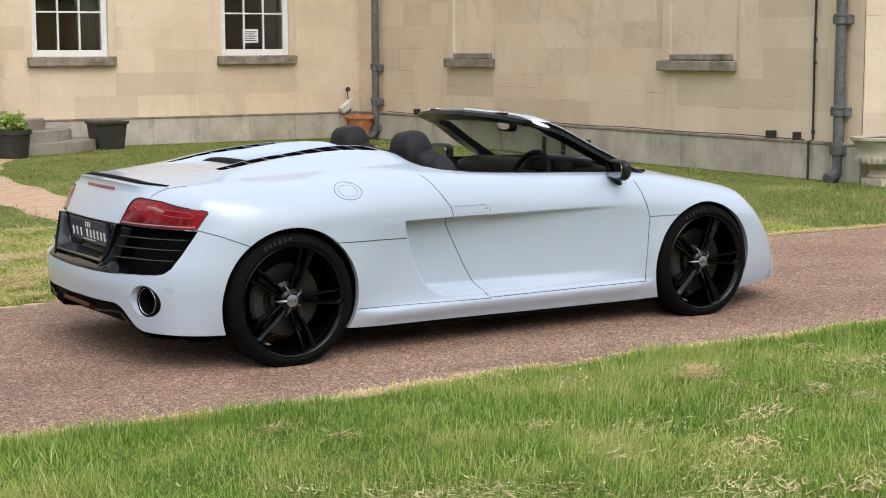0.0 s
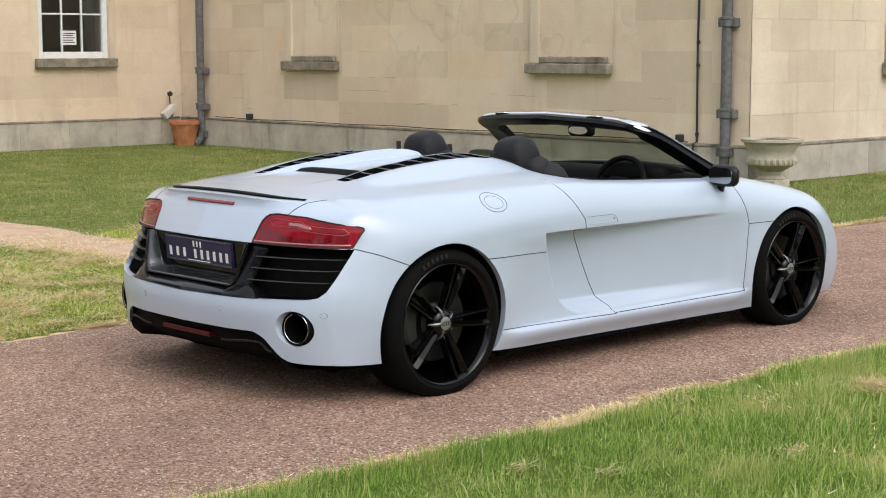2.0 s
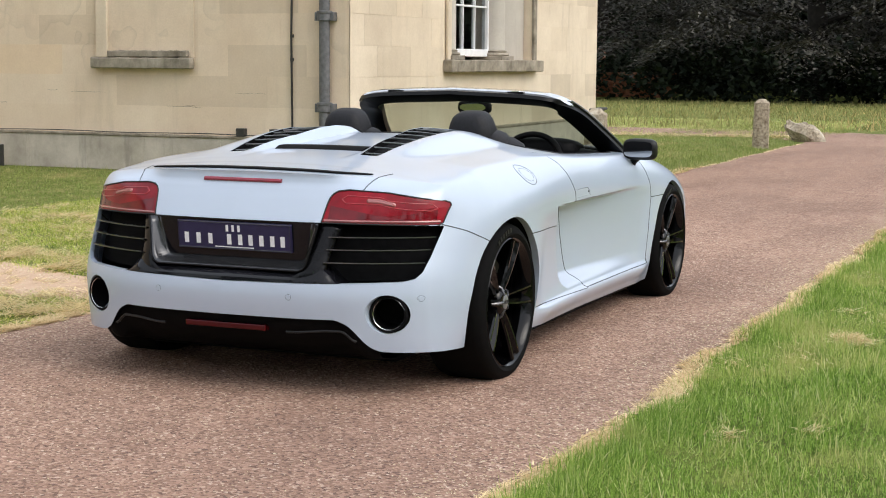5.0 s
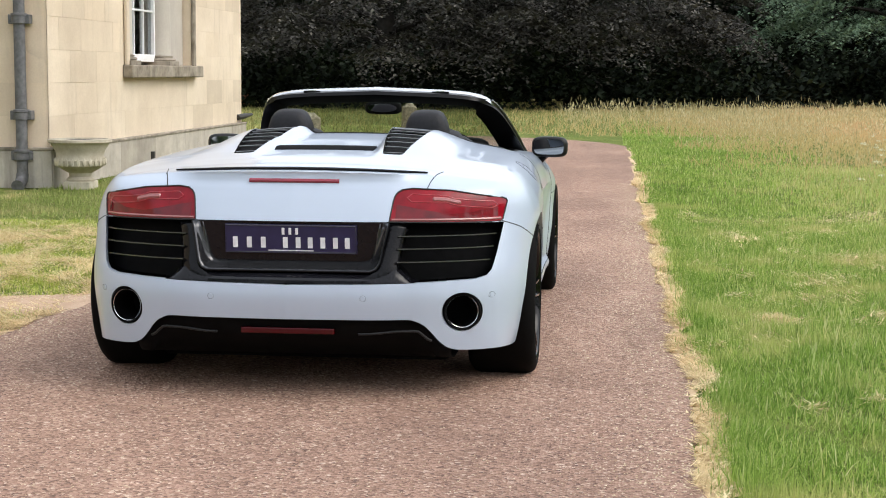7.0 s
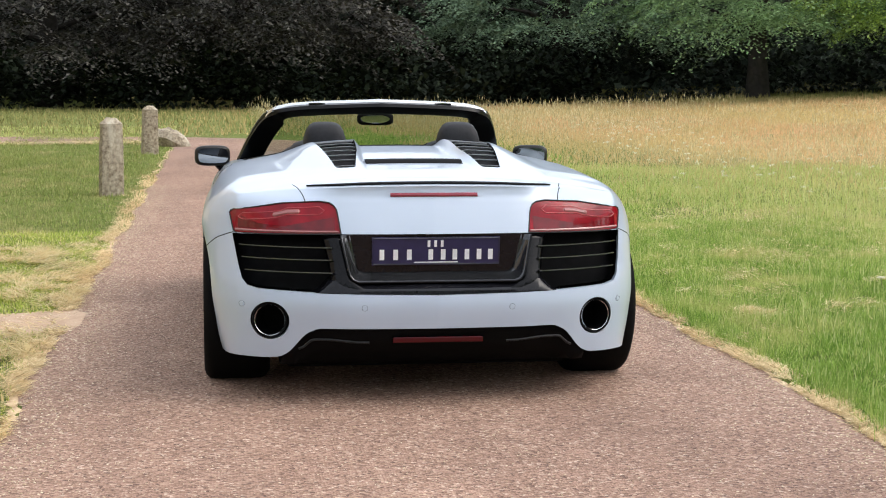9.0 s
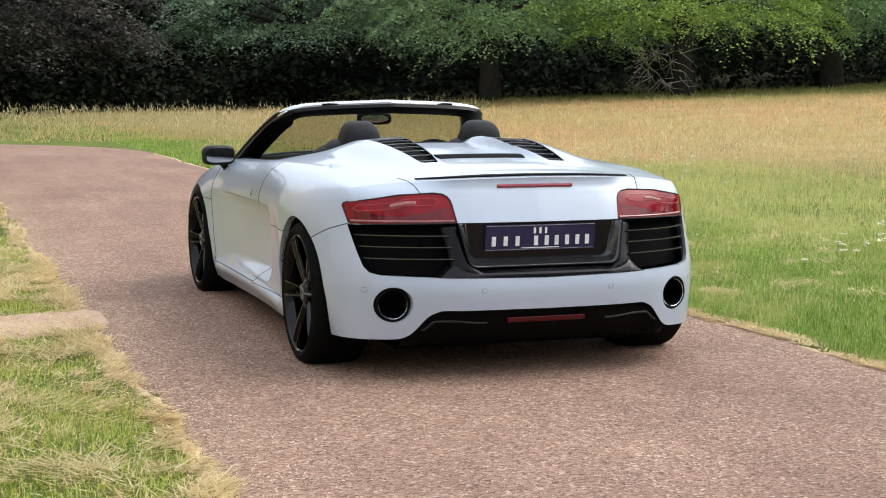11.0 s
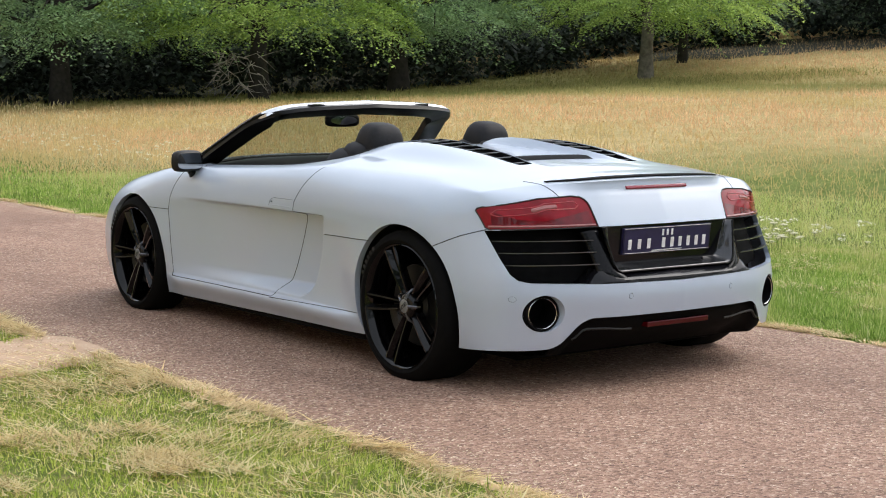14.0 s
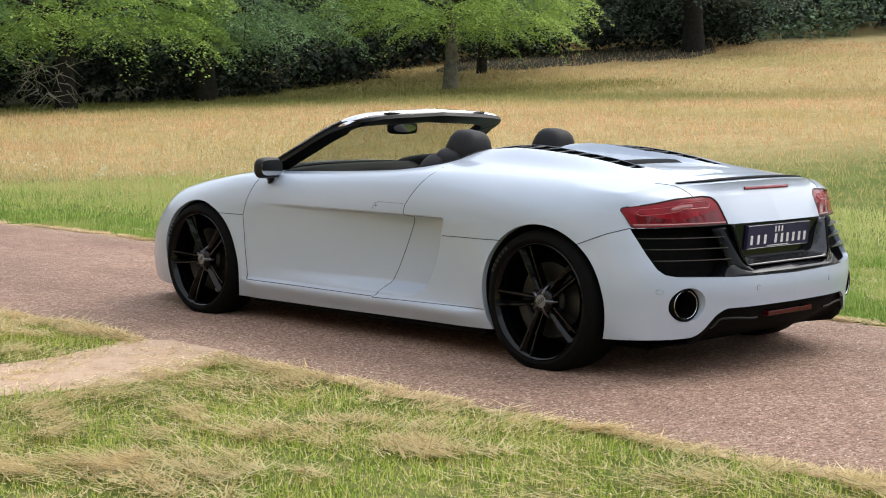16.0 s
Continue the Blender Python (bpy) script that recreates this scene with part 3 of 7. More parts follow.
def wall_bm(along, across, holes, lo, hi, z0, z1, depth):
    """A thick wall with openings: along is the axis of its length, across the outer face's place; depth goes behind that face."""
    cuts_u = sorted({lo, hi, *(h[0] for h in holes), *(h[1] for h in holes)})
    cuts_z = sorted({z0, z1, *(h[2] for h in holes), *(h[3] for h in holes)})
    bm = bmesh.new()
    for a, b in zip(cuts_u, cuts_u[1:]):
        for c, d in zip(cuts_z, cuts_z[1:]):
            if any(h[0] - 1e-4 <= a and b <= h[1] + 1e-4 and h[2] - 1e-4 <= c and d <= h[3] + 1e-4 for h in holes):
                continue
            q = ((a, b, across, across + depth) if along == "x" else (across, across + depth, a, b))
            tmp = box_bm(q[0], q[1], min(q[2:]), max(q[2:]), c, d) if along == "x" else box_bm(min(q[:2]), max(q[:2]), a, b, c, d)
            me = bpy.data.meshes.new("tmp")
            tmp.to_mesh(me)
            tmp.free()
            bm.from_mesh(me)
            bpy.data.meshes.remove(me)
    bmesh.ops.remove_doubles(bm, verts=bm.verts[:], dist=1e-4)
    seen = {}
    for f in bm.faces[:]:
        seen.setdefault(frozenset(v.index for v in f.verts), []).append(f)
    bm.verts.index_update()
    seen = {}
    for f in bm.faces[:]:
        seen.setdefault(frozenset(v.index for v in f.verts), []).append(f)
    bmesh.ops.delete(bm, geom=[f for fs in seen.values() if len(fs) > 1 for f in fs], context="FACES")
    return bm


SILL_Z = 1.36
BLIND = ((12.26, 13.30), (6.98, 8.14))
W_WIN = ((4.40, 5.62), (7.56, 8.80))
C_WIN = ((13.05, 16.25),)
wall_yard = structure("wall_yard", wall_bm("y", WX, [], CY + 0.0, WY, 0, TOP, 0.5), WALL_STONE, "ochre stone house wall with two blind windows")
wall_front = structure("wall_front", wall_bm("x", WY, [(a, b, SILL_Z + 0.05, 3.35) for a, b in W_WIN], -9.0, WX + 0.5, 0, TOP, 0.5), WALL_STONE, "ochre stone house wall with white sash windows")
wall_side = structure("wall_side", wall_bm("x", CY, [(a, b, SILL_Z, 3.4) for a, b in C_WIN], WX + 0.004, C_END, 0, TOP, 0.5), ASHLAR, "pale ashlar house wall with a columned window")
structure("wall_end", box_bm(C_END - 0.5, C_END - 0.003, CY + 0.5, WY + 6, 0, TOP), ASHLAR, "plain end wall of the house")
structure("wall_far", box_bm(-9.0, -8.5, WY + 0.5, WY + 6, 0, TOP), WALL_STONE, "plain end wall of the house")
structure("wall_back", box_bm(-9.0, C_END, WY + 6, WY + 6.5, 0, TOP), WALL_STONE, "plain back wall of the house")
structure("roof", box_bm(-9.2, C_END + 0.2, WY - 0.2, WY + 6.7, TOP, TOP + 0.25), LEAD, "flat lead roof of the house", "roof")
structure("roof", box_bm(WX - 0.2, C_END + 0.2, CY - 0.2, WY - 0.2, TOP, TOP + 0.25), LEAD, "flat lead roof of the house wing", "roof")
structure("room_floor", box_bm(-8.5, C_END - 0.5, WY + 0.5, WY + 6, 0.3, 0.35), ROOM, "dark floor inside the house", "floor")
structure("room_floor", box_bm(WX + 0.5, C_END - 0.5, CY + 0.5, WY, 0.3, 0.35), ROOM, "dark floor inside the house wing", "floor")


# stone courses on the walls, each block a piece of its own
def block_mesh(name, w, h, d, material):
    bm = box_bm(-w / 2, w / 2, -d, 0.0, -h / 2, h / 2)
    bmesh.ops.bevel(bm, geom=[e for e in bm.edges if all(v.co.y < -d * 0.5 for v in e.verts)], offset=min(0.0012, d * 0.4), segments=1, affect="EDGES")
    me = bpy.data.meshes.new(name)
    bm.to_mesh(me)
    bm.free()
    me.materials.append(material)
    return me


def courses(wall, along, face, lo, hi, z0, z1, high, long_, material, holes, name="stone", seed=1, proud=0.003, gap=0.002):
    """Lays blocks in bond over a wall face, leaving the openings free."""
    rng = random.Random(seed)
    cache = {}
    z, row = z0, 0
    while z < z1 - 0.05:
        h = min(high, z1 - z)
        u = lo - (rng.random() * 0.5 + (row % 2) * 0.5) * long_
        while u < hi:
            w = rng.choice((0.8, 1.0, 1.0, 1.25)) * long_
            a, b = max(lo, u), min(hi, u + w)
            u += w
            spans = [(a, b)]
            for ha, hb, hz0, hz1 in holes:
                if z + h > hz0 + 0.01 and z < hz1 - 0.01:
                    spans = [s for q in spans for s in ((q[0], min(q[1], ha)), (max(q[0], hb), q[1])) if s[1] - s[0] > 0.03]
            for a, b in spans:
                if b - a < 0.03:
                    continue
                key = (round(b - a, 4), round(h, 3))
                if key not in cache:
                    cache[key] = block_mesh(name, b - a - gap, key[1] - gap, proud, material)
                ob = new(name, cache[key])
                ob.parent = wall
                lift = rng.random() * min(0.0012, gap)
                ob.matrix_basis = pose((a + b) / 2, face - lift + 0.0, z + h / 2) if along == "x" else pose(face - lift, (a + b) / 2, z + h / 2, 0, 0, -90)
        z += h
        row += 1


courses(wall_side, "x", CY - 0.003, WX + 0.01, C_END, 0.42, 2.6, 0.365, 0.95, ASHLAR, [(C_WIN[0][0] - 0.18, C_WIN[0][1] + 0.18, SILL_Z - 0.16, 3.4)], seed=3)
courses(wall_yard, "y", WX - 0.003, CY + 0.02, WY - 0.01, 0.42, 2.6, 0.365, 1.05, WALL_STONE, [(a - 0.1, b + 0.1, SILL_Z - 0.16, 3.4) for a, b in BLIND], seed=5, proud=0.0015, gap=0.0004)
courses(wall_front, "x", WY - 0.003, 3.0, WX - 0.02, 0.42, 2.6, 0.365, 1.05, WALL_STONE, [(a - 0.12, b + 0.12, SILL_Z - 0.16, 3.4) for a, b in W_WIN], seed=8, proud=0.0015, gap=0.0004)
# open joints and cracks that show here and there in the ochre wall
_r = random.Random(14)
for k in range(34):
    yy, zz, ln = _r.uniform(5.9, 15.0), _r.choice((0.62, 0.785, 0.95, 1.15, 1.515, 1.88, 2.2)) + _r.uniform(-0.01, 0.01), _r.uniform(0.12, 0.6)
    if any(a - 0.3 < yy + d < b + 0.35 for a, b in BLIND for d in (-0.3, 0.3)) and zz > 1.1:
        continue
    part("crack", tube_bm([(WX - 0.0045, yy + ln * (q / 6 - 0.5), zz + _r.uniform(-0.006, 0.006)) for q in range(7)], [0.0008, 0.002, 0.0025, 0.002, 0.0028, 0.002, 0.0008], 5), SILL, wall_yard)
plinth_yard = structure("plinth_yard", box_bm(WX - 0.06, WX - 0.0, CY - 0.06, WY - 0.06, 0, 0.40), PLINTH, "grey weathered stone plinth of the house", "plinth")
plinth_front = structure("plinth_front", box_bm(-9.0, WX - 0.06, WY - 0.06, WY - 0.0, 0, 0.40), PLINTH, "grey weathered stone plinth of the house", "plinth")
plinth_side = structure("plinth_side", box_bm(WX + 0.0, C_END + 0.06, CY - 0.06, CY - 0.0, 0, 0.40), PLINTH, "grey weathered stone plinth of the house", "plinth")
courses(plinth_yard, "y", WX - 0.062, CY - 0.06, WY - 0.07, 0.0, 0.41, 0.41, 0.85, PLINTH, [], seed=11, proud=0.012)
courses(plinth_front, "x", WY - 0.062, 2.0, WX - 0.07, 0.0, 0.41, 0.41, 0.85, PLINTH, [], seed=12, proud=0.012)
courses(plinth_side, "x", CY - 0.062, WX - 0.06, C_END + 0.06, 0.0, 0.41, 0.41, 0.85, PLINTH, [], seed=13, proud=0.012)
for nm, q in (("plinth_cap", (WX - 0.085, WX, CY - 0.085, WY - 0.085)), ("plinth_cap", (-9.0, WX - 0.085, WY - 0.085, WY)), ("plinth_cap", (WX, C_END + 0.085, CY - 0.085, CY))):
    structure(nm, box_bm(*q, 0.412, 0.445, 0.008), SILL, "thin dark ledge along the top of the plinth", "ledge")


def worn_bm(x0, x1, y0, y1, z0, z1, wear=0.007, seed=0.0):
    """A stone slab whose edges are chipped and worn."""
    bm = box_bm(x0, x1, y0, y1, z0, z1)
    cuts = max(2, int(max(x1 - x0, y1 - y0) / 0.06))
    long_edges = [e for e in bm.edges if (e.verts[0].co - e.verts[1].co).length > 0.9 * max(x1 - x0, y1 - y0)]
    bmesh.ops.subdivide_edges(bm, edges=long_edges, cuts=cuts, use_grid_fill=True)
    bmesh.ops.bevel(bm, geom=bm.edges[:], offset=min(0.010, (z1 - z0) * 0.2), segments=1, affect="EDGES")
    for v in bm.verts:
        n = noise.noise_vector(v.co * 9 + Vector((seed, 0, 0))) + 0.6 * noise.noise_vector(v.co * 31)
        v.co += wear * Vector((n.x * 0.6, n.y * 0.6, n.z))
    return bm


def sill_of(name, along, face, a, b, z, high=0.15, out=0.11):
    q = (a, b, face - out, face - 0.008, z - high, z) if along == "x" else (face - out, face - 0.008, a, b, z - high, z)
    return structure(name, worn_bm(*q), SILL, "dark weathered stone window sill", "sill")


# blind windows: recessed panel framed by a raised stone jamb
for a, b in BLIND:
    sill_of("window_sill", "y", WX, a - 0.05, b + 0.21, SILL_Z, 0.13)
    bw = tagged(part("blind_window", box_bm(WX - 0.012, WX - 0.0105, a, b, SILL_Z, 3.3), WALL_STONE, None, "", False), "blocked-up blind window in the ochre wall", "window", kind="structure")
    part("jamb", box_bm(WX - 0.055, WX - 0.006, b, b + 0.16, SILL_Z + 0.002, 3.3, 0.01), ASHLAR, bw, smooth=False)
    part("jamb", box_bm(WX - 0.018, WX - 0.006, a - 0.05, a, SILL_Z + 0.002, 3.3, 0.005), WALL_STONE, bw, smooth=False)
    part("ledge", worn_bm(WX - 0.075, WX - 0.012, a + 0.012, b - 0.012, SILL_Z + 0.006, SILL_Z + 0.085, 0.009, 3.0), SILL, bw, smooth=False)


def sash_window(name, x0, x1, y, cols, label):
    """A white sash window in a wall along x, its sash set back from the outer face."""
    z0, z1 = SILL_Z + 0.05, 3.35
    win = tagged(new(name), label, "window", kind="structure")
    fy0, fy1 = y + 0.04, y + 0.13
    for nm, q in (("window_frame", (x0, x0 + 0.09, z0, z1)), ("window_frame", (x1 - 0.09, x1, z0, z1)), ("window_frame", (x0 + 0.09, x1 - 0.09, z0, z0 + 0.10)), ("window_frame", (x0 + 0.09, x1 - 0.09, z1 - 0.08, z1))):
        part(nm, box_bm(q[0], q[1], fy0, fy1, q[2], q[3], 0.008), SASH, win, smooth=False)
    ix0, ix1, iz0, iz1 = x0 + 0.09, x1 - 0.09, z0 + 0.10, z1 - 0.08
    rows = 3
    for k in range(1, cols):
        xx = ix0 + (ix1 - ix0) * k / cols
        part("glazing_bar", box_bm(xx - 0.014, xx + 0.014, fy0 + 0.02, fy1 - 0.02, iz0, iz1, 0.005), SASH, win, smooth=False)
    for k in range(1, rows):
        zz = iz0 + (iz1 - iz0) * k / rows
        part("glazing_bar", box_bm(ix0, ix1, fy0 + 0.017, fy1 - 0.023, zz - 0.013, zz + 0.013, 0.005), SASH, win, smooth=False)
    for k in range(cols):
        for r in range(rows):
            xa, xb = ix0 + (ix1 - ix0) * k / cols, ix0 + (ix1 - ix0) * (k + 1) / cols
            za, zb = iz0 + (iz1 - iz0) * r / rows, iz0 + (iz1 - iz0) * (r + 1) / rows
            pane = part("pane", box_bm(xa, xb, fy0 + 0.045, fy0 + 0.049, za, zb), PANE_GLASS, win, smooth=False)
            pane.visible_shadow = False
    return win


for (a, b), nm in zip(W_WIN, ("window_1", "window_2")):
    sill_of("window_sill", "x", WY, a - 0.09, b + 0.10, SILL_Z + 0.045, 0.14)
    sash_window(nm, a, b, WY, 3, "white multi-pane sash window with dark room behind")
    rv = structure("window_reveal", box_bm(b + 0.0, b + 0.10, WY - 0.02, WY - 0.007, SILL_Z + 0.05, 3.35, 0.004), ASHLAR, "pale stone reveal beside the window", "reveal")


def curtain(x0, x1, y, z0, z1, name="curtain"):
    bm = bmesh.new()
    n = 40
    low = [bm.verts.new((x0 + (x1 - x0) * k / n, y + 0.025 * math.sin(k * 1.3), z0)) for k in range(n + 1)]
    high = [bm.verts.new((x0 + (x1 - x0) * k / n, y + 0.025 * math.sin(k * 1.3 + 0.3), z1)) for k in range(n + 1)]
    for k in range(n):
        bm.faces.new((low[k], low[k + 1], high[k + 1], high[k]))
    ob = part(name, bm, CURTAIN)
    ob.modifiers.new("thickness", "SOLIDIFY").thickness = 0.004
    return tagged(ob, "grey folded curtain hanging inside a window", "curtain")


curtain(W_WIN[0][1] - 0.42, W_WIN[0][1] - 0.06, WY + 0.30, 1.2, 3.5)
curtain(W_WIN[1][1] - 0.30, W_WIN[1][1] - 0.06, WY + 0.32, 1.2, 3.5)

# columned window in the side wall
c0, c1 = C_WIN[0]
sill_of("window_sill", "x", CY, c0 - 0.16, c1 + 0.16, SILL_Z, 0.16, 0.14)
structure("window_surround", box_bm(c1 - 0.02, c1 + 0.10, CY - 0.05, CY - 0.008, SILL_Z + 0.002, 3.4, 0.01), SILL, "dark stone surround of the columned window", "surround")
structure("window_surround", box_bm(c0 - 0.10, c0 + 0.02, CY - 0.05, CY - 0.008, SILL_Z + 0.002, 3.4, 0.01), ASHLAR, "stone surround of the columned window", "surround")


def pilaster(x, y, r, material, label):
    col = thing("window_column", label, "column", pose(x, y, SILL_Z), "columns of the side window")
    part("base", box_bm(-r * 1.35, r * 1.35, -r * 1.35, r * 1.35, 0.002, 0.06, 0.006), SILL, col, smooth=False)
    part("torus", lathe_bm([(r * 1.3, 0.06), (r * 1.38, 0.08), (r * 1.3, 0.10), (r * 1.1, 0.105), (r * 1.16, 0.13), (r * 1.0, 0.14)], 24), SILL, col)
    part("shaft", lathe_bm([(r, 0.14), (r * 0.97, 1.2), (r * 0.9, 2.03)], 24), material, col)
    return col


pilaster(c0 + 0.20, CY + 0.14, 0.16, COLUMN_STONE, "grey stone column beside a sash window")
pilaster(c0 + 1.98, CY + 0.14, 0.17, COLUMN_STONE, "grey stone column beside a sash window")
structure("window_panel", box_bm(c0 + 2.2, c1 - 0.02, CY + 0.12, CY + 0.2, SILL_Z, 3.4, 0.01), COLUMN_STONE, "blank grey stone side panel of the window", "panel")
structure("window_panel", box_bm(c0, c0 + 0.42, CY + 0.22, CY + 0.3, SILL_Z, 3.4, 0.01), COLUMN_STONE, "blank grey stone side panel of the window", "panel")
sash_window("window_3", c0 + 0.40, c0 + 1.86, CY + 0.10, 3, "white sash window between grey stone columns")
curtain(c0 + 0.55, c0 + 1.1, CY + 0.42, 1.2, 3.5)


def drainpipe(x, y, wall_dx, wall_dy, label, hop):
    """A cast-iron rainwater pipe with collars, a shoe and brackets; the wall lies towards (wall_dx, wall_dy)."""
    p = thing("drainpipe", label, "drainpipe", pose(x, y, 0))
    part("pipe", tube_bm([(0, 0, 0.12), (0, 0, 4.0), (0, 0, TOP - 0.3)], 0.062, 16), LEAD, p)
    for z in hop:
        part("collar", lathe_bm([(0.062, z - 0.05), (0.082, z - 0.045), (0.082, z + 0.03), (0.09, z + 0.035), (0.09, z + 0.06), (0.062, z + 0.065)], 18), LEAD, p)
        lug = box_bm(-0.02, 0.10, -0.12, 0.12, z - 0.05, z + 0.05, 0.008) if wall_dx else box_bm(-0.12, 0.12, -0.02, 0.10, z - 0.05, z + 0.05, 0.008)
        part("bracket", lug, LEAD, p, smooth=False)
    part("shoe", tube_bm([(0, 0, 0.16), (-0.02 * wall_dx, -0.02 * wall_dy, 0.10), (-0.10 * wall_dx, -0.10 * wall_dy, 0.045), (-0.16 * wall_dx, -0.16 * wall_dy, 0.03)], [0.066, 0.066, 0.066, 0.072], 14, cap=True), LEAD, p)
    return p


drainpipe(WX - 0.085, 5.15, 1, 0, "grey iron drainpipe down the ochre wall near its corner", (0.36, 0.80, 1.84, 2.9))
drainpipe(WX - 0.12, 15.62, 1, 0, "grey iron drainpipe in the angle of the two walls", (0.18, 0.62, 1.20, 2.6))
part_cable = tagged(part("wall_cable", tube_bm([(WX - 0.10, 5.60, 0.0), (WX - 0.10, 5.60, 0.44), (WX - 0.03, 5.60, 0.46), (WX - 0.028, 5.61, 1.6), (WX - 0.03, 5.585, 3.2), (WX - 0.03, 5.59, 6.0)], 0.013, 8), CABLE), "thin dark cable running up the wall", "cable")
for z in (0.55, 1.35, 1.62, 2.3):
    part("clip", lathe_bm([(0.02, z - 0.02), (0.024, z), (0.02, z + 0.02)], 10), CABLE, part_cable).matrix_basis = pose(WX - 0.03, 5.60, 0)
tagged(part("ledge_cable", tube_bm([(WX - 0.07, y, 0.462 + 0.006 * math.sin(y * 3)) for y in np.arange(5.7, 15.4, 0.4)], 0.0065, 6), CABLE), "dark cable lying along the plinth ledge", "cable")
for y, w in ((6.27, 0.11), (5.84, 0.07), (14.4, 0.09)):
    tagged(part("vent_box", box_bm(WX - 0.09, WX - 0.008, y - w / 2, y + w / 2, 0.446, 0.54, 0.006), CABLE, None, "", False), "small dark vent box above the plinth", "vent")
for y in (10.69, 10.23, 9.65):
    tagged(part("short_stake", box_bm(WX - 0.22, WX - 0.17, y - 0.025, y + 0.025, 0, 0.27, 0.006), CABLE, None, "", False), "short black metal stake in the grass by the wall", "stake", "stakes by the wall")
tagged(part("short_stake", box_bm(13.5, 13.55, CY - 0.22, CY - 0.17, 0, 0.24, 0.006), CABLE, None, "", False), "short black metal stake in the grass by the wall", "stake", "stakes by the wall")


def urn(x, y, label):
    u = thing("garden_urn", label, "urn", pose(x, y, 0), "stone urns by the house")
    part("pedestal", box_bm(-0.15, 0.15, -0.15, 0.15, 0, 0.09, 0.012), URN_STONE, u, smooth=False)
    part("bowl", lathe_bm([(0.15, 0.09), (0.155, 0.11), (0.12, 0.14), (0.125, 0.18), (0.20, 0.22), (0.26, 0.26), (0.275, 0.32), (0.255, 0.36), (0.265, 0.42), (0.30, 0.47), (0.315, 0.50), (0.345, 0.515), (0.345, 0.545), (0.30, 0.55), (0.27, 0.50), (0.0, 0.48)], 32), URN_STONE, u)
    bm = bmesh.new()
    rng = random.Random(4)
    for k in range(26):
        a = 2 * math.pi * k / 26
        m = Matrix.Translation((0.268 * math.cos(a), 0.268 * math.sin(a), 0.30)) @ Matrix.Rotation(a, 4, "Z") @ Matrix.Diagonal((0.016, 0.024, 0.05, 1))
        bmesh.ops.create_icosphere(bm, subdivisions=1, radius=1, matrix=m)
    part("moulding", bm, URN_STONE, u)
    part("soil", lathe_bm([(0.28, 0.515), (0.2, 0.535), (0.0, 0.55)], 20), ROOM, u)
    return u


urn(10.06, 4.49, "low cast-stone urn with a moulded rim beside the drainpipe")


def weathered_post(x, y, h, w, label):
    """A square old stone post with a blunt cap, worn all over."""
    bm = bmesh.new()
    bmesh.ops.create_cube(bm, size=1)
    bmesh.ops.subdivide_edges(bm, edges=bm.edges[:], cuts=13, use_grid_fill=True)
    outline = lane((0, 1.05), (0.80, 0.95), (0.855, 0.93), (0.875, 1.0), (0.915, 0.99), (0.945, 0.86), (0.98, 0.62), (1.0, 0.42))
    for v in bm.verts:
        z = v.co.z + 0.5
        taper = float(outline(z))
        edge = 1 - (0.10 + 0.12 * step(0.9, 1.0, z)) * (abs(v.co.x) * abs(v.co.y) * 4) ** 2
        v.co = Vector((v.co.x * w * taper * edge, v.co.y * w * taper * edge, z * h - 0.02))
        v.co += 0.008 * noise.noise_vector(v.co * 14 + Vector((x, y, 0))) + 0.004 * noise.noise_vector(v.co * 42)
    ob = part("stone_post", bm, POST_STONE)
    ob.matrix_basis = pose(x, y, 0, 0.6, -0.8, 12)
    return tagged(ob, label, "post", "stone posts beside the drive")


weathered_post(10.55, 2.05, 0.86, 0.25, "old square stone post spotted with lichen in the lawn")
weathered_post(19.0, 2.0, 0.80, 0.25, "old square stone post at the edge of the drive")
bm = bmesh.new()
bmesh.ops.create_icosphere(bm, subdivisions=3, radius=1)
for v in bm.verts:
    v.co = Vector((v.co.x * 0.36, v.co.y * 0.20, v.co.z * 0.20 + 0.13 + 0.24 * v.co.x * abs(v.co.x))) + 0.06 * noise.noise_vector(v.co * 2.5)
rock = tagged(part("boulder", bm, POST_STONE), "rough grey boulder lying at the edge of the drive", "rock")
rock.matrix_basis = pose(21.6, 1.75, 0, 0, 12, 70)

# steps, tubs and pots by the front wall
door_steps = thing("door_steps", "rounded worn stone steps up to the house door", "steps", pose(3.35, WY - 0.08, 0))
for k, r in enumerate((1.95, 1.55, 1.15)):
    bm = bmesh.new()
    z0, z1 = k * 0.16, k * 0.16 + 0.158
    arc = [(r * math.cos(a), -r * 0.75 * math.sin(a)) for a in np.linspace(0, math.pi, 33)]
    lo = [bm.verts.new((x, y, z0)) for x, y in arc]
    hi = [bm.verts.new((x, y, z1)) for x, y in arc]
    for q in range(len(arc) - 1):
        bm.faces.new((lo[q + 1], lo[q], hi[q], hi[q + 1]))
    bm.faces.new(hi[::-1])
    bm.faces.new((lo[0], lo[-1], hi[-1], hi[0]))
    bmesh.ops.recalc_face_normals(bm, faces=bm.faces[:])
    bmesh.ops.bevel(bm, geom=[e for e in bm.edges if all(abs(v.co.z - z1) < 1e-4 for v in e.verts)], offset=0.02, segments=2, affect="EDGES")
    part("step", bm, STEP_STONE, door_steps)
structure("door_pier", box_bm(2.75, 3.85, WY - 0.16, WY - 0.004, 0.46, 3.4, 0.02), ASHLAR, "pale stone pier beside the house door", "pier")
structure("door_pier_base", box_bm(2.70, 3.92, WY - 0.22, WY - 0.01, 0.447, 0.60, 0.015), SILL, "dark moulded base of the door pier", "pier")


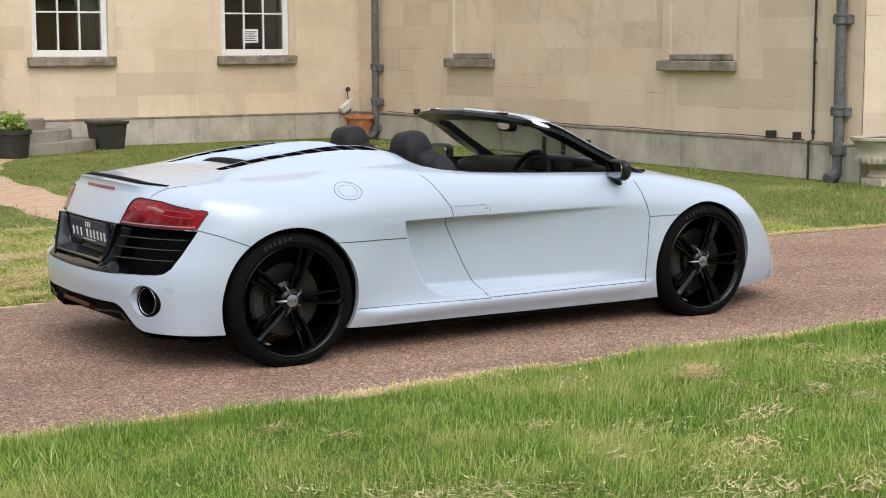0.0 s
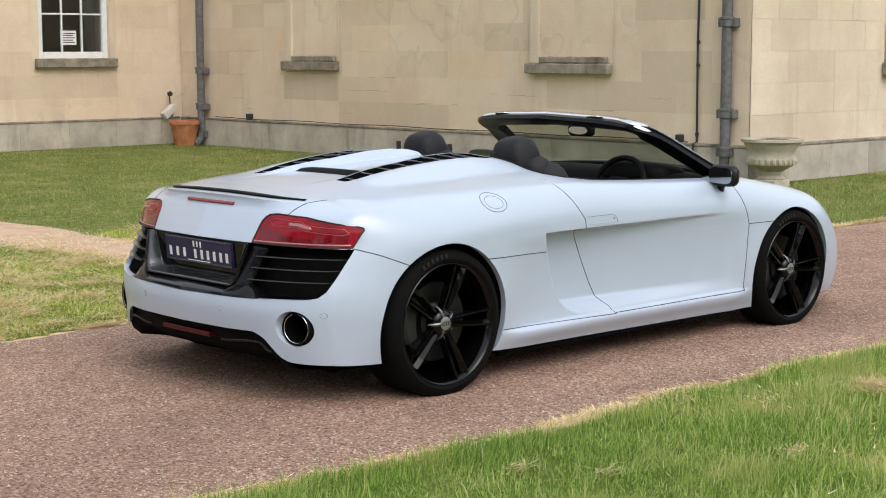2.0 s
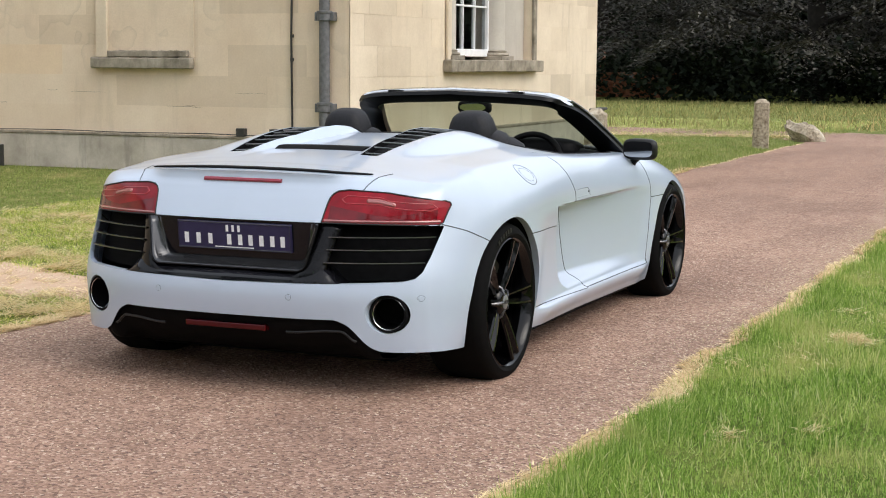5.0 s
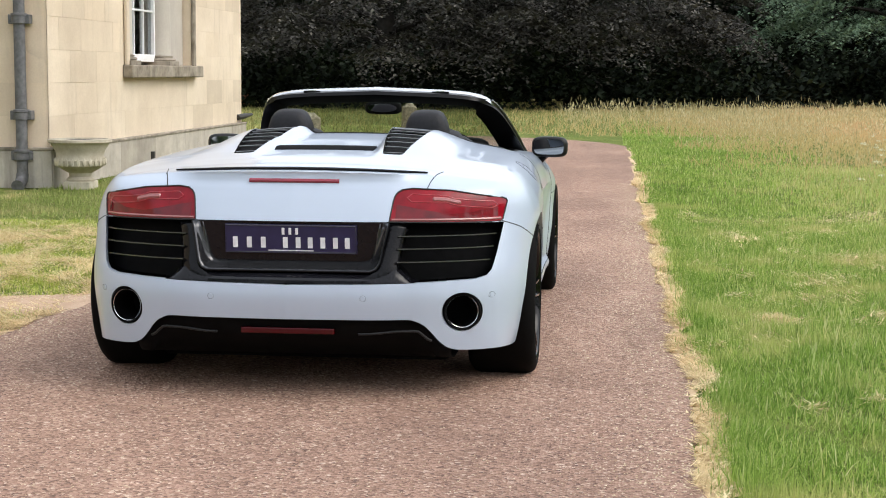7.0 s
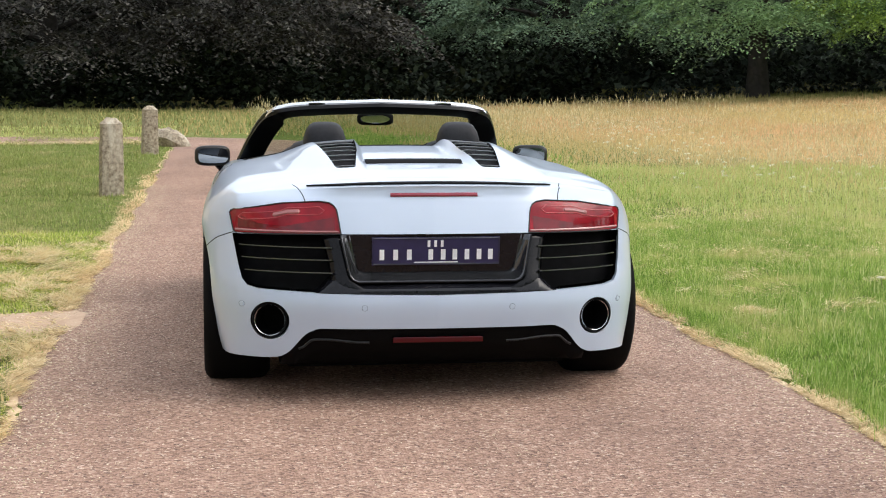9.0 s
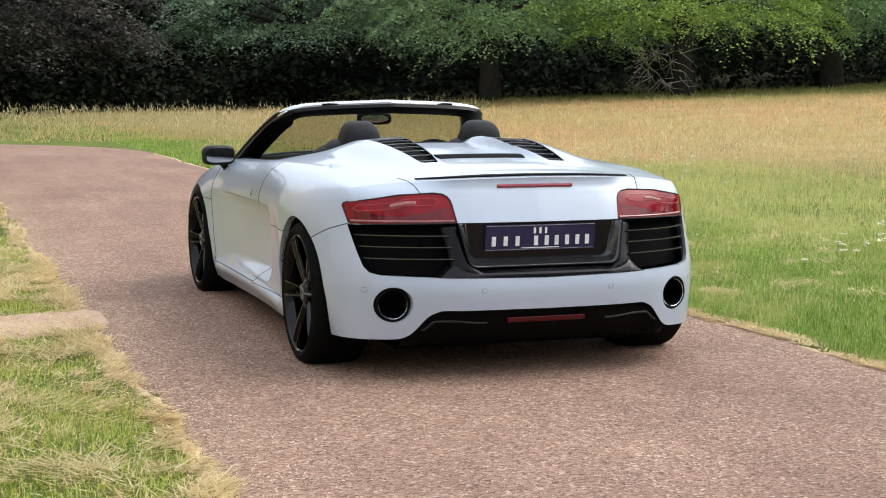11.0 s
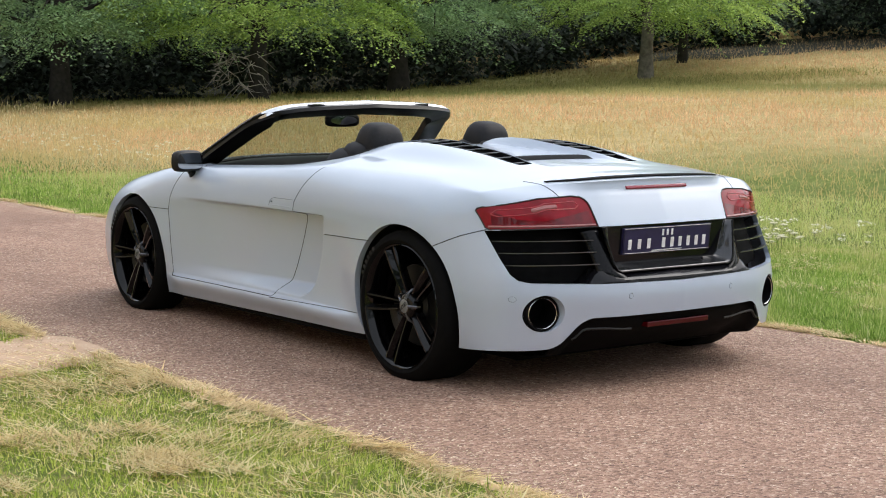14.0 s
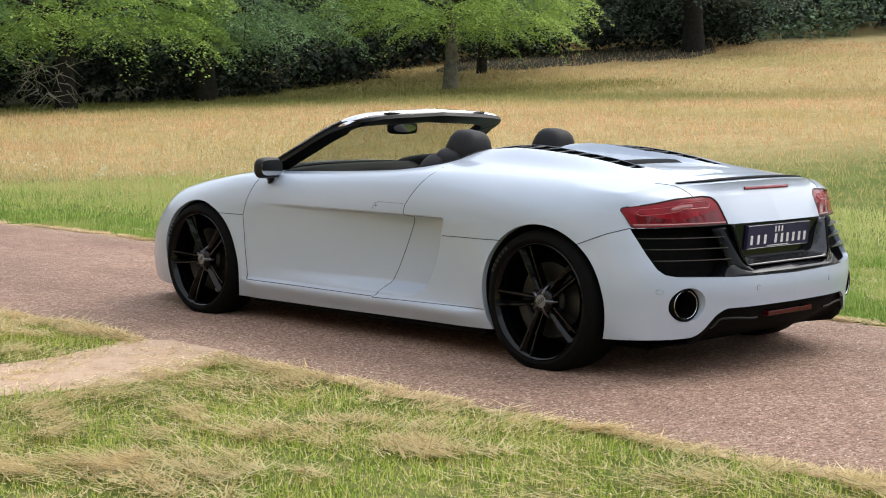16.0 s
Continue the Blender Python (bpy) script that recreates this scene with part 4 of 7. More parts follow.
def tub(name, x, y, r0, r1, h, material, label):
    t = thing(name, label, "planter", pose(x, y, 0))
    part("pot", lathe_bm([(r0, 0.0), (r1 * 0.95, h * 0.8), (r1 * 0.96, h * 0.84), (r1 * 1.06, h * 0.85), (r1 * 1.06, h), (r1 * 0.97, h), (r1 * 0.93, h * 0.9), (0, h * 0.88)], 28), material, t)
    return t


tub("plant_pot", WX - 0.38, 15.72, 0.16, 0.24, 0.40, TERRACOTTA, "terracotta flower pot standing by the drainpipe")
trough = thing("black_planter", "square black planter standing in the lawn by the wall", "planter", pose(5.33, 15.75, 0))
bm = box_bm(-0.24, 0.24, -0.24, 0.24, 0, 0.40)
for v in bm.verts:
    if v.co.z < 0.1:
        v.co.x *= 0.82
        v.co.y *= 0.82
part("pot", bm, BLACK_TUB, trough, smooth=False)
part("rim", box_bm(-0.265, 0.265, -0.265, 0.265, 0.385, 0.43, 0.008), BLACK_TUB, trough, smooth=False)
green_tub = tub("planter_tub", 3.47, 14.55, 0.22, 0.27, 0.40, BLACK_TUB, "dark tub with a leafy green plant beside the steps")


def leaf_cloud(centres, per, size, rng, droop=0.4, flat=1.0):
    """Small bent leaves in clumps round the given centres (x, y, z, radius); vertices and faces for one mesh."""
    cs = np.array(centres, float)
    n = len(cs) * per
    c = np.repeat(cs, per, 0)
    d = rng.normal(size=(n, 3))
    d /= np.linalg.norm(d, axis=1)[:, None]
    p = c[:, :3] + d * (c[:, 3:4] * rng.uniform(0.35, 1.0, (n, 1)) ** 0.6) * np.array([1, 1, flat])
    a, b = rng.uniform(0, 2 * np.pi, n), rng.normal(0, 0.5, n)
    s = size * rng.uniform(0.6, 1.4, n)
    fwd = np.stack([np.cos(a) * np.cos(b), np.sin(a) * np.cos(b), np.sin(b) - droop * rng.uniform(0, 1, n)], 1) * s[:, None]
    side = np.stack([-np.sin(a), np.cos(a), rng.normal(0, 0.35, n)], 1) * (s * 0.42)[:, None]
    v = np.stack([p, p + fwd * 0.5 + side, p + fwd, p + fwd * 0.5 - side], 1).reshape(-1, 3)
    return v, np.arange(n * 4).reshape(-1, 4)


def leaf_sprays(centres, per, size, rng):
    """Flat drooping sprays of small leaves, each spray tilted outwards from the trunk at the origin."""
    cs = np.array(centres, float)
    n = len(cs) * per
    c = np.repeat(cs, per, 0)
    tilt = np.repeat(rng.normal(0, 0.22, len(cs)), per)
    away = np.arctan2(c[:, 1], c[:, 0])
    a = rng.uniform(0, 2 * np.pi, n)
    r = c[:, 3] * 1.25 * np.sqrt(rng.uniform(0, 1, n)) * (1 + 0.35 * np.sin(3 * a + 9 * c[:, 2]))
    dx, dy = r * np.cos(a), r * np.sin(a)
    out = dx * np.cos(away) + dy * np.sin(away)
    z = c[:, 2] - 0.45 * out + tilt * (dy * np.cos(away) - dx * np.sin(away)) - 0.26 * r * r + rng.normal(0, 0.05, n)
    p = np.stack([c[:, 0] + dx, c[:, 1] + dy, z], 1)
    s = size * rng.uniform(0.6, 1.4, n)
    b = a + rng.normal(0, 0.8, n)
    fwd = np.stack([np.cos(b), np.sin(b), rng.normal(-0.35, 0.30, n)], 1) * s[:, None]
    side = np.stack([-np.sin(b), np.cos(b), rng.normal(0, 0.30, n)], 1) * (s * 0.42)[:, None]
    v = np.stack([p, p + fwd * 0.5 + side, p + fwd, p + fwd * 0.5 - side], 1).reshape(-1, 3)
    return v, np.arange(n * 4).reshape(-1, 4)


def quick_mesh(name, v, f, material):
    """A mesh straight from arrays: v points, f faces of equal size."""
    me = bpy.data.meshes.new(name)
    k = f.shape[1]
    me.vertices.add(len(v))
    me.vertices.foreach_set("co", np.asarray(v, np.float32).ravel())
    me.loops.add(f.size)
    me.loops.foreach_set("vertex_index", f.astype(np.int32).ravel())
    me.polygons.add(len(f))
    me.polygons.foreach_set("loop_start", np.arange(0, f.size, k, dtype=np.int32))
    me.polygons.foreach_set("loop_total", np.full(len(f), k, np.int32))
    me.update(calc_edges=True)
    me.materials.append(material)
    return me


_rng = np.random.default_rng(5)
v, f = leaf_cloud([(0.14 * math.cos(k), 0.12 * math.sin(k), 0.45 + 0.06 * (k % 3), 0.11) for k in range(8)], 80, 0.055, _rng)
foliage = new("foliage", quick_mesh("foliage", v, f, LEAF_LIME))
foliage.parent = green_tub
tagged(foliage, "leafy green plant")

cctv = thing("floodlight", "small off-white wall floodlight on a bracket", "lamp", pose(9.85, WY - 0.12, 0.58))
part("housing", box_bm(-0.20, 0.06, -0.10, 0.02, -0.06, 0.06, 0.015), CAMERA_WHITE, cctv, smooth=False).matrix_basis = pose(0, 0, 0, 0, -38, 0)
part("bracket", tube_bm([(0.08, 0.10, -0.14), (0.06, 0.02, -0.10), (0.0, -0.02, -0.02)], 0.014, 8), LEAD, cctv)
part("sensor", lathe_bm([(0.0, 0.20), (0.04, 0.21), (0.045, 0.26), (0.0, 0.29)], 14), CABLE, cctv)
part("stalk", tube_bm([(0.0, 0.02, 0.21), (0.0, 0.0, 0.06)], 0.010, 8), CABLE, cctv)
# notice behind the pane of the second window: unreadable lines
notice = thing("paper_notice", "white paper notice with small printed lines in a window", "sign", pose(8.12, WY + 0.075, 1.73))
part("sheet", box_bm(-0.14, 0.14, 0, 0.002, -0.11, 0.11), WHITE, notice, smooth=False)
for k in range(5):
    part("printed_line", box_bm(-0.11, 0.11 - 0.03 * (k % 2), -0.0015, 0.0, 0.06 - 0.035 * k, 0.075 - 0.035 * k), RED_DULL if k == 0 else CABLE, notice, smooth=False)

tagged(part("wall_spout", tube_bm([(C_END - 0.35, CY - 0.02, 0.53), (C_END - 0.15, CY - 0.10, 0.55), (C_END + 0.12, CY - 0.16, 0.57)], [0.05, 0.045, 0.02], 8), CABLE), "small dark spout at the corner of the house", "spout")


# ---- the sports car: rear axle at x = 0, nose towards +x ----
from mathutils.bvhtree import BVHTree

car = thing("sports_car", "white two-seat sports car with its roof down on the drive", "car")
R_ARCH, F_ARCH = (0.0, 0.335, 0.362), (2.65, 0.328, 0.348)

# plan outline of the half body, from tail centre round the corner and along the flank to the nose
TAIL_X = lane((0, -0.80), (0.3, -0.785), (0.5, -0.745), (0.675, -0.672), (0.76, -0.615), (0.80, -0.575))
FLANK_Y = lane((-0.575, 0.80), (-0.50, 0.848), (-0.40, 0.893), (-0.2, 0.938), (0, 0.952), (0.3, 0.948), (0.6, 0.93), (0.9, 0.915), (1.3, 0.905), (1.9, 0.905), (2.25, 0.918), (2.65, 0.935), (2.95, 0.92), (3.15, 0.88), (3.3, 0.81), (3.42, 0.70))
NOSE_X = lane((0, 3.60), (0.3, 3.575), (0.5, 3.52), (0.63, 3.46), (0.70, 3.42))
REARNESS = lane((-0.575, 1), (-0.4, 0.78), (-0.2, 0.38), (0.02, 0.0), (0.2, 0.0))
SHOULDER = lane((-0.575, 0.0), (-0.50, 0.04), (-0.4, 0.09), (-0.2, 0.165), (0, 0.21), (0.3, 0.20), (0.6, 0.165), (0.9, 0.125), (1.3, 0.105), (1.9, 0.105), (2.3, 0.13), (2.65, 0.16), (3.0, 0.17), (3.3, 0.15), (3.42, 0.14))
LOW_TAIL = lane((0, 0.335), (0.47, 0.335), (0.52, 0.318), (0.615, 0.222), (0.65, 0.208), (0.80, 0.20))
LOW_FLANK = lane((-0.575, 0.20), (-0.35, 0.19), (0.33, 0.165), (2.3, 0.14), (3.42, 0.15))
CREST_TAIL = lane((0, 0.899), (0.3, 0.894), (0.523, 0.882), (0.7, 0.866), (0.80, 0.852))
CREST_FLANK = lane((-0.575, 0.852), (-0.4, 0.872), (-0.2, 0.892), (0, 0.905), (0.3, 0.913), (0.6, 0.917), (0.85, 0.912), (1.3, 0.884), (1.9, 0.857), (2.3, 0.842), (2.65, 0.795), (3.0, 0.722), (3.2, 0.64), (3.42, 0.50))
TUCK = lane((0.14, 0.05), (0.2, 0.03), (0.33, 0.01), (0.42, 0.0), (0.48, 0.008), (0.60, 0.058), (0.71, 0.105), (0.79, 0.144), (0.83, 0.166), (0.862, 0.183), (0.885, 0.187), (0.905, 0.184))
TUCK_ROUND = lane((0.14, 0.05), (0.2, 0.03), (0.33, 0.01), (0.42, 0.0), (0.48, 0.008), (0.60, 0.058), (0.71, 0.105), (0.79, 0.130), (0.82, 0.150), (0.845, 0.182), (0.865, 0.225), (0.905, 0.33))
SPINE = lane((-0.68, 0.897), (-0.55, 0.905), (-0.4, 0.918), (-0.2, 0.938), (0, 0.95), (0.2, 0.963), (0.5, 0.985), (0.8, 0.996), (0.95, 0.985), (1.2, 0.93), (2.1, 0.90), (2.35, 0.885), (2.65, 0.825), (3.0, 0.73), (3.3, 0.60), (3.6, 0.46))
HUMP = lane((-0.25, 0), (-0.10, 0.008), (0.1, 0.032), (0.3, 0.047), (0.55, 0.052), (0.78, 0.036), (0.92, 0.01), (1.0, 0.0))
DOOR_INSET = lane((0.13, 0.055), (0.165, 0.035), (0.232, 0.0), (0.243, 0.003), (0.262, 0.030), (0.33, 0.036), (0.5, 0.026), (0.62, 0.010), (0.69, 0.0), (0.9, 0.0))
QUARTER_INSET = lane((0.13, 0.07), (0.20, 0.04), (0.32, 0.012), (0.45, 0.0), (0.9, 0.0))
SCOOP_DEEP = lane((0.5, 0.098), (0.8, 0.092), (1.0, 0.08), (1.4, 0.050), (1.8, 0.02), (2.15, 0.0), (2.2, 0.0))
SCOOP_BACK = lane((0.25, 0.98), (0.30, 0.84), (0.36, 0.77), (0.69, 0.63), (0.72, 0.62))


def flank_inset(x, z, crest):
    """How far the flank lies inside its widest outline: sill, door scoop and rounded shoulder."""
    w = step(0.30, 0.55, x) * (1 - step(2.12, 2.34, x))
    base = DOOR_INSET(z) * w + QUARTER_INSET(z) * (1 - w) * step(-0.575, -0.33, x)
    q = (z - 0.275) / (0.69 - 0.275)
    scoop = SCOOP_DEEP(x) * step(-0.02, 0.14, q) * step(0.0, 0.05, 1 - q) * step(0.0, 0.042, x - SCOOP_BACK(z)) * (x > 0.55) * (x < 2.2)
    high = 0.20 + 0.03 * step(0.5, -0.2, x)
    k = np.clip(1 - (crest - z) / high, 0, 1)
    return base + scoop + SHOULDER(x) * (1 - np.sqrt(1 - k * k * 0.985)) / (1 - math.sqrt(1 - 0.985))


def deck(x, y, ycrest, zcrest):
    """Height of the upper surface at x and y."""
    q = np.clip(np.abs(y) / np.maximum(ycrest, 1e-3), 0, 1)
    h = zcrest + (SPINE(x) - zcrest) * (1 - q**2.4)
    inn = np.interp(x, (0.0, 0.75), (0.228, 0.180))
    return h + HUMP(x) * step(inn, inn + 0.045, np.abs(y)) * (1 - step(0.41, 0.62, np.abs(y)))


NT, NV = 72, 150
tail_y = np.linspace(0, 0.80, NT + 1)
flank_x = np.concatenate([np.arange(-0.575, 0.5, 0.0155), np.arange(0.5, 1.3, 0.008), np.arange(1.3, 2.2, 0.025), np.arange(2.2, 3.42, 0.02), [3.42]])
nose_y = np.linspace(0.70, 0, 26)
S = [("t", y) for y in tail_y] + [("f", x) for x in flank_x[1:]] + [("n", y) for y in nose_y[1:]]
VS = np.linspace(0, 1, NV + 1)
shell = np.zeros((len(S), NV + 1, 3))
for k, (sec, p) in enumerate(S):
    if sec == "t":
        zc = float(CREST_TAIL(p))
        z = float(LOW_TAIL(p)) + (zc - float(LOW_TAIL(p))) * VS
        shell[k] = np.stack([TAIL_X(p) + TUCK(z) * (1 - step(0.36, 0.66, p)) + TUCK_ROUND(z) * step(0.36, 0.66, p), np.full_like(z, p), z], 1)
    elif sec == "f":
        zc, zb = float(CREST_FLANK(p)), float(LOW_FLANK(p))
        z = zb + (zc - zb) * VS
        shell[k] = np.stack([p + REARNESS(p) * TUCK_ROUND(z) - 0.14 * VS**2 * step(2.9, 3.42, p), FLANK_Y(p) - flank_inset(np.full_like(z, p), z, zc), z], 1)
    else:
        z = 0.15 + (0.50 - 0.01 * (0.7 - p) - 0.15) * VS
        shell[k] = np.stack([NOSE_X(p) - 0.14 * VS**2, np.full_like(z, p * (1 - 0.2 * VS[-1] * 0)), z], 1)

verts, faces = [], []
W = NV + 1
verts += [tuple(p) for row in shell for p in row]
faces += [(a * W + b, (a + 1) * W + b, (a + 1) * W + b + 1, a * W + b + 1) for a in range(len(S) - 1) for b in range(NV)]
# upper surface: rows across the car from crest to centre, then strips out to tail and nose
rows = []
corner = NT
ts = tail_y / 0.80
for k in range(corner, corner + len(flank_x)):
    x, yc, zc = shell[k, -1]
    y = ts * yc
    rows.append(np.stack([np.full_like(y, x), y, deck(np.full_like(y, x), y, yc, zc)], 1))
tail_edge = shell[: NT + 1, -1]
nose_edge = np.stack([np.interp(ts * 0.70, nose_y[::-1], shell[-26:, -1, c][::-1]) for c in range(3)], 1)
strip = [tail_edge + (rows[0] - tail_edge) * np.array([[s, s, 0]]) + np.array([[0, 0, 1]]) * (rows[0] - tail_edge) * (1 - (1 - s) ** 1.3) for s in np.linspace(0, 1, 17)[:-1]]
ends = [rows[-1] + (nose_edge - rows[-1]) * s for s in np.linspace(0, 1, 9)[1:]]
grid = strip + rows + ends
base = len(verts)
verts += [tuple(p) for row in grid for p in row]
w2 = NT + 1
faces += [(base + a * w2 + b, base + (a + 1) * w2 + b, base + (a + 1) * w2 + b + 1, base + a * w2 + b + 1) for a in range(len(grid) - 1) for b in range(NT)]
n_half = len(verts)
verts += [(x, -y, z) for x, y, z in verts]
faces += [tuple(n_half + i for i in f[::-1]) for f in faces]
body_bm = bmesh.new()
bv = [body_bm.verts.new(p) for p in verts]
for f in faces:
    try:
        body_bm.faces.new([bv[i] for i in f])
    except ValueError:
        pass
bmesh.ops.remove_doubles(body_bm, verts=body_bm.verts[:], dist=6e-4)
bmesh.ops.dissolve_degenerate(body_bm, dist=1e-5, edges=body_bm.edges[:])
bmesh.ops.recalc_face_normals(body_bm, faces=body_bm.faces[:])
if max(body_bm.faces, key=lambda f: f.calc_center_median().z).normal.z < 0:
    bmesh.ops.reverse_faces(body_bm, faces=body_bm.faces[:])
haunch = [v for v in body_bm.verts if -0.64 < v.co.x < -0.12 and abs(v.co.y) > 0.56 and v.co.z > 0.77]
for k in range(6):
    bmesh.ops.smooth_vert(body_bm, verts=haunch, factor=0.5, use_axis_x=True, use_axis_y=True, use_axis_z=True)
SKIN = BVHTree.FromBMesh(body_bm)


def on_tail(y, z, out=0.0):
    """The place on the tail's skin behind (y, z), moved out of it by some metres."""
    hit = SKIN.ray_cast(Vector((-3, y, z)), Vector((1, 0, 0)))
    return (hit[0] + hit[1] * (out if hit[1].x < 0 else -out)) if hit[0] else Vector((-0.6, y, z))


def on_flank(x, z, side, out=0.0):
    hit = SKIN.ray_cast(Vector((x, 3 * side, z)), Vector((0, -side, 0)))
    return (hit[0] + hit[1] * (out if hit[1].y * side > 0 else -out)) if hit[0] else Vector((x, 0.9 * side, z))


def on_deck(x, y, out=0.0):
    hit = SKIN.ray_cast(Vector((x, y, 3)), Vector((0, 0, -1)))
    return (hit[0] + hit[1] * (out if hit[1].z > 0 else -out)) if hit[0] else Vector((x, y, 0.9))


def inside(poly, a, b):
    odd = False
    for (x0, y0), (x1, y1) in zip(poly, poly[1:] + poly[:1]):
        if (y0 > b) != (y1 > b) and a < x0 + (b - y0) / (y1 - y0) * (x1 - x0):
            odd = not odd
    return odd


def nearest(poly, a, b):
    best, spot = 1e9, None
    for (x0, y0), (x1, y1) in zip(poly, poly[1:] + poly[:1]):
        dx, dy = x1 - x0, y1 - y0
        t = max(0, min(1, ((a - x0) * dx + (b - y0) * dy) / (dx * dx + dy * dy + 1e-12)))
        px, py = x0 + t * dx, y0 + t * dy
        d = math.hypot(a - px, b - py)
        if d < best:
            best, spot = d, (px, py)
    return best, spot


def carve(bm, poly, axes, test, depth=None, keep=False, lip=0.0):
    """Cuts the outline poly, in the plane of two axes, out of the skin where test(centre) holds, with crisp edges and a return of
    the given depth. keep: gives the cut piece as a new bmesh instead, and leaves bm as it is."""
    src = bm.copy() if keep else bm
    ia, ib = ("xyz".index(c) for c in axes)
    ic = 3 - ia - ib
    lo = [min(p[k] for p in poly) - 0.05 for k in (0, 1)]
    hi = [max(p[k] for p in poly) + 0.05 for k in (0, 1)]
    gone = []
    for f in src.faces:
        c = f.calc_center_median()
        hit = lo[0] < c[ia] < hi[0] and lo[1] < c[ib] < hi[1] and test(c) and inside(poly, c[ia], c[ib])
        if hit != keep:
            gone.append(f)
    marked = set(gone)
    rim = [e for e in src.edges if len(e.link_faces) == 2 and sum(f in marked for f in e.link_faces) == 1]
    rim_verts = {v for e in rim for v in e.verts}
    bmesh.ops.delete(src, geom=gone, context="FACES")
    for v in rim_verts:
        if not v.is_valid:
            continue
        d, spot = nearest(poly, v.co[ia], v.co[ib])
        if d > 0.03:
            continue
        old = v.co.copy()
        start, way = Vector((0, 0, 0)), Vector((0, 0, 0))
        start[ia], start[ib] = spot
        s = -1 if (ic == 0) else (1 if ic == 2 else (1 if old[ic] > 0 else -1))
        start[ic] = 3 * s
        way[ic] = -s
        hit = SKIN.ray_cast(start, way)
        if hit[0] is not None and abs(hit[0][ic] - old[ic]) < 0.05:
            v.co = hit[0]
    if depth is not None:
        edges = [e for e in rim if e.is_valid and len(e.link_faces) == 1]
        made = bmesh.ops.extrude_edge_only(src, edges=edges)
        for g in made["geom"]:
            if isinstance(g, bmesh.types.BMVert):
                g.co += Vector(depth) if not callable(depth) else depth(g.co)
    return src


def circle(cx, cy, r, n=72):
    return [(cx + r * math.cos(2 * math.pi * k / n), cy + r * math.sin(2 * math.pi * k / n)) for k in range(n)]


def mirrored(poly):
    return [(-a, b) for a, b in poly]


def shut_line(points, parent, radius=0.0022, name="shut_line", material=GAP):
    return part(name, tube_bm(points, radius, 6), material, parent)


def dense(points, n=14):
    out = []
    for (a, b), (c, d) in zip(points, points[1:]):
        out += [(a + (c - a) * k / n, b + (d - b) * k / n) for k in range(n)]
    return out + [points[-1]]


def inner(q):
    return Vector((0, -0.03 if q.y > 0 else 0.03, 0))


LAMP = [(0.386, 0.7085), (0.397, 0.785), (0.402, 0.805), (0.412, 0.820), (0.430, 0.831), (0.47, 0.836), (0.62, 0.827), (0.815, 0.793), (0.828, 0.786), (0.832, 0.776), (0.818, 0.708), (0.808, 0.6995), (0.60, 0.7045)]
GRILLE = [(-0.001, 0.708), (0.39, 0.708), (0.62, 0.7025), (0.822, 0.6965), (0.800, 0.58), (0.784, 0.52), (0.764, 0.496), (0.72, 0.485), (0.45, 0.476), (-0.001, 0.470)]
VENT = [(-0.115, 0.292), (-0.10, 0.280), (0.30, 0.240), (0.74, 0.222), (0.785, 0.235), (0.79, 0.415), (0.74, 0.435), (0.30, 0.405), (-0.10, 0.365), (-0.115, 0.353)]
EXHAUST = circle(0.675, 0.359, 0.0775, 48)
COCKPIT = [(0.865, -0.44), (0.875, -0.56), (0.90, -0.66), (0.98, -0.725), (1.15, -0.738), (1.6, -0.742), (2.05, -0.74), (2.2, -0.68), (2.32, -0.45), (2.37, 0.0), (2.32, 0.45), (2.2, 0.68), (2.05, 0.74), (1.6, 0.742), (1.15, 0.738), (0.98, 0.725), (0.90, 0.66), (0.875, 0.56), (0.865, 0.44), (0.87, 0.22), (0.86, 0.17), (0.85, 0.0), (0.86, -0.17), (0.88, -0.22)]
DOOR = [(0.775, 1.0), (0.785, 0.93), (0.925, 0.735), (0.945, 0.64), (1.08, 0.40), (1.175, 0.247), (2.235, 0.247), (2.245, 0.61), (2.17, 0.82), (2.13, 1.0)]


def at_tail(c):
    return c.x < -0.25


lamp_bm = [carve(body_bm, p, "yz", at_tail, keep=True) for p in (LAMP, mirrored(LAMP))]
grille_bm = [carve(body_bm, p, "yz", at_tail, keep=True) for p in (GRILLE, mirrored(GRILLE))]
vent_bm = {s: carve(body_bm, [(a, s * b) for a, b in VENT], "xy", lambda c: c.z > 0.8, keep=True) for s in (1, -1)}
fuel_bm = carve(body_bm, [(0.335 + 0.072 * math.cos(a), 0.852 + 0.040 * math.sin(a)) for a in np.linspace(0, 2 * math.pi, 40, endpoint=False)], "xz", lambda c: c.y < -0.6, keep=True)
NOSE_LAMP = [(3.16, 0.58), (3.26, 0.535), (3.36, 0.49), (3.36, 0.53), (3.28, 0.60), (3.18, 0.64)]
nose_bm = [carve(body_bm, NOSE_LAMP, "xz", (lambda c, s=s: c.y * s > 0.5), keep=True) for s in (1, -1)]
door_bm = [carve(body_bm, DOOR, "xz", (lambda c, s=s: c.y * s > 0.735 or (c.y * s > 0.6 and c.z < 0.8)), keep=True) for s in (1, -1)]
for s in (1, -1):
    carve(body_bm, DOOR, "xz", lambda c: c.y * s > 0.735 or (c.y * s > 0.6 and c.z < 0.8))
for p in (LAMP, mirrored(LAMP), GRILLE, mirrored(GRILLE)):
    carve(body_bm, p, "yz", at_tail, (0.03, 0, 0))
for p in (EXHAUST, mirrored(EXHAUST)):
    carve(body_bm, p, "yz", at_tail, (0.04, 0, 0))
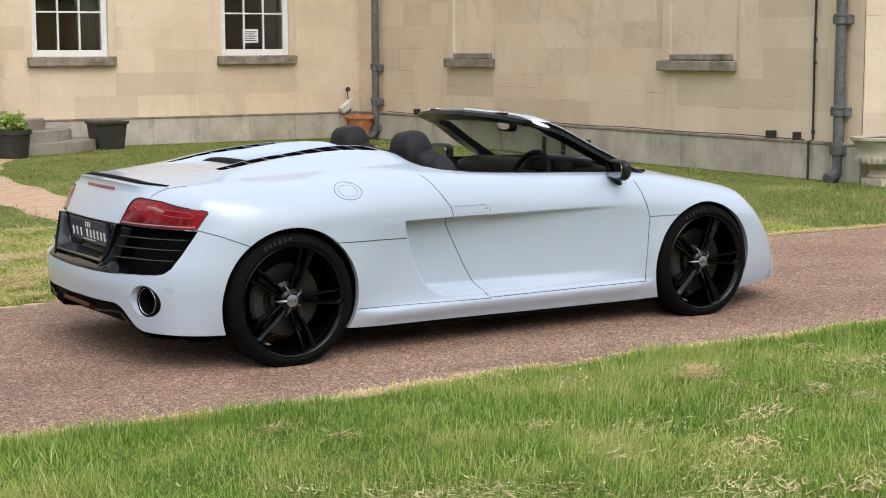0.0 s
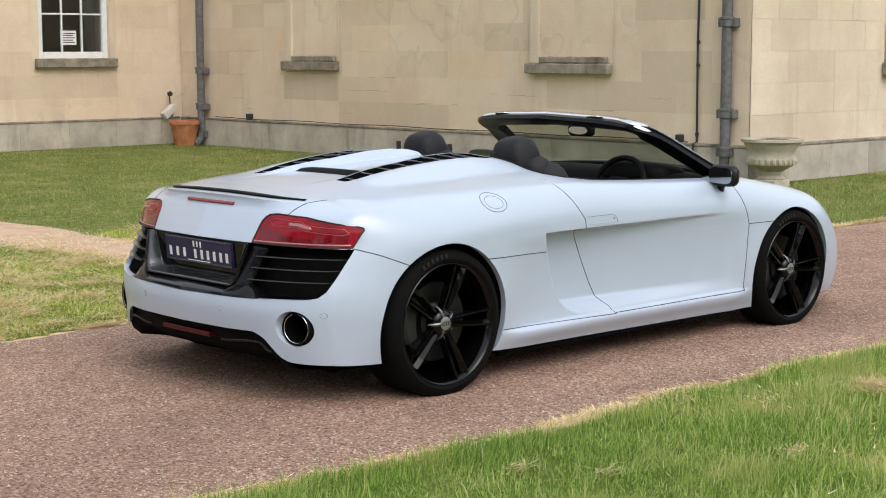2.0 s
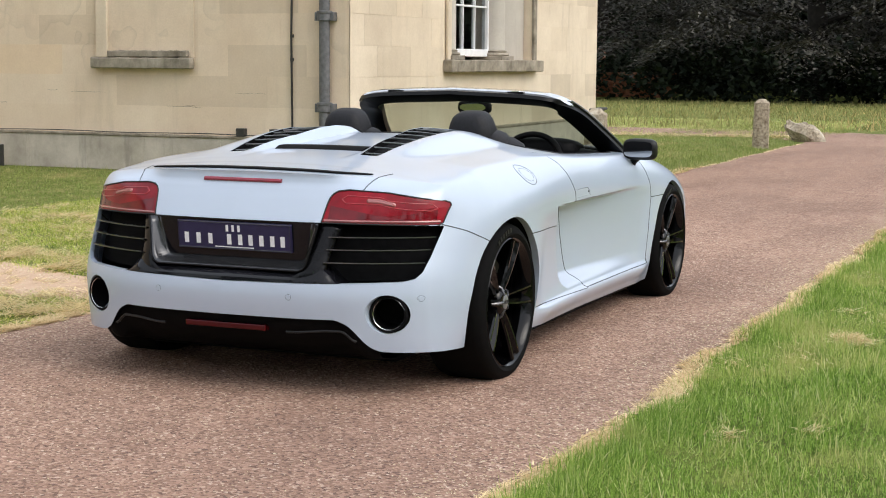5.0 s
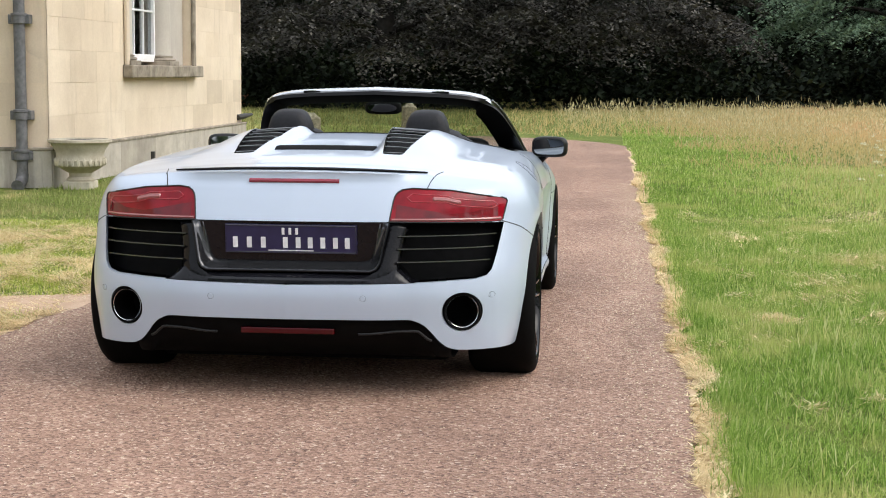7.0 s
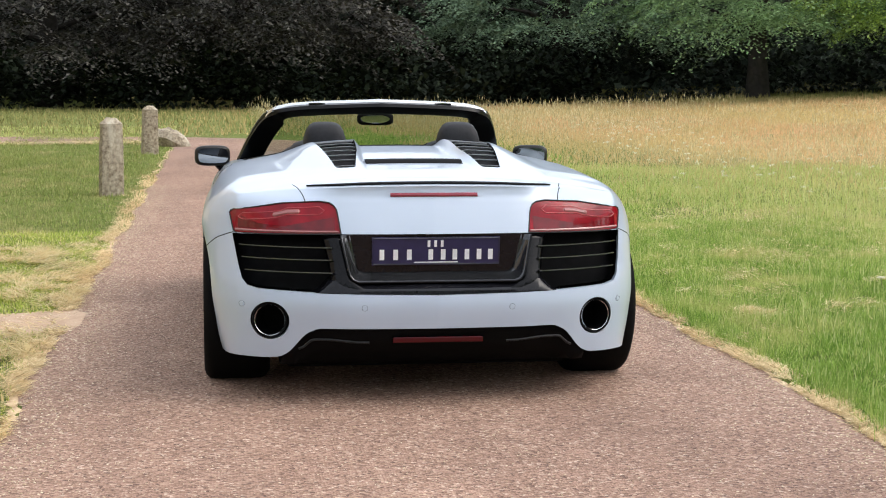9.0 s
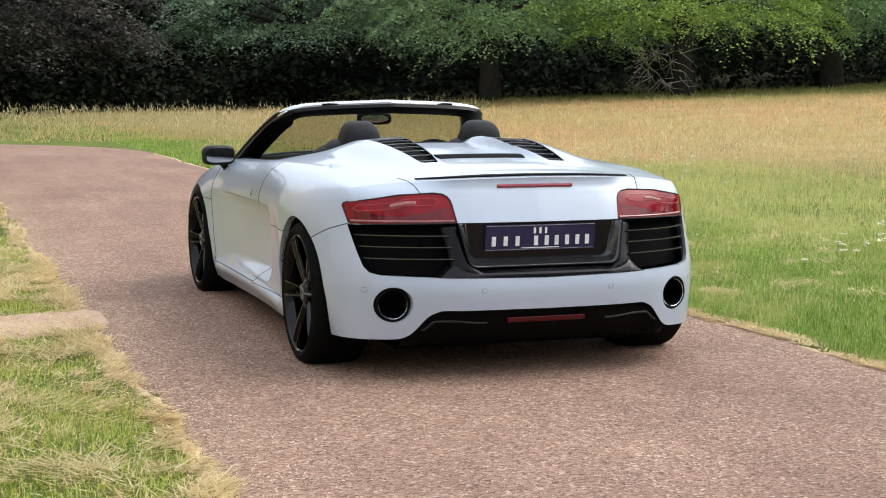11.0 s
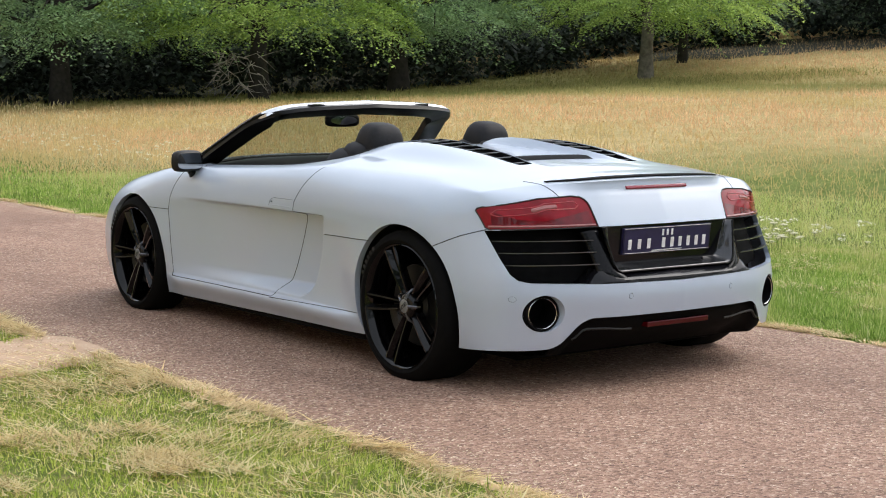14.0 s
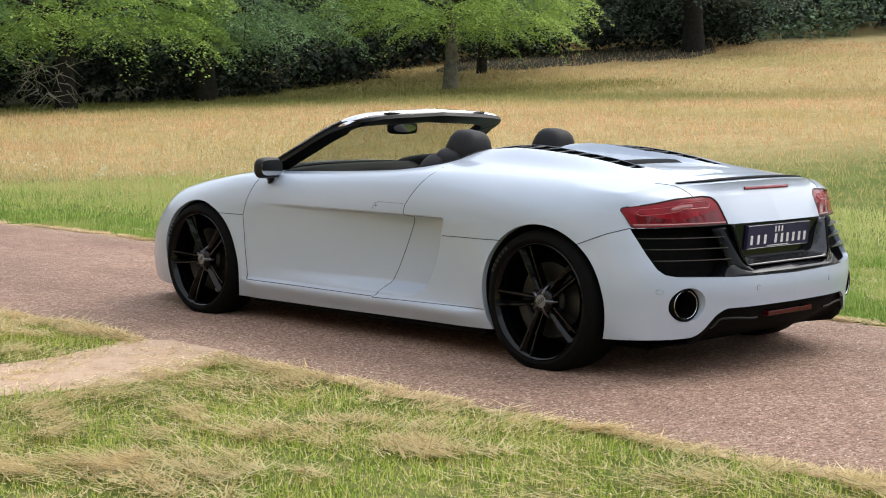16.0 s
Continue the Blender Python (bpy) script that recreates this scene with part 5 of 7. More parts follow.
for cx, cz, r in (R_ARCH, F_ARCH):
    for s in (1, -1):
        carve(body_bm, circle(cx, cz, r), "xz", lambda c: c.y * s > 0.6 and c.z < 0.8, inner)
for p in (VENT, [(a, -b) for a, b in VENT]):
    carve(body_bm, p, "xy", lambda c: c.z > 0.8, (0, 0, -0.003))
carve(body_bm, COCKPIT, "xy", lambda c: c.z > 0.78, (0, 0, -0.14))
body = part("body", body_bm, PAINT, car, "glossy white bodywork")

for dbm, s in zip(door_bm, (1, -1)):
    carve(dbm, COCKPIT, "xy", lambda c: c.z > 0.78, (0, 0, -0.05))
    door = part("door", dbm, PAINT, car)
    shut_line([on_flank(x, z, s, -0.0006) for x, z in dense([(0.80, 0.905), (0.925, 0.735), (0.945, 0.64), (1.08, 0.40), (1.175, 0.247)])], door)
    shut_line([on_flank(x, z, s, -0.0006) for x, z in dense([(1.175, 0.247), (1.5, 0.247), (2.235, 0.247)], 60)], door, 0.0026)
    shut_line([on_flank(x, z, s, -0.0006) for x, z in dense([(2.235, 0.247), (2.245, 0.61), (2.18, 0.79), (2.17, 0.815)])], door)
    handle = part("handle", tube_bm([on_flank(x, 0.706, s, -0.003) for x in np.linspace(0.965, 1.155, 9)], 0.0045, 8), PAINT, door)
    shut_line([on_flank(x, z, s, 0.001) for x, z in dense([(0.94, 0.742), (1.13, 0.742), (1.155, 0.735), (1.168, 0.718), (1.172, 0.702)])], door, 0.0008, "handle_gap")
    shut_line([on_flank(x, 0.722, s, 0.001) for x in (1.142, 1.149)], door, 0.0035, "key_hole")
for s in (1, -1):
    shut_line([on_flank(x, z, s, -0.0004) for x, z in dense([(0.236, 0.606), (0.67, 0.598)], 24)], car)
    shut_line([on_flank(x, z, s, -0.0004) for x, z in dense([(2.245, 0.612), (2.46, 0.612)])], car)
    shut_line([on_flank(x, z, s, -0.0004) for x, z in dense([(1.175, 0.243), (0.36, 0.262)])], car)
    shut_line([on_flank(x, z, s, -0.0004) for x, z in dense([(-0.452, 0.701), (-0.36, 0.672), (-0.225, 0.618)])], car)
    shut_line([on_deck(x, s * y, -0.0004) for x, y in dense([(-0.50, 0.548), (-0.45, 0.556), (-0.39, 0.570)])], car)

for s in (1, -1):
    shut_line([on_tail(s * y, z, -0.0004) for y, z in dense([(0.525, 0.833), (0.533, 0.855), (0.545, 0.876)], 5)], car)

# fuel cap on the offside haunch
for v in fuel_bm.verts:
    v.co.y -= 0.001
cap_ob = part("fuel_flap", fuel_bm, PAINT, car)
shut_line([on_flank(0.335 + 0.074 * math.cos(a), 0.852 + 0.041 * math.sin(a), -1, 0.0) for a in np.linspace(0, 2 * math.pi, 49)], cap_ob, 0.0015)
shut_line([on_flank(0.335 + 0.052 * math.cos(a), 0.852 + 0.027 * math.sin(a), -1, 0.0) for a in np.linspace(0, 2 * math.pi, 49)], cap_ob, 0.0013)

# tail lamps, grilles and plate
for lb, gb, s in zip(lamp_bm, grille_bm, (1, -1)):
    lamp = new("tail_lamp")
    lamp.parent = car
    tagged(lamp, "red tail lamp cluster with light guides")
    for v in lb.verts:
        v.co.x += 0.004
    part("lens", lb, RED_LENS, lamp)
    part("lamp_seal", tube_bm([on_tail(s * y, z, -0.001) for y, z in dense(LAMP + LAMP[:1], 4)], 0.0030, 6), GAP, lamp)
    # darker band just under the skin: the lamp's inner shade as colour
    deep = bmesh.new()
    band = [(0.41, 0.722, 0.775), (0.50, 0.722, 0.758), (0.62, 0.722, 0.735), (0.72, 0.721, 0.744), (0.80, 0.720, 0.775)]
    rows_d = [[deep.verts.new(on_tail(s * y, z0 + (z1 - z0) * q, -0.0025)) for q in (0, 0.33, 0.66, 1)] for y in np.linspace(0.41, 0.80, 30) for z0, z1 in [(np.interp(y, [b[0] for b in band], [b[1] for b in band]), np.interp(y, [b[0] for b in band], [b[2] for b in band]))]]
    for r0, r1 in zip(rows_d, rows_d[1:]):
        for q in range(3):
            deep.faces.new((r0[q], r1[q], r1[q + 1], r0[q + 1]))
    bmesh.ops.recalc_face_normals(deep, faces=deep.faces[:])
    part("lamp_depth_band", deep, RED_DEEP, lamp, "dark red band that paints depth into the lamp")
    guide = [(0.45, 0.80), (0.47, 0.815), (0.60, 0.808), (0.635, 0.795), (0.70, 0.788), (0.78, 0.782), (0.80, 0.765), (0.78, 0.755), (0.70, 0.762), (0.64, 0.77), (0.60, 0.782), (0.47, 0.785), (0.45, 0.80)]
    part("light_guide", tube_bm([on_tail(s * y, z, -0.003) for y, z in dense(guide, 6)], 0.0022, 6), RED_BAR, lamp)
    # pale pill that paints the highlight on the lens
    part("lamp_highlight", tube_bm([on_tail(s * y, z, -0.0105) for y, z in dense([(0.545, 0.797), (0.60, 0.794), (0.665, 0.778)], 6)], [0.004] + [0.0125] * 11 + [0.004], 8), RED_PALE, lamp, "pale highlight painted on the lamp")
    part("reflector", tube_bm([on_tail(s * y, 0.7175 - 0.01 * (y - 0.4), -0.0035) for y in np.linspace(0.395, 0.81, 22)], 0.0055, 6), RED_PALE, lamp, "pale strip along the lamp's lower edge")
    grille = part("grille", gb, MATT_BLACK, car, "gloss black rear grille")
    for v in grille.data.vertices:
        v.co.x += 0.10
    cheek = bmesh.new()
    prev = None
    for z in np.linspace(0.478, 0.705, 14):
        y_in = 0.392 - 0.22 * (0.706 - z) if z > 0.53 else 0.353 - 1.6 * (0.53 - z)
        ring = [cheek.verts.new(on_tail(s * (y_in + (0.47 + 0.03 * math.sin(9 * z) - y_in) * q), z, -0.008 - 0.020 * q ** 3)) for q in np.linspace(0, 1, 6)]
        if prev:
            for q in range(5):
                cheek.faces.new((prev[q], prev[q + 1], ring[q + 1], ring[q]))
        prev = ring
    bmesh.ops.recalc_face_normals(cheek, faces=cheek.faces[:])
    part("grille_cheek", cheek, GLOSS_BLACK, grille, "gloss black cheek beside the plate").modifiers.new("thickness", "SOLIDIFY").thickness = 0.003
    for z, y1 in ((0.655, 0.796), (0.607, 0.787), (0.558, 0.776)):
        bm = bmesh.new()
        prev = None
        for y in np.linspace(0.425, y1, 24):
            p = on_tail(s * y, z, -0.004)
            ring = [bm.verts.new(p + Vector(q)) for q in ((0.0, 0, 0.0022), (0.0, 0, -0.0022), (0.034, 0, -0.005), (0.034, 0, -0.001))]
            if prev:
                for q in range(4):
                    bm.faces.new((prev[q], prev[(q + 1) % 4], ring[(q + 1) % 4], ring[q]))
            prev = ring
        bmesh.ops.recalc_face_normals(bm, faces=bm.faces[:])
        part("grille_slat", bm, SLAT_METAL, grille)

plate_panel = new("plate_panel")
plate_panel.parent = car


def sloped(y, z, out):
    """A place on the leaning panel that carries the plate."""
    return Vector((-0.676 - (z - 0.635) * 0.10 - out, y, z))


def slab_bm(outline, out, thick):
    bm = bmesh.new()
    a = [bm.verts.new(sloped(y, z, out)) for y, z in outline]
    b = [bm.verts.new(sloped(y, z, out - thick)) for y, z in outline]
    bm.faces.new(a)
    bm.faces.new(b[::-1])
    for k in range(len(a)):
        bm.faces.new((a[k], b[k], b[(k + 1) % len(a)], a[(k + 1) % len(a)]))
    bmesh.ops.recalc_face_normals(bm, faces=bm.faces[:])
    return bm


PANEL_GLOSS = plain("polished_dark_panel", (0.006, 0.006, 0.008), 0.08, 0.0, 0.0, 0.25, 0.1)
part("panel", slab_bm([(-0.365, 0.705), (0.365, 0.705), (0.325, 0.545), (0.30, 0.530), (-0.30, 0.530), (-0.325, 0.545)], 0.0, 0.02), PANEL_GLOSS, plate_panel, smooth=False)
BEZEL_OUT = [(0.392, 0.706), (0.362, 0.565), (0.356, 0.545), (0.344, 0.528), (0.322, 0.519)]
BEZEL_IN = [(0.352, 0.703), (0.322, 0.580), (0.316, 0.566), (0.306, 0.556), (0.290, 0.551)]
rim_out, rim_in = ([(s * y, z) for s, seq in ((1, pts), (-1, pts[::-1])) for y, z in seq] for pts in (BEZEL_OUT, BEZEL_IN))
bm = bmesh.new()
prev = None
for (y0, z0), (y1, z1) in zip(dense(rim_out, 5), dense(rim_in, 5)):
    outer, innermost = Vector((-0.700 - 0.26 * (0.706 - z0), y0, z0)), sloped(y1, z1, 0.002)
    ring = [bm.verts.new(outer.lerp(innermost, q) + Vector((0.012 * math.sin(math.pi * q), 0, 0))) for q in np.linspace(0, 1, 6)]
    if prev:
        for q in range(5):
            bm.faces.new((prev[q], prev[q + 1], ring[q + 1], ring[q]))
    prev = ring
bmesh.ops.recalc_face_normals(bm, faces=bm.faces[:])
part("panel_bezel", bm, plain("smoked_metal_bezel", (0.045, 0.046, 0.05), 0.12, 0.6, 0.35), plate_panel, "smoky polished bezel round the plate").modifiers.new("thickness", "SOLIDIFY").thickness = 0.003
part("panel_rim", tube_bm([Vector((-0.701 - 0.26 * (0.706 - z), y, z)) for y, z in dense(rim_out, 6)], 0.0035, 8), GLOSS_BLACK, plate_panel)
plate = part("number_plate", slab_bm([(-0.262, 0.695), (0.262, 0.695), (0.262, 0.581), (-0.262, 0.581)], 0.012, 0.012), PLATE, plate_panel, "indigo plate with white lettering", smooth=False)
part("plate_rim", tube_bm([sloped(y, z, 0.0135) for y, z in ((-0.258, 0.691), (0.258, 0.691), (0.258, 0.585), (-0.258, 0.585), (-0.258, 0.691))], 0.0014, 4), SLAT_METAL, plate)
# plain bars in the lettering's size and spacing
for z0, z1, wide, row in ((0.655, 0.682, 0.011, (0.030, 0.003, -0.024)), (0.602, 0.645, 0.019, (0.222, 0.166, 0.110, 0.022, -0.029, -0.077, -0.127, -0.177, -0.224))):
    for y in row:
        part("plate_bar", slab_bm([(y + wide / 2, z1), (y - wide / 2, z1), (y - wide / 2, z0), (y + wide / 2, z0)], 0.0135, 0.0015), WHITE, plate, smooth=False)
part("plate_bar", slab_bm([(0.09, 0.594), (-0.09, 0.594), (-0.09, 0.590), (0.09, 0.590)], 0.0135, 0.0015), WHITE, plate, smooth=False)
# gloss lower trim under the grille
for s in (1, -1):
    bm = bmesh.new()
    prev = None
    for y in np.linspace(0, 0.50, 30):
        p, fade = on_tail(s * y, 0.473, 0), 1 - step(0.42, 0.50, y)
        ring = [bm.verts.new(p + Vector(q)) for q in ((0.004, 0, 0.003), (0.006, 0, 0.004 + 0.010 * fade), (0.034, 0, 0.004 + fade * (0.030 + 0.020 * step(0.28, 0.42, y))), (0.10, 0, 0.004 + fade * (0.046 + 0.02 * step(0.28, 0.42, y))), (0.10, 0, 0.0))]
        if prev:
            for q in range(5):
                bm.faces.new((prev[q], prev[(q + 1) % 5], ring[(q + 1) % 5], ring[q]))
        prev = ring
    bmesh.ops.recalc_face_normals(bm, faces=bm.faces[:])
    part("lower_trim", bm, PANEL_GLOSS, car, "gloss black trim below the plate")

# high brake light, spoiler strip, sensors
part("brake_light", tube_bm([on_tail(y, 0.862 - 0.02 * y * y, 0.0005) for y in np.linspace(-0.18, 0.18, 25)], 0.0085, 8), RED_HIGH, car, "slim red high-level brake light")
bm = bmesh.new()
prev = None
for y in np.linspace(-0.515, 0.515, 60):
    e = float(np.interp(abs(y), tail_y, shell[: NT + 1, -1, 0])) + 0.034
    a, b = on_deck(e, y, 0.0015), on_deck(e + 0.046 - 0.030 * (abs(y) / 0.515) ** 4, y, 0.002)
    ring = [bm.verts.new(a), bm.verts.new(b)]
    if prev:
        bm.faces.new((prev[0], ring[0], ring[1], prev[1]))
    prev = ring
strip_ob = part("spoiler_strip", bm, MATT_BLACK, car, "black strip along the tail edge")
strip_ob.modifiers.new("thickness", "SOLIDIFY").thickness = 0.003
for y in (0.30, -0.30, 0.60, -0.60):
    shut_line([on_tail(y * (1 if abs(y) < 0.5 else 1.31) + 0.0115 * math.cos(a), 0.42 + 0.0115 * math.sin(a), 0.0) for a in np.linspace(0, 6.2832, 25)], car, 0.0006, "sensor_ring")
    part("parking_sensor", tube_bm([on_tail(y * (1 if abs(y) < 0.5 else 1.31), 0.42, 0.0), on_tail(y * (1 if abs(y) < 0.5 else 1.31), 0.42, 0.002)], [0.0105, 0.0100], 16), PAINT, car)

# exhaust tips
for s in (1, -1):
    c = on_tail(s * 0.675, 0.43, 0)
    tip = part("exhaust_tip", lathe_bm([(0.060, 0.0), (0.066, 0.004), (0.069, 0.0), (0.071, -0.03), (0.066, -0.20), (0.058, -0.20), (0.0565, -0.02), (0.060, 0.0)], 48, "X"), MATT_BLACK, car, "black oval exhaust tailpipe")
    tip.matrix_basis = pose(-0.652, s * 0.675, 0.359, 0, 0, -s * 16) @ pose(0, 0, 0, 0, 180, 0) @ Matrix.Diagonal((1, 1.08, 1.08, 1))
    part("pipe_bore", lathe_bm([(0.0, -0.14), (0.0575, -0.14), (0.0575, -0.012)], 32, "X"), MATT_BLACK, tip)
    part("bright_ring", lathe_bm([(0.0572, 0.001), (0.0585, 0.0024), (0.0598, 0.001), (0.0585, -0.002), (0.0572, 0.001)], 48, "X"), CHROME, tip)

# diffuser under the tail
bm = bmesh.new()
cols = []
for y in np.linspace(-0.63, 0.63, 64):
    zt = float(LOW_TAIL(abs(y))) + 0.012
    xt = float(TAIL_X(abs(y))) + 0.035
    cols.append([bm.verts.new((xt, y, zt)), bm.verts.new((xt + 0.012, y, max(0.2, zt - 0.045))), bm.verts.new((xt + 0.05, y, max(0.170, zt - 0.105))), bm.verts.new((-0.50, y, 0.150)), bm.verts.new((0.2, y, 0.135))])
for a, b in zip(cols, cols[1:]):
    for k in range(4):
        bm.faces.new((a[k], b[k], b[k + 1], a[k + 1]))
bmesh.ops.recalc_face_normals(bm, faces=bm.faces[:])
diffuser = part("diffuser", bm, MATT_BLACK, car, "black rear diffuser")
diffuser.modifiers.new("thickness", "SOLIDIFY").thickness = 0.006
part("fog_reflector", box_bm(-0.765, -0.72, -0.185, 0.185, 0.274, 0.297, 0.004), RED_DULL, diffuser, "dull red centre reflector", smooth=False)
for s in (1, -1):
    part("diffuser_lip", tube_bm([(float(TAIL_X(y)) + 0.022, s * y, 0.288 - 0.010 * step(0.45, 0.3, y) - 0.04 * step(0.5, 0.56, y)) for y in np.linspace(0.28, 0.56, 18)], 0.005, 8), SATIN_BLACK, diffuser)

# floor pan and wheel housings
part("floor_pan", box_bm(-0.40, 3.35, -0.60, 0.60, 0.115, 0.30, 0.02), MATT_BLACK, car, smooth=False)
part("rear_undertray", box_bm(-0.52, -0.37, -0.56, 0.56, 0.155, 0.24, 0.012), MATT_BLACK, car, smooth=False)
part("side_floor", box_bm(0.42, 2.24, -0.84, 0.84, 0.120, 0.22, 0.01), MATT_BLACK, car, smooth=False)
part("engine_cover", box_bm(-0.50, 0.80, -0.56, 0.56, 0.30, 0.86, 0.02), SATIN_BLACK, car, smooth=False)
part("front_bulkhead", box_bm(2.38, 3.3, -0.55, 0.55, 0.30, 0.46, 0.02), SATIN_BLACK, car, smooth=False)
for cx, cz, r in (R_ARCH, F_ARCH):
    for s in (1, -1):
        bm = bmesh.new()
        a0 = [(cx + (r + 0.012) * math.cos(t), cz + (r + 0.012) * math.sin(t)) for t in np.linspace(-0.34, math.pi + 0.34, 41)]
        o = [bm.verts.new((x, s * min(0.905, abs(on_flank(x, max(z, 0.22), s).y) - 0.03), z)) for x, z in a0]
        i = [bm.verts.new((x, s * 0.58, z)) for x, z in a0]
        for k in range(40):
            bm.faces.new((o[k], o[k + 1], i[k + 1], i[k]))
        bm.faces.new(i)
        bmesh.ops.recalc_face_normals(bm, faces=bm.faces[:])
        part("wheel_housing", bm, SATIN_BLACK, car)


# ---- wheels ----
SPOKE_OFF = lane((0, 0.010), (0.25, 0.016), (0.6, 0.022), (1, 0.027))
SPOKE_HALF = lane((0, 0.0125), (0.3, 0.013), (0.7, 0.0135), (1, 0.0145))
def build_wheel(radius, width, rim_r):
    """A wheel about the y axis, its outer face towards -y, the tyre's outer wall at y = 0."""
    wheel = new("wheel")
    wheel.parent = car
    R, w = radius, width
    tyre = part("tyre", lathe_bm([(rim_r - 0.004, 0.014), (rim_r + 0.006, 0.006), (rim_r + 0.02, 0.0), (R - 0.045, 0.0), (R - 0.022, 0.008), (R - 0.008, 0.022), (R - 0.001, 0.045), (R, w * 0.3), (R, w * 0.7), (R - 0.002, w - 0.045), (R - 0.012, w - 0.02), (R - 0.04, w), (rim_r, w)], 96, "Y"), RUBBER, wheel)
    # raised maker's marking on the sidewall as plain bars
    for a0 in (88,):
        for k in range(6):
            a = radians(a0 + 6 + k * 5.2)
            rr = (R + rim_r) / 2 + 0.004
            bar = part("tyre_marking", box_bm(-0.008, 0.008, -0.001, 0.001, -0.009, 0.009), RUBBER_MARK, tyre, smooth=False)
            bar.matrix_basis = Matrix.Translation((rr * math.cos(a), 0.0, rr * math.sin(a))) @ Matrix.Rotation(math.pi / 2 - a, 4, "Y")
    rim = part("rim", lathe_bm([(rim_r, 0.012), (rim_r + 0.004, 0.008), (rim_r, 0.004), (rim_r - 0.008, 0.010), (rim_r - 0.016, 0.030), (rim_r - 0.024, 0.05), (rim_r - 0.035, w * 0.55), (rim_r - 0.03, w - 0.02), (rim_r - 0.002, w - 0.01)], 72, "Y"), RIM, wheel)
    for k in range(5):
        mid = radians(1 + 72 * k)
        for tw in (-1, 1):
            bm = bmesh.new()
            prev = None
            for t in np.linspace(0, 1, 9):
                r = 0.045 + (rim_r - 0.012 - 0.045) * t
                a = mid + tw * float(SPOKE_OFF(t)) / r
                half = float(SPOKE_HALF(t))
                back = 0.030 - 0.022 * t + 0.018 * (1 - t) ** 2
                c = Vector((r * math.cos(a), 0, r * math.sin(a)))
                n = Vector((-math.sin(a), 0, math.cos(a)))
                ring = [bm.verts.new(c + n * half * u + Vector((0, back + d, 0))) for u, d in ((-1, 0.009 + 0.010 * (tw > 0)), (-0.3 + 0.45 * tw, 0.0), (0.3 + 0.45 * tw, -0.001), (1, 0.009 + 0.010 * (tw < 0)), (0.8, 0.040), (-0.8, 0.040))]
                if prev:
                    for q in range(6):
                        bm.faces.new((prev[q], prev[(q + 1) % 6], ring[(q + 1) % 6], ring[q]))
                prev = ring
            bmesh.ops.recalc_face_normals(bm, faces=bm.faces[:])
            part("spoke", bm, RIM, rim, smooth=False)
    part("hub", lathe_bm([(0.0, 0.030), (0.036, 0.030), (0.052, 0.036), (0.062, 0.05), (0.07, 0.08), (0.0, 0.08)], 40, "Y"), RIM, rim)
    part("centre_cap", lathe_bm([(0.0, 0.0245), (0.026, 0.0255), (0.030, 0.028), (0.030, 0.034), (0.0, 0.034)], 32, "Y"), CAP, rim)
    for k in range(4):
        a = 1.2 * (k - 1.5) * 0.011
        part("cap_ring", tube_bm([(a + 0.007 * math.cos(q), 0.0235, 0.007 * math.sin(q)) for q in np.linspace(0, 2 * math.pi, 17)], 0.0012, 5, cap=False), SATIN_BLACK, rim)
    for k in range(5):
        a = radians(37 + 72 * k)
        # added paler ribs that stand in for the bright reflections round the hub
        part("hub_glint_rib", tube_bm([(0.030 * math.cos(a), 0.032, 0.030 * math.sin(a)), (0.062 * math.cos(a), 0.040, 0.062 * math.sin(a)), (0.080 * math.cos(a), 0.062, 0.080 * math.sin(a))], [0.009, 0.007, 0.005], 6), SLAT_METAL, rim)
        part("wheel_bolt", lathe_bm([(0.0, 0.034), (0.009, 0.034), (0.011, 0.038), (0.011, 0.055)], 8, "Y"), STEEL, rim).matrix_basis = Matrix.Translation((0.050 * math.cos(a), 0, 0.050 * math.sin(a)))
    disc = part("brake_disc", lathe_bm([(0.085, 0.105), (0.10, 0.100), (0.178, 0.100), (0.180, 0.104), (0.180, 0.130), (0.085, 0.130)], 64, "Y"), STEEL, wheel)
    part("disc_bell", lathe_bm([(0.0, 0.085), (0.075, 0.085), (0.088, 0.095), (0.088, 0.13)], 40, "Y"), CALIPER, disc)
    bm = bmesh.new()
    prev = None
    for a in np.linspace(radians(150), radians(205), 10):
        ring = [bm.verts.new((r * math.cos(a), d, r * math.sin(a))) for r, d in ((0.125, 0.09), (0.135, 0.078), (0.185, 0.078), (0.20, 0.09), (0.20, 0.15), (0.125, 0.15))]
        if prev:
            for q in range(6):
                bm.faces.new((prev[q], prev[(q + 1) % 6], ring[(q + 1) % 6], ring[q]))
        else:
            bm.faces.new(ring)
        prev = ring
    bm.faces.new(prev[::-1])
    bmesh.ops.recalc_face_normals(bm, faces=bm.faces[:])
    part("caliper", bm, CALIPER, wheel, "dark brake caliper")
    return wheel


rear_wheel = build_wheel(0.336, 0.285, 0.272)
rear_wheel.matrix_basis = pose(0.0, -0.945, 0.335)
front_wheel = build_wheel(0.329, 0.235, 0.268)
front_wheel.matrix_basis = pose(2.65, -0.935, 0.328)
for src_w, x, y, z in ((rear_wheel, 0.0, 0.945, 0.335), (front_wheel, 2.65, 0.935, 0.328)):
    wcopy = copy_thing(src_w, pose(x, y, z, 0, 0, 180) @ Matrix.Rotation(radians(-36), 4, "Y"))
    wcopy.parent = car

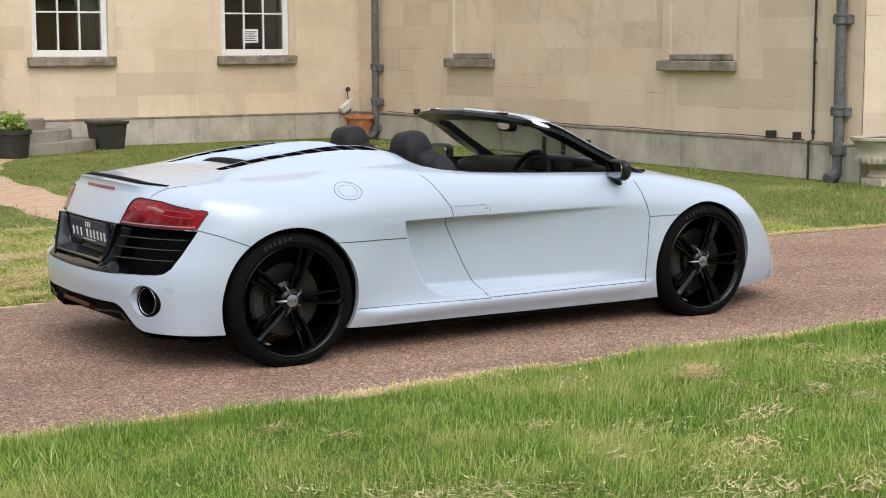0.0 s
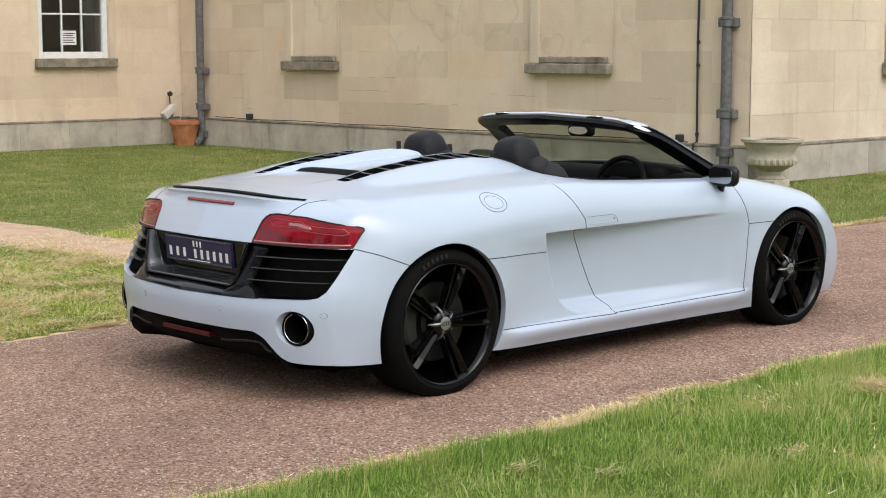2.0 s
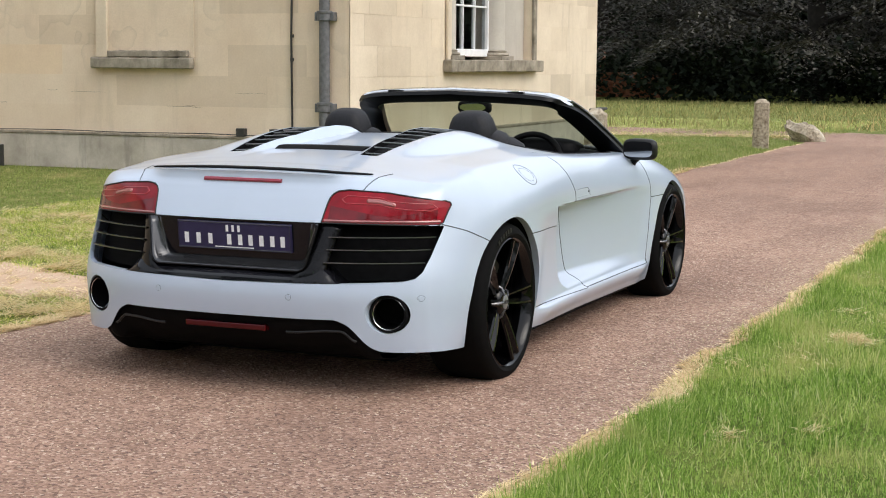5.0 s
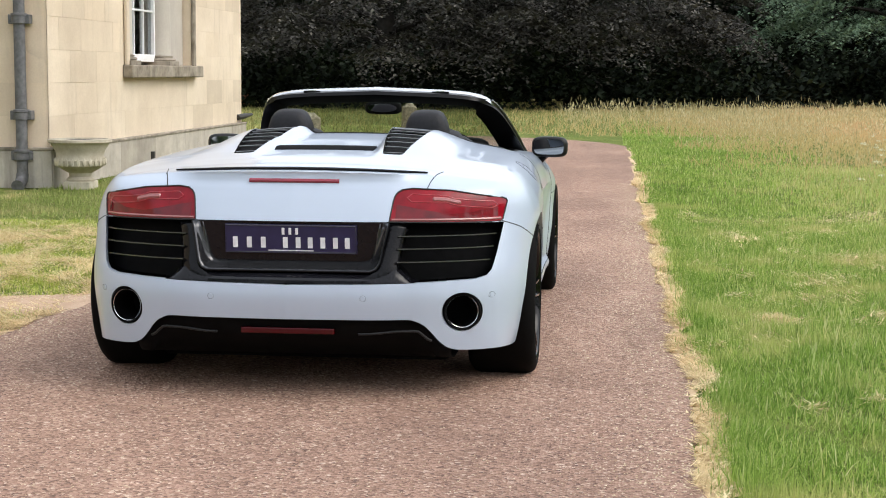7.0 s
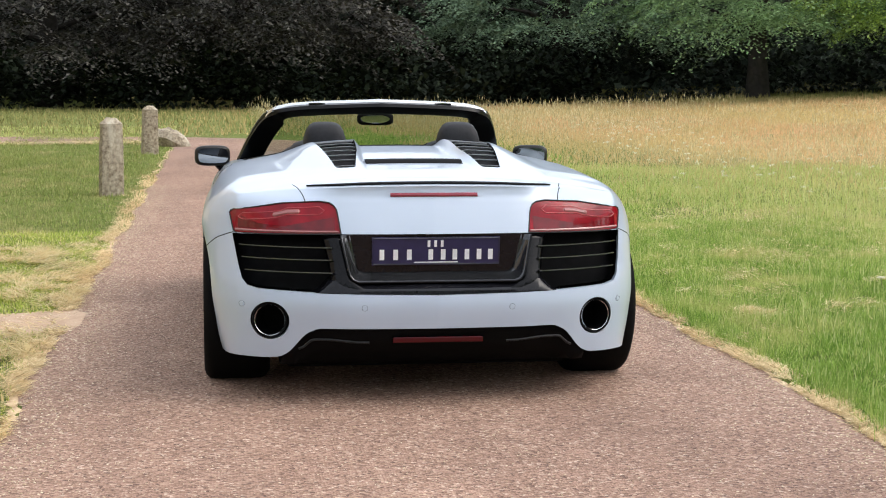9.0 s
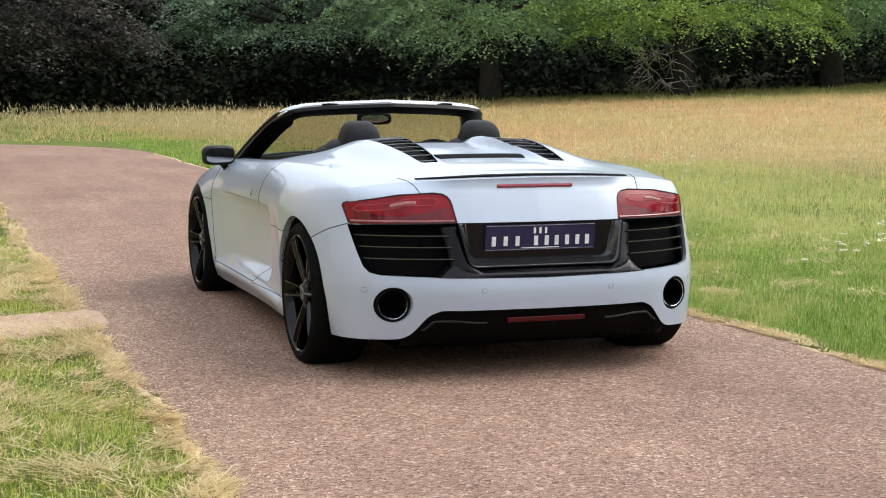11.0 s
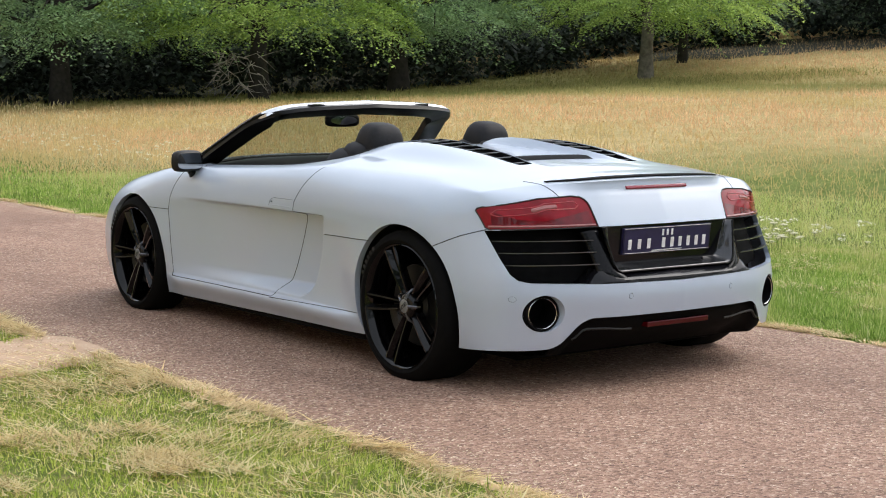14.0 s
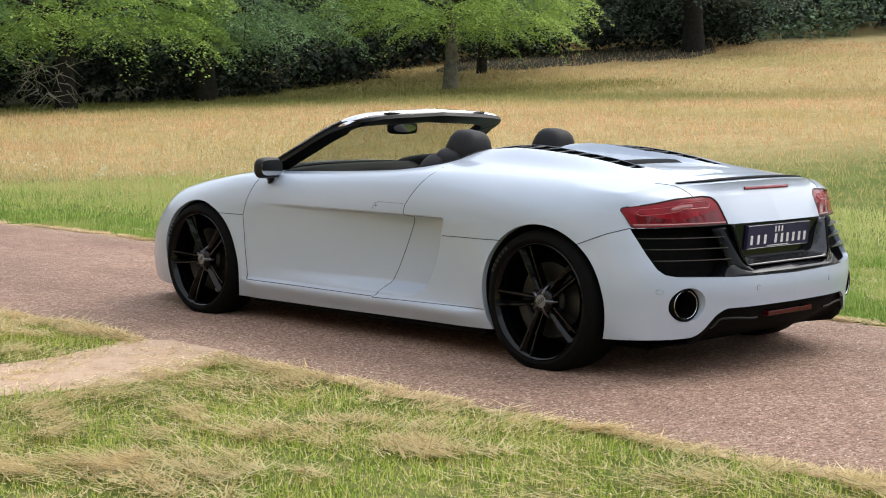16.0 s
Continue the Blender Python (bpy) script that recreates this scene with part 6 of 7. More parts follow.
# ---- deck louvres ----
for s in (1, -1):
    for v in vent_bm[s].verts:
        v.co.z -= 0.032
    walls = bmesh.ops.extrude_edge_only(vent_bm[s], edges=[e for e in vent_bm[s].edges if len(e.link_faces) == 1])
    for g in walls["geom"]:
        if isinstance(g, bmesh.types.BMVert):
            g.co.z += 0.0295
    part("louvre_tray", vent_bm[s], MATT_BLACK, car)
    for k in range(8):
        x = -0.045 + k * 0.104
        y0, y1 = np.interp(x, (-0.11, 0.30, 0.74), (0.284, 0.243, 0.225)), np.interp(x, (-0.11, 0.30, 0.74), (0.362, 0.402, 0.430))
        bm = bmesh.new()
        prev = None
        for y in np.linspace(y0, y1, 7):
            a, b = on_deck(x, s * y, -0.005), on_deck(x + 0.012, s * y, -0.010)
            ring = [bm.verts.new(a), bm.verts.new(b), bm.verts.new(b + Vector((0.0, 0, -0.004))), bm.verts.new(a + Vector((0.0, 0, -0.003)))]
            if prev:
                for q in range(4):
                    bm.faces.new((prev[q], prev[(q + 1) % 4], ring[(q + 1) % 4], ring[q]))
            else:
                bm.faces.new(ring)
            prev = ring
        bm.faces.new(prev[::-1])
        bmesh.ops.recalc_face_normals(bm, faces=bm.faces[:])
        part("louvre", bm, LOUVRE_METAL, car, "thin grey louvre bar")
bm = bmesh.new()
prev = None
for y in np.linspace(-0.218, 0.218, 24):
    a, b, c = on_deck(0.045, y, 0.0), on_deck(0.085, y, 0.0), on_deck(0.145, y, 0.0)
    ring = [bm.verts.new(a + Vector((0, 0, -0.004))), bm.verts.new(a + Vector((0, 0, 0.001))), bm.verts.new(b + Vector((0, 0, 0.012))), bm.verts.new(c + Vector((0, 0, 0.010))), bm.verts.new(c + Vector((0.02, 0, -0.004)))]
    if prev:
        for q in range(5):
            bm.faces.new((prev[q], prev[(q + 1) % 5], ring[(q + 1) % 5], ring[q]))
    else:
        bm.faces.new(ring)
    prev = ring
bm.faces.new(prev[::-1])
bmesh.ops.recalc_face_normals(bm, faces=bm.faces[:])
part("air_slot", bm, MATT_BLACK, car, "black air slot across the deck")

# ---- cabin ----
bm = box_bm(0.87, 2.36, -0.725, 0.725, 0.24, 0.86)
bmesh.ops.delete(bm, geom=[f for f in bm.faces if f.calc_center_median().z > 0.85], context="FACES")
bmesh.ops.reverse_faces(bm, faces=bm.faces[:])
part("cabin_tub", bm, TRIM, car, smooth=False)
rim_pts = [on_deck(x * 1.0, y, 0.0) for x, y in dense(COCKPIT[:4] + COCKPIT[4:] + COCKPIT[:1], 8)]
part("cockpit_seal", tube_bm([(p.x + (0.012 if p.x < 1.2 else 0), p.y * 0.99, p.z - 0.006) for p in rim_pts], 0.011, 8), TRIM, car)


def cushion_bm(sx, sy, sz, r, puff=0.0):
    bm = box_bm(-sx / 2, sx / 2, -sy / 2, sy / 2, -sz / 2, sz / 2)
    bmesh.ops.subdivide_edges(bm, edges=bm.edges[:], cuts=5, use_grid_fill=True)
    for v in bm.verts:
        q = Vector((v.co.x / sx * 2, v.co.y / sy * 2, v.co.z / sz * 2))
        p = 4.0
        k = (abs(q.x) ** p + abs(q.y) ** p + abs(q.z) ** p) ** (1 / p)
        m = max(abs(q.x), abs(q.y), abs(q.z))
        v.co *= m / k if k else 1
        v.co *= 1 + puff * (1 - abs(q.y))
    return bm


for s, nm in ((1, "passenger"), (-1, "driver")):
    seat = new("seat")
    seat.parent = car
    tagged(seat, "dark leather bucket seat with built-in headrest")
    part("cushion", cushion_bm(0.52, 0.50, 0.18, 0.05), CLOTH, seat).matrix_basis = pose(1.52, s * 0.36, 0.42, 0, -8, 0)
    part("backrest", cushion_bm(0.19, 0.50, 0.58, 0.05), CLOTH, seat).matrix_basis = pose(1.16, s * 0.36, 0.70, 0, -14, 0)
    part("shoulder_pad", cushion_bm(0.17, 0.36, 0.22, 0.05), CLOTH, seat).matrix_basis = pose(1.07, s * 0.345, 0.90, 0, -12, 0)
    hr = cushion_bm(0.205, 0.225, 0.23, 0.05)
    for v in hr.verts:
        top = max(0, v.co.z / 0.115)
        v.co.y *= 1 - 0.20 * top
        v.co.x *= 1 - 0.25 * top
    part("headrest", hr, CLOTH, seat).matrix_basis = pose(1.03, s * 0.342, 0.99, 0, -10, 0)
bm = cushion_bm(0.56, 1.44, 0.26, 0.05)
part("dashboard", bm, TRIM, car).matrix_basis = pose(2.16, 0, 0.755, 0, 6, 0)
part("instrument_hood", cushion_bm(0.30, 0.44, 0.13, 0.05), TRIM, car).matrix_basis = pose(2.02, -0.36, 0.865, 0, 8, 0)
part("centre_console", box_bm(1.2, 2.1, -0.11, 0.11, 0.30, 0.60, 0.04), TRIM, car)
steering = new("steering_wheel")
steering.parent = car
steering.matrix_basis = pose(1.80, -0.36, 0.795, 0, -66, 0)
part("wheel_rim", tube_bm([(0.178 * math.cos(a), 0.178 * math.sin(a), 0) for a in np.linspace(0, 2 * math.pi, 49)], 0.016, 10, cap=False), TRIM, steering)
part("boss", cushion_bm(0.13, 0.16, 0.06, 0.02), TRIM, steering)
for a in (90, 270, 180):
    part("wheel_spoke", box_bm(0.03, 0.17, -0.018, 0.018, -0.01, 0.006, 0.004), SLAT_METAL, steering, smooth=False).matrix_basis = Matrix.Rotation(radians(a), 4, "Z")
for s in (1, -1):
    part("door_lining", cushion_bm(1.2, 0.07, 0.42, 0.02), TRIM, car).matrix_basis = pose(1.55, s * 0.70, 0.66)

# ---- windscreen ----
def screen_edge(q):
    """The frame's outline, q from -1 (one base) over the header (0) to 1 (the other base)."""
    a = abs(q)
    x = float(lane((0, 1.655), (0.35, 1.70), (0.5, 1.76), (0.56, 1.82), (0.75, 2.015), (1, 2.30))(a))
    y = float(lane((0, 0.0), (0.35, 0.47), (0.46, 0.575), (0.56, 0.625), (0.75, 0.69), (1, 0.755))(a))
    z = float(lane((0, 1.184), (0.35, 1.162), (0.47, 1.134), (0.56, 1.094), (0.75, 0.985), (1, 0.832))(a))
    return Vector((x, math.copysign(y, q), z))


screen = new("windscreen")
screen.parent = car
qs = np.linspace(-1, 1, 97)
bm = bmesh.new()
prev = None
for q in qs:
    p = screen_edge(q)
    way = (screen_edge(min(1, q + 0.02)) - screen_edge(max(-1, q - 0.02))).normalized()
    mid = Vector((2.0, 0, 0.95))
    inn = (mid - p)
    inn = (inn - way * inn.dot(way)).normalized()
    nor = way.cross(inn)
    nor = nor if nor.z > 0 else -nor
    a = 1 - step(0.38, 0.56, abs(q))
    wi, th = 0.105 - 0.045 * a, 0.022
    back = Vector((-0.10, 0, -0.018)) * a
    ring = [bm.verts.new(p + o) for o in (nor * th - inn * 0.006, nor * th * 0.9 + inn * wi, inn * wi - nor * th, -nor * th * 1.1 + back * 0.6 - inn * 0.02, back - inn * 0.012 + nor * 0.0, back * 0.9 - inn * 0.02 + nor * 0.014)]
    if prev:
        for k in range(6):
            bm.faces.new((prev[k], prev[(k + 1) % 6], ring[(k + 1) % 6], ring[k]))
    else:
        bm.faces.new(ring)
    prev = ring
bm.faces.new(prev[::-1])
bmesh.ops.recalc_face_normals(bm, faces=bm.faces[:])
part("screen_frame", bm, FRAME_BLACK, screen, "black windscreen frame")
bm = bmesh.new()
prev = None
for q in np.linspace(-0.585, 0.585, 71):
    p = screen_edge(q)
    e = 1 - 0.9 * step(0.52, 0.585, abs(q))
    wide = (0.052 + 0.022 * step(0.34, 0.46, abs(q))) * e
    ring = [bm.verts.new(p + Vector(o)) for o in ((-wide, 0, 0.010), (-wide * 0.85, 0, 0.022), (-wide * 0.35, 0, 0.0275), (0.0, 0, 0.0245))]
    if prev:
        for k in range(3):
            bm.faces.new((prev[k], prev[k + 1], ring[k + 1], ring[k]))
    prev = ring
bmesh.ops.recalc_face_normals(bm, faces=bm.faces[:])
part("header_trim", bm, CHROME, screen, "bright reflective header trim")
for s in (1, -1):
    part("pillar_trim", tube_bm([screen_edge(s * q) + Vector((-0.006, s * 0.012, 0.020)) for q in np.linspace(0.50, 0.97, 24)], 0.0045, 6), EDGE_METAL, screen, "thin bright trim along the pillar")
    part("roof_latch", box_bm(-0.03, 0.018, -0.045, 0.045, 0.0, 0.012, 0.003), FRAME_BLACK, screen, smooth=False).matrix_basis = pose(1.640, s * 0.345, 1.1775)
    part("latch_plate", box_bm(-0.014, 0.008, -0.022, 0.022, 0.0, 0.005, 0.001), CHROME, screen, smooth=False).matrix_basis = pose(1.626, s * 0.345, 1.1880)
bm = bmesh.new()
gridv = []
for a in np.linspace(0, 1, 11):
    row = []
    for t in np.linspace(-1, 1, 25):
        top = screen_edge(t * 0.47)
        low = Vector((2.42 - 0.13 * t * t, 0.70 * t, 0.865 - 0.03 * t * t))
        p = top.lerp(low, a)
        p.z += 0.03 * math.sin(math.pi * a)
        row.append(bm.verts.new(p))
    gridv.append(row)
for r0, r1 in zip(gridv, gridv[1:]):
    for k in range(24):
        bm.faces.new((r0[k], r0[k + 1], r1[k + 1], r1[k]))
bmesh.ops.recalc_face_normals(bm, faces=bm.faces[:])
glass = part("screen_glass", bm, SCREEN_GLASS, screen, "clear windscreen glass")
glass.visible_shadow = False
part("cowl", tube_bm([(2.45 - 0.15 * (y / 0.72) ** 2, y, 0.862 - 0.03 * (y / 0.72) ** 2) for y in np.linspace(-0.74, 0.74, 30)], 0.03, 10), SATIN_BLACK, screen)
inside_mirror = new("rear_view_mirror")
inside_mirror.parent = car
inside_mirror.matrix_basis = pose(1.905, -0.0, 1.095, 0, 0, -8)
part("mirror_shell", cushion_bm(0.05, 0.205, 0.072, 0.02), TRIM, inside_mirror)
mg = lathe_bm([(0.0, 0.0), (1.0, 0.0), (1.0, 0.001), (0, 0.001)], 32, "X")
for v in mg.verts:
    v.co = Vector((-0.026 + v.co.x, v.co.y * 0.082, v.co.z * 0.024))
part("mirror_glass", mg, MIRROR_MID, inside_mirror, "mirror glass")
part("mirror_stem", tube_bm([(0.0, 0, 0.02), (-0.03, 0, 0.06), (-0.10, 0, 0.085)], 0.010, 8), TRIM, inside_mirror)

# ---- door mirrors ----
for s in (1, -1):
    dm = new("door_mirror")
    dm.parent = car
    dm.matrix_basis = pose(2.03, s * 0.915, 0.884, 0, 0, s * 14)
    hb = cushion_bm(0.080, 0.20, 0.115, 0.05)
    for v in hb.verts:
        k = max(0, v.co.x / 0.040)
        v.co.y *= 1 - 0.32 * k
        v.co.z *= 1 - 0.35 * k
        v.co.y += s * 0.10 * v.co.x
    part("housing", hb, SATIN_BLACK, dm, "gloss black mirror housing")
    gb = bmesh.new()
    ring = [(0.083 * math.copysign(abs(math.cos(a)) ** 0.5, math.cos(a)), 0.042 * math.copysign(abs(math.sin(a)) ** 0.5, math.sin(a))) for a in np.linspace(0, 2 * math.pi, 40, endpoint=False)]
    front_ring = [gb.verts.new((-0.0425, y, z)) for y, z in ring]
    back_ring = [gb.verts.new((-0.0345, y, z)) for y, z in ring]
    gb.faces.new(front_ring)
    for k in range(40):
        gb.faces.new((front_ring[k], back_ring[k], back_ring[(k + 1) % 40], front_ring[(k + 1) % 40]))
    bmesh.ops.recalc_face_normals(gb, faces=gb.faces[:])
    if max(gb.faces, key=lambda f: len(f.verts)).normal.x > 0:
        bmesh.ops.reverse_faces(gb, faces=gb.faces[:])
    part("mirror_glass", gb, MIRROR_TINT, dm, "dark mirror glass", smooth=False).matrix_basis = pose(-0.002, 0, 0, 0, 1.5, -s * 5)
    part("stalk", tube_bm([(0.0, -s * 0.03, -0.04), (0.01, -s * 0.055, -0.07), (0.03, -s * 0.085, -0.095)], [0.026, 0.020, 0.026], 12), GLOSS_BLACK, dm)
# headlamp slivers at the nose
for hb, s in zip(nose_bm, (1, -1)):
    for v in hb.verts:
        v.co.y += s * 0.002
        v.co.x += 0.002
    part("headlamp", hb, GLOSS_BLACK, car, "dark headlamp")


# ---- lawns and meadow ----
def blades(name, x, y, height, width, material, label, lean=0.5, seed=1, base=None, lying=False, slim=False, head=False):
    """Grass: one bent blade at each (x, y); slim: a single three-cornered blade; head: a stalk with a seed head."""
    rng = np.random.default_rng(seed)
    n = len(x)
    z = terrain(x, y) - 0.008 if base is None else base
    a, tilt = rng.uniform(0, 2 * np.pi, n), np.abs(rng.normal(0, lean, n))
    if lying:
        tilt = rng.uniform(1.22, 1.57, n)
    tuft = np.sin(x * 5.3 + 2.1 * np.sin(y * 4.1)) * np.sin(y * 6.1 + 1.7 * np.sin(x * 3.7))
    h = height * rng.uniform(0.5, 1.25, n) * (1 + 0.45 * tuft * (not lying))
    w = width * rng.uniform(0.7, 1.3, n)
    ta = 2.5 * np.sin(x * 1.3 + np.sin(y * 1.9)) + 2.5 * np.sin(y * 1.7 + 3) + rng.normal(0, 1.1 if lying else 2.0, n)
    top = np.stack([np.cos(ta) * np.sin(tilt) * h, np.sin(ta) * np.sin(tilt) * h, np.cos(np.minimum(tilt, 1.56)) * h], 1)
    side = np.stack([np.cos(a) * w, np.sin(a) * w, np.zeros(n)], 1)
    p = np.stack([x, y, z], 1)
    if slim:
        v = np.stack([p - side * 0.5, p + side * 0.5, p + top], 1).reshape(-1, 3)
        f = np.arange(n)[:, None] * 3 + np.array([[0, 1, 2]])
    elif head:
        low, mid = p + top * 0.72, p + top * 0.86
        v = np.stack([p - side * 0.12, p + side * 0.12, low, mid + side * 0.5, p + top, mid - side * 0.5], 1).reshape(-1, 3)
        k = np.arange(n)[:, None] * 6
        f = np.concatenate([k + [0, 1, 2], k + [2, 3, 4], k + [2, 4, 5]], 0)
    else:
        mid = p + top * 0.55 + np.stack([np.zeros(n), np.zeros(n), h * 0.10], 1)
        v = np.stack([p - side * 0.5, p + side * 0.5, mid + side * 0.38, p + top, mid - side * 0.38], 1).reshape(-1, 3)
        k = np.arange(n)[:, None] * 5
        f = np.concatenate([k + [0, 1, 2], k + [0, 2, 4], k + [4, 2, 3]], 0)
    ob = new(name, quick_mesh(name, v, f, material))
    return tagged(ob, label, "grass", kind="stuff")


def scatter(n, x0, x1, y0, y1, seed, bare=0.35, size=1.2, edge=0.0):
    """Places over a rectangle, thinned in patches and kept off the drive and path."""
    rng = np.random.default_rng(seed)
    x, y = rng.uniform(x0, x1, n), rng.uniform(y0, y1, n)
    patch = 0.5 + 0.25 * np.sin(x * 3.1 / size + 1.7 * np.sin(y * 2.3 / size)) + 0.25 * np.sin(y * 3.7 / size + 1.3 * np.sin(x * 1.9 / size + seed))
    ok = rng.uniform(0, 1, n) > bare * (1 - patch)
    ok &= (y < road_edge(x, -1) - edge + rng.normal(0, 0.03, n)) | (y > road_edge(x, 1) + edge + rng.normal(0, 0.03, n)) | (x > BEND_X)
    ok &= ~on_bend(x, y)
    yy = np.clip(y, 1.6, 15.6)
    ok &= ~((y > 1.5) & (y < 15.6) & (np.abs(x - PATH_X(yy)) < PATH_W(yy) * rng.uniform(0.45, 1.1, n)))
    ok &= ~((x > WX - 0.1) & (y > CY - 0.1)) & ~(y > WY - 0.1)
    return x[ok], y[ok]


def thinned(x, y, share, seed):
    keep = np.random.default_rng(seed).uniform(0, 1, len(x)) < share
    return x[keep], y[keep]


LONG_FROM = lane((-6, -4.7), (2, -4.0), (5.5, -2.6), (9, -2.35), (15, -2.25))
# the meadow side: a mown strip by the drive, then longer wispy grass
x, y = scatter(210000, -4.5, 9.0, -4.8, -1.50, 11, 0.25, 0.5, edge=0.06)
x, y = thinned(x, y, np.clip(1.1 - (LONG_FROM(x) - y) / 1.5, 0.25, 1), 3)
blades("lawn_grass", x, y, 0.040, 0.0064, GRASS, "thick green lawn grass beside the drive", 1.15, 1, slim=True)
x, y = scatter(330000, -3.4, 7.0, -5.3, -1.50, 18, 0.5, 0.35, edge=0.065)
blades("lawn_grass", x, y, 0.056, 0.0058, GRASS, "dense tufted lawn grass beside the drive", 1.0, 8, slim=True)
x, y = scatter(46000, -3.4, 7.0, -5.3, -1.62, 19, 1.0, 0.5)
blades("long_blades", x, y, 0.080, 0.0046, GRASS_PALE, "longer bent blades and dry stalks in the lawn", 0.9, 9)
x, y = scatter(200000, -6.0, 15.0, -9.5, -1.95, 12, 0.55, 1.6)
x, y = thinned(x, y, np.clip(0.05 + (LONG_FROM(x) - y) / 1.6, 0, 1) * np.clip(1.25 - (-y - 4) / 9, 0.4, 1), 5)
blades("rough_grass", x, y, np.clip(0.05 + 0.035 * (LONG_FROM(x) - y), 0.05, 0.12), 0.0078, GRASS_PALE, "longer yellow-green grass between lawn and meadow", 1.2, 2, slim=True)
# tufts that overhang the drive's edge
_e = np.random.default_rng(44)
x = _e.uniform(-4.5, 10, 30000)
y = road_edge(x, -1) - 0.11 - np.abs(_e.normal(0, 0.09, len(x)))
blades("edge_grass", x, y, 0.070, 0.0056, GRASS, "longer green tufts along the lawn's edge", 0.9, 45, slim=True)
# the house side: short lawn with fresh tufts and dead grass
x, y = scatter(270000, -4.5, 6.5, 1.64, 5.8, 13, 0.35, 0.5, edge=0.05)
blades("lawn_grass", x, y, 0.034, 0.0064, GRASS_DRY, "short parched lawn grass on the house side", 1.25, 3, slim=True)
x, y = scatter(120000, -4.5, 6.5, 1.75, 5.8, 17, 1.0, 0.6)
blades("fresh_grass", x, y, 0.044, 0.0060, GRASS_FRESH, "fresh green tufts in the parched lawn", 1.0, 7, slim=True)
x, y = scatter(130000, -4.0, 10.2, 5.8, 16.3, 14, 0.4)
blades("lawn_grass", x, y, 0.040, 0.012, GRASS_DEEP, "short green lawn grass by the house", 1.3, 4, slim=True)
x, y = scatter(60000, 6.5, 27.0, 1.66, 4.9, 15, 0.4)
blades("lawn_grass", x, y, 0.055, 0.013, GRASS_DEEP, "mown green lawn grass along the far drive", 0.7, 5, slim=True)
x, y = scatter(90000, 8.5, 38.0, -4.6, -1.52, 16, 0.3, edge=0.06)
keep = (y > -2.7 - np.random.default_rng(4).exponential(1.2, len(y)) + 0.02 * (x - 8)) & (x < 27 + np.random.default_rng(6).exponential(3.0, len(x)))
x, y = x[keep], y[keep]
blades("lawn_grass", x, y, 0.070, 0.012, GRASS, "green verge grass along the far drive", 0.6, 6, slim=True)
# meadow, thinner and coarser with distance
_m = np.random.default_rng(21)
u = _m.uniform(0, 1, 335000) ** 1.6
mx = -12 + _m.uniform(0, 1, len(u)) * 85
my = -2.4 - u * 67
keep = (mx > -2 - 0.35 * (-4.0 - my)) & (_m.uniform(0, 1, len(u)) < np.clip(0.15 + (-my - 3.0) / 6.0 + (mx - 10) / 12, 0, 1) * np.clip((-my - 2.5 - 0.5 * np.sin(mx * 1.1)) / 2.2, 0, 1))
mx, my, u = mx[keep], my[keep], u[keep]
far = np.hypot(mx + 6, my)
blades("meadow_grass", mx, my, np.clip(0.07 + 0.003 * far, 0.08, 0.16), np.clip(0.0009 * far, 0.008, 0.05), MEADOW, "long dry straw-coloured meadow grass", 1.25, 22, slim=True)
mx, my = _m.uniform(26, 62, 60000), _m.uniform(-14, 26, 60000)
keep = ~on_bend(mx, my)
ragged = 0.5 + np.random.default_rng(77).normal(0, 2.2, len(my))
by_wall = keep & (my > ragged) & (mx < 47.5)
keep &= my <= ragged
blades("meadow_grass", mx[keep], my[keep], 0.17, 0.028, MEADOW, "long dry grass at the edge of the wood", 1.2, 23, slim=True)
blades("rough_grass", mx[by_wall], my[by_wall], 0.15, 0.026, GRASS_DULL, "long dull green grass below the brick wall", 0.9, 27, slim=True)
mx, my = _m.uniform(22.4, 31.4, 40000), _m.uniform(1.9, 14, 40000)
keep = ~on_bend(mx, my)
blades("lawn_grass", mx[keep], my[keep], 0.05, 0.02, GRASS_PALE, "pale mown grass beyond the bend of the drive", 0.9, 24, slim=True)
# a band of darker grass below the trees that stand out in the meadow
u = _m.uniform(0, 1, 16000)
mx, my = 44.5 - 8.5 * u + _m.normal(0, 1.3, len(u)), -32 - 14 * u + _m.normal(0, 1.0, len(u))
blades("rough_grass", mx, my, 0.16, 0.035, GRASS_DULL, "darker green grass below the meadow trees", 1.0, 28, slim=True)
# pale seed heads standing above the long grass, thicker in drifts and at the far edge
u = _m.uniform(0, 1, 34000) ** 1.5
mx, my = 9 + _m.uniform(0, 1, len(u)) * 37, -2.3 - u * 10
far = np.hypot(mx + 6, my)
drift = 0.5 + 0.5 * np.sin(mx * 0.55 + 1.8 * np.sin(my * 0.5)) * np.sin(my * 0.8 + 1.4 * np.sin(mx * 0.4))
keep = (_m.uniform(0, 1, len(u)) < np.clip((LONG_FROM(mx) - my) / 3, 0, 1) * np.clip(2.2 * drift - 0.8, 0.06, 1)) & (mx > -2 - 0.35 * (-4.0 - my))
mx, my, far = mx[keep], my[keep], far[keep]
blades("seed_heads", mx, my, np.clip(0.12 + 0.02 * (-my - 2.0) + 0.003 * far, 0.12, 0.30), np.clip(0.0006 * far, 0.007, 0.018), SEED_HEAD, "pale seed heads above the long meadow grass", 0.45, 25, head=True)
mx, my = _m.uniform(24, 48, 7000), _m.uniform(-15, 0, 7000)
keep = (mx > 30 + 4 * np.sin(my * 0.3)) & (mx < 44)
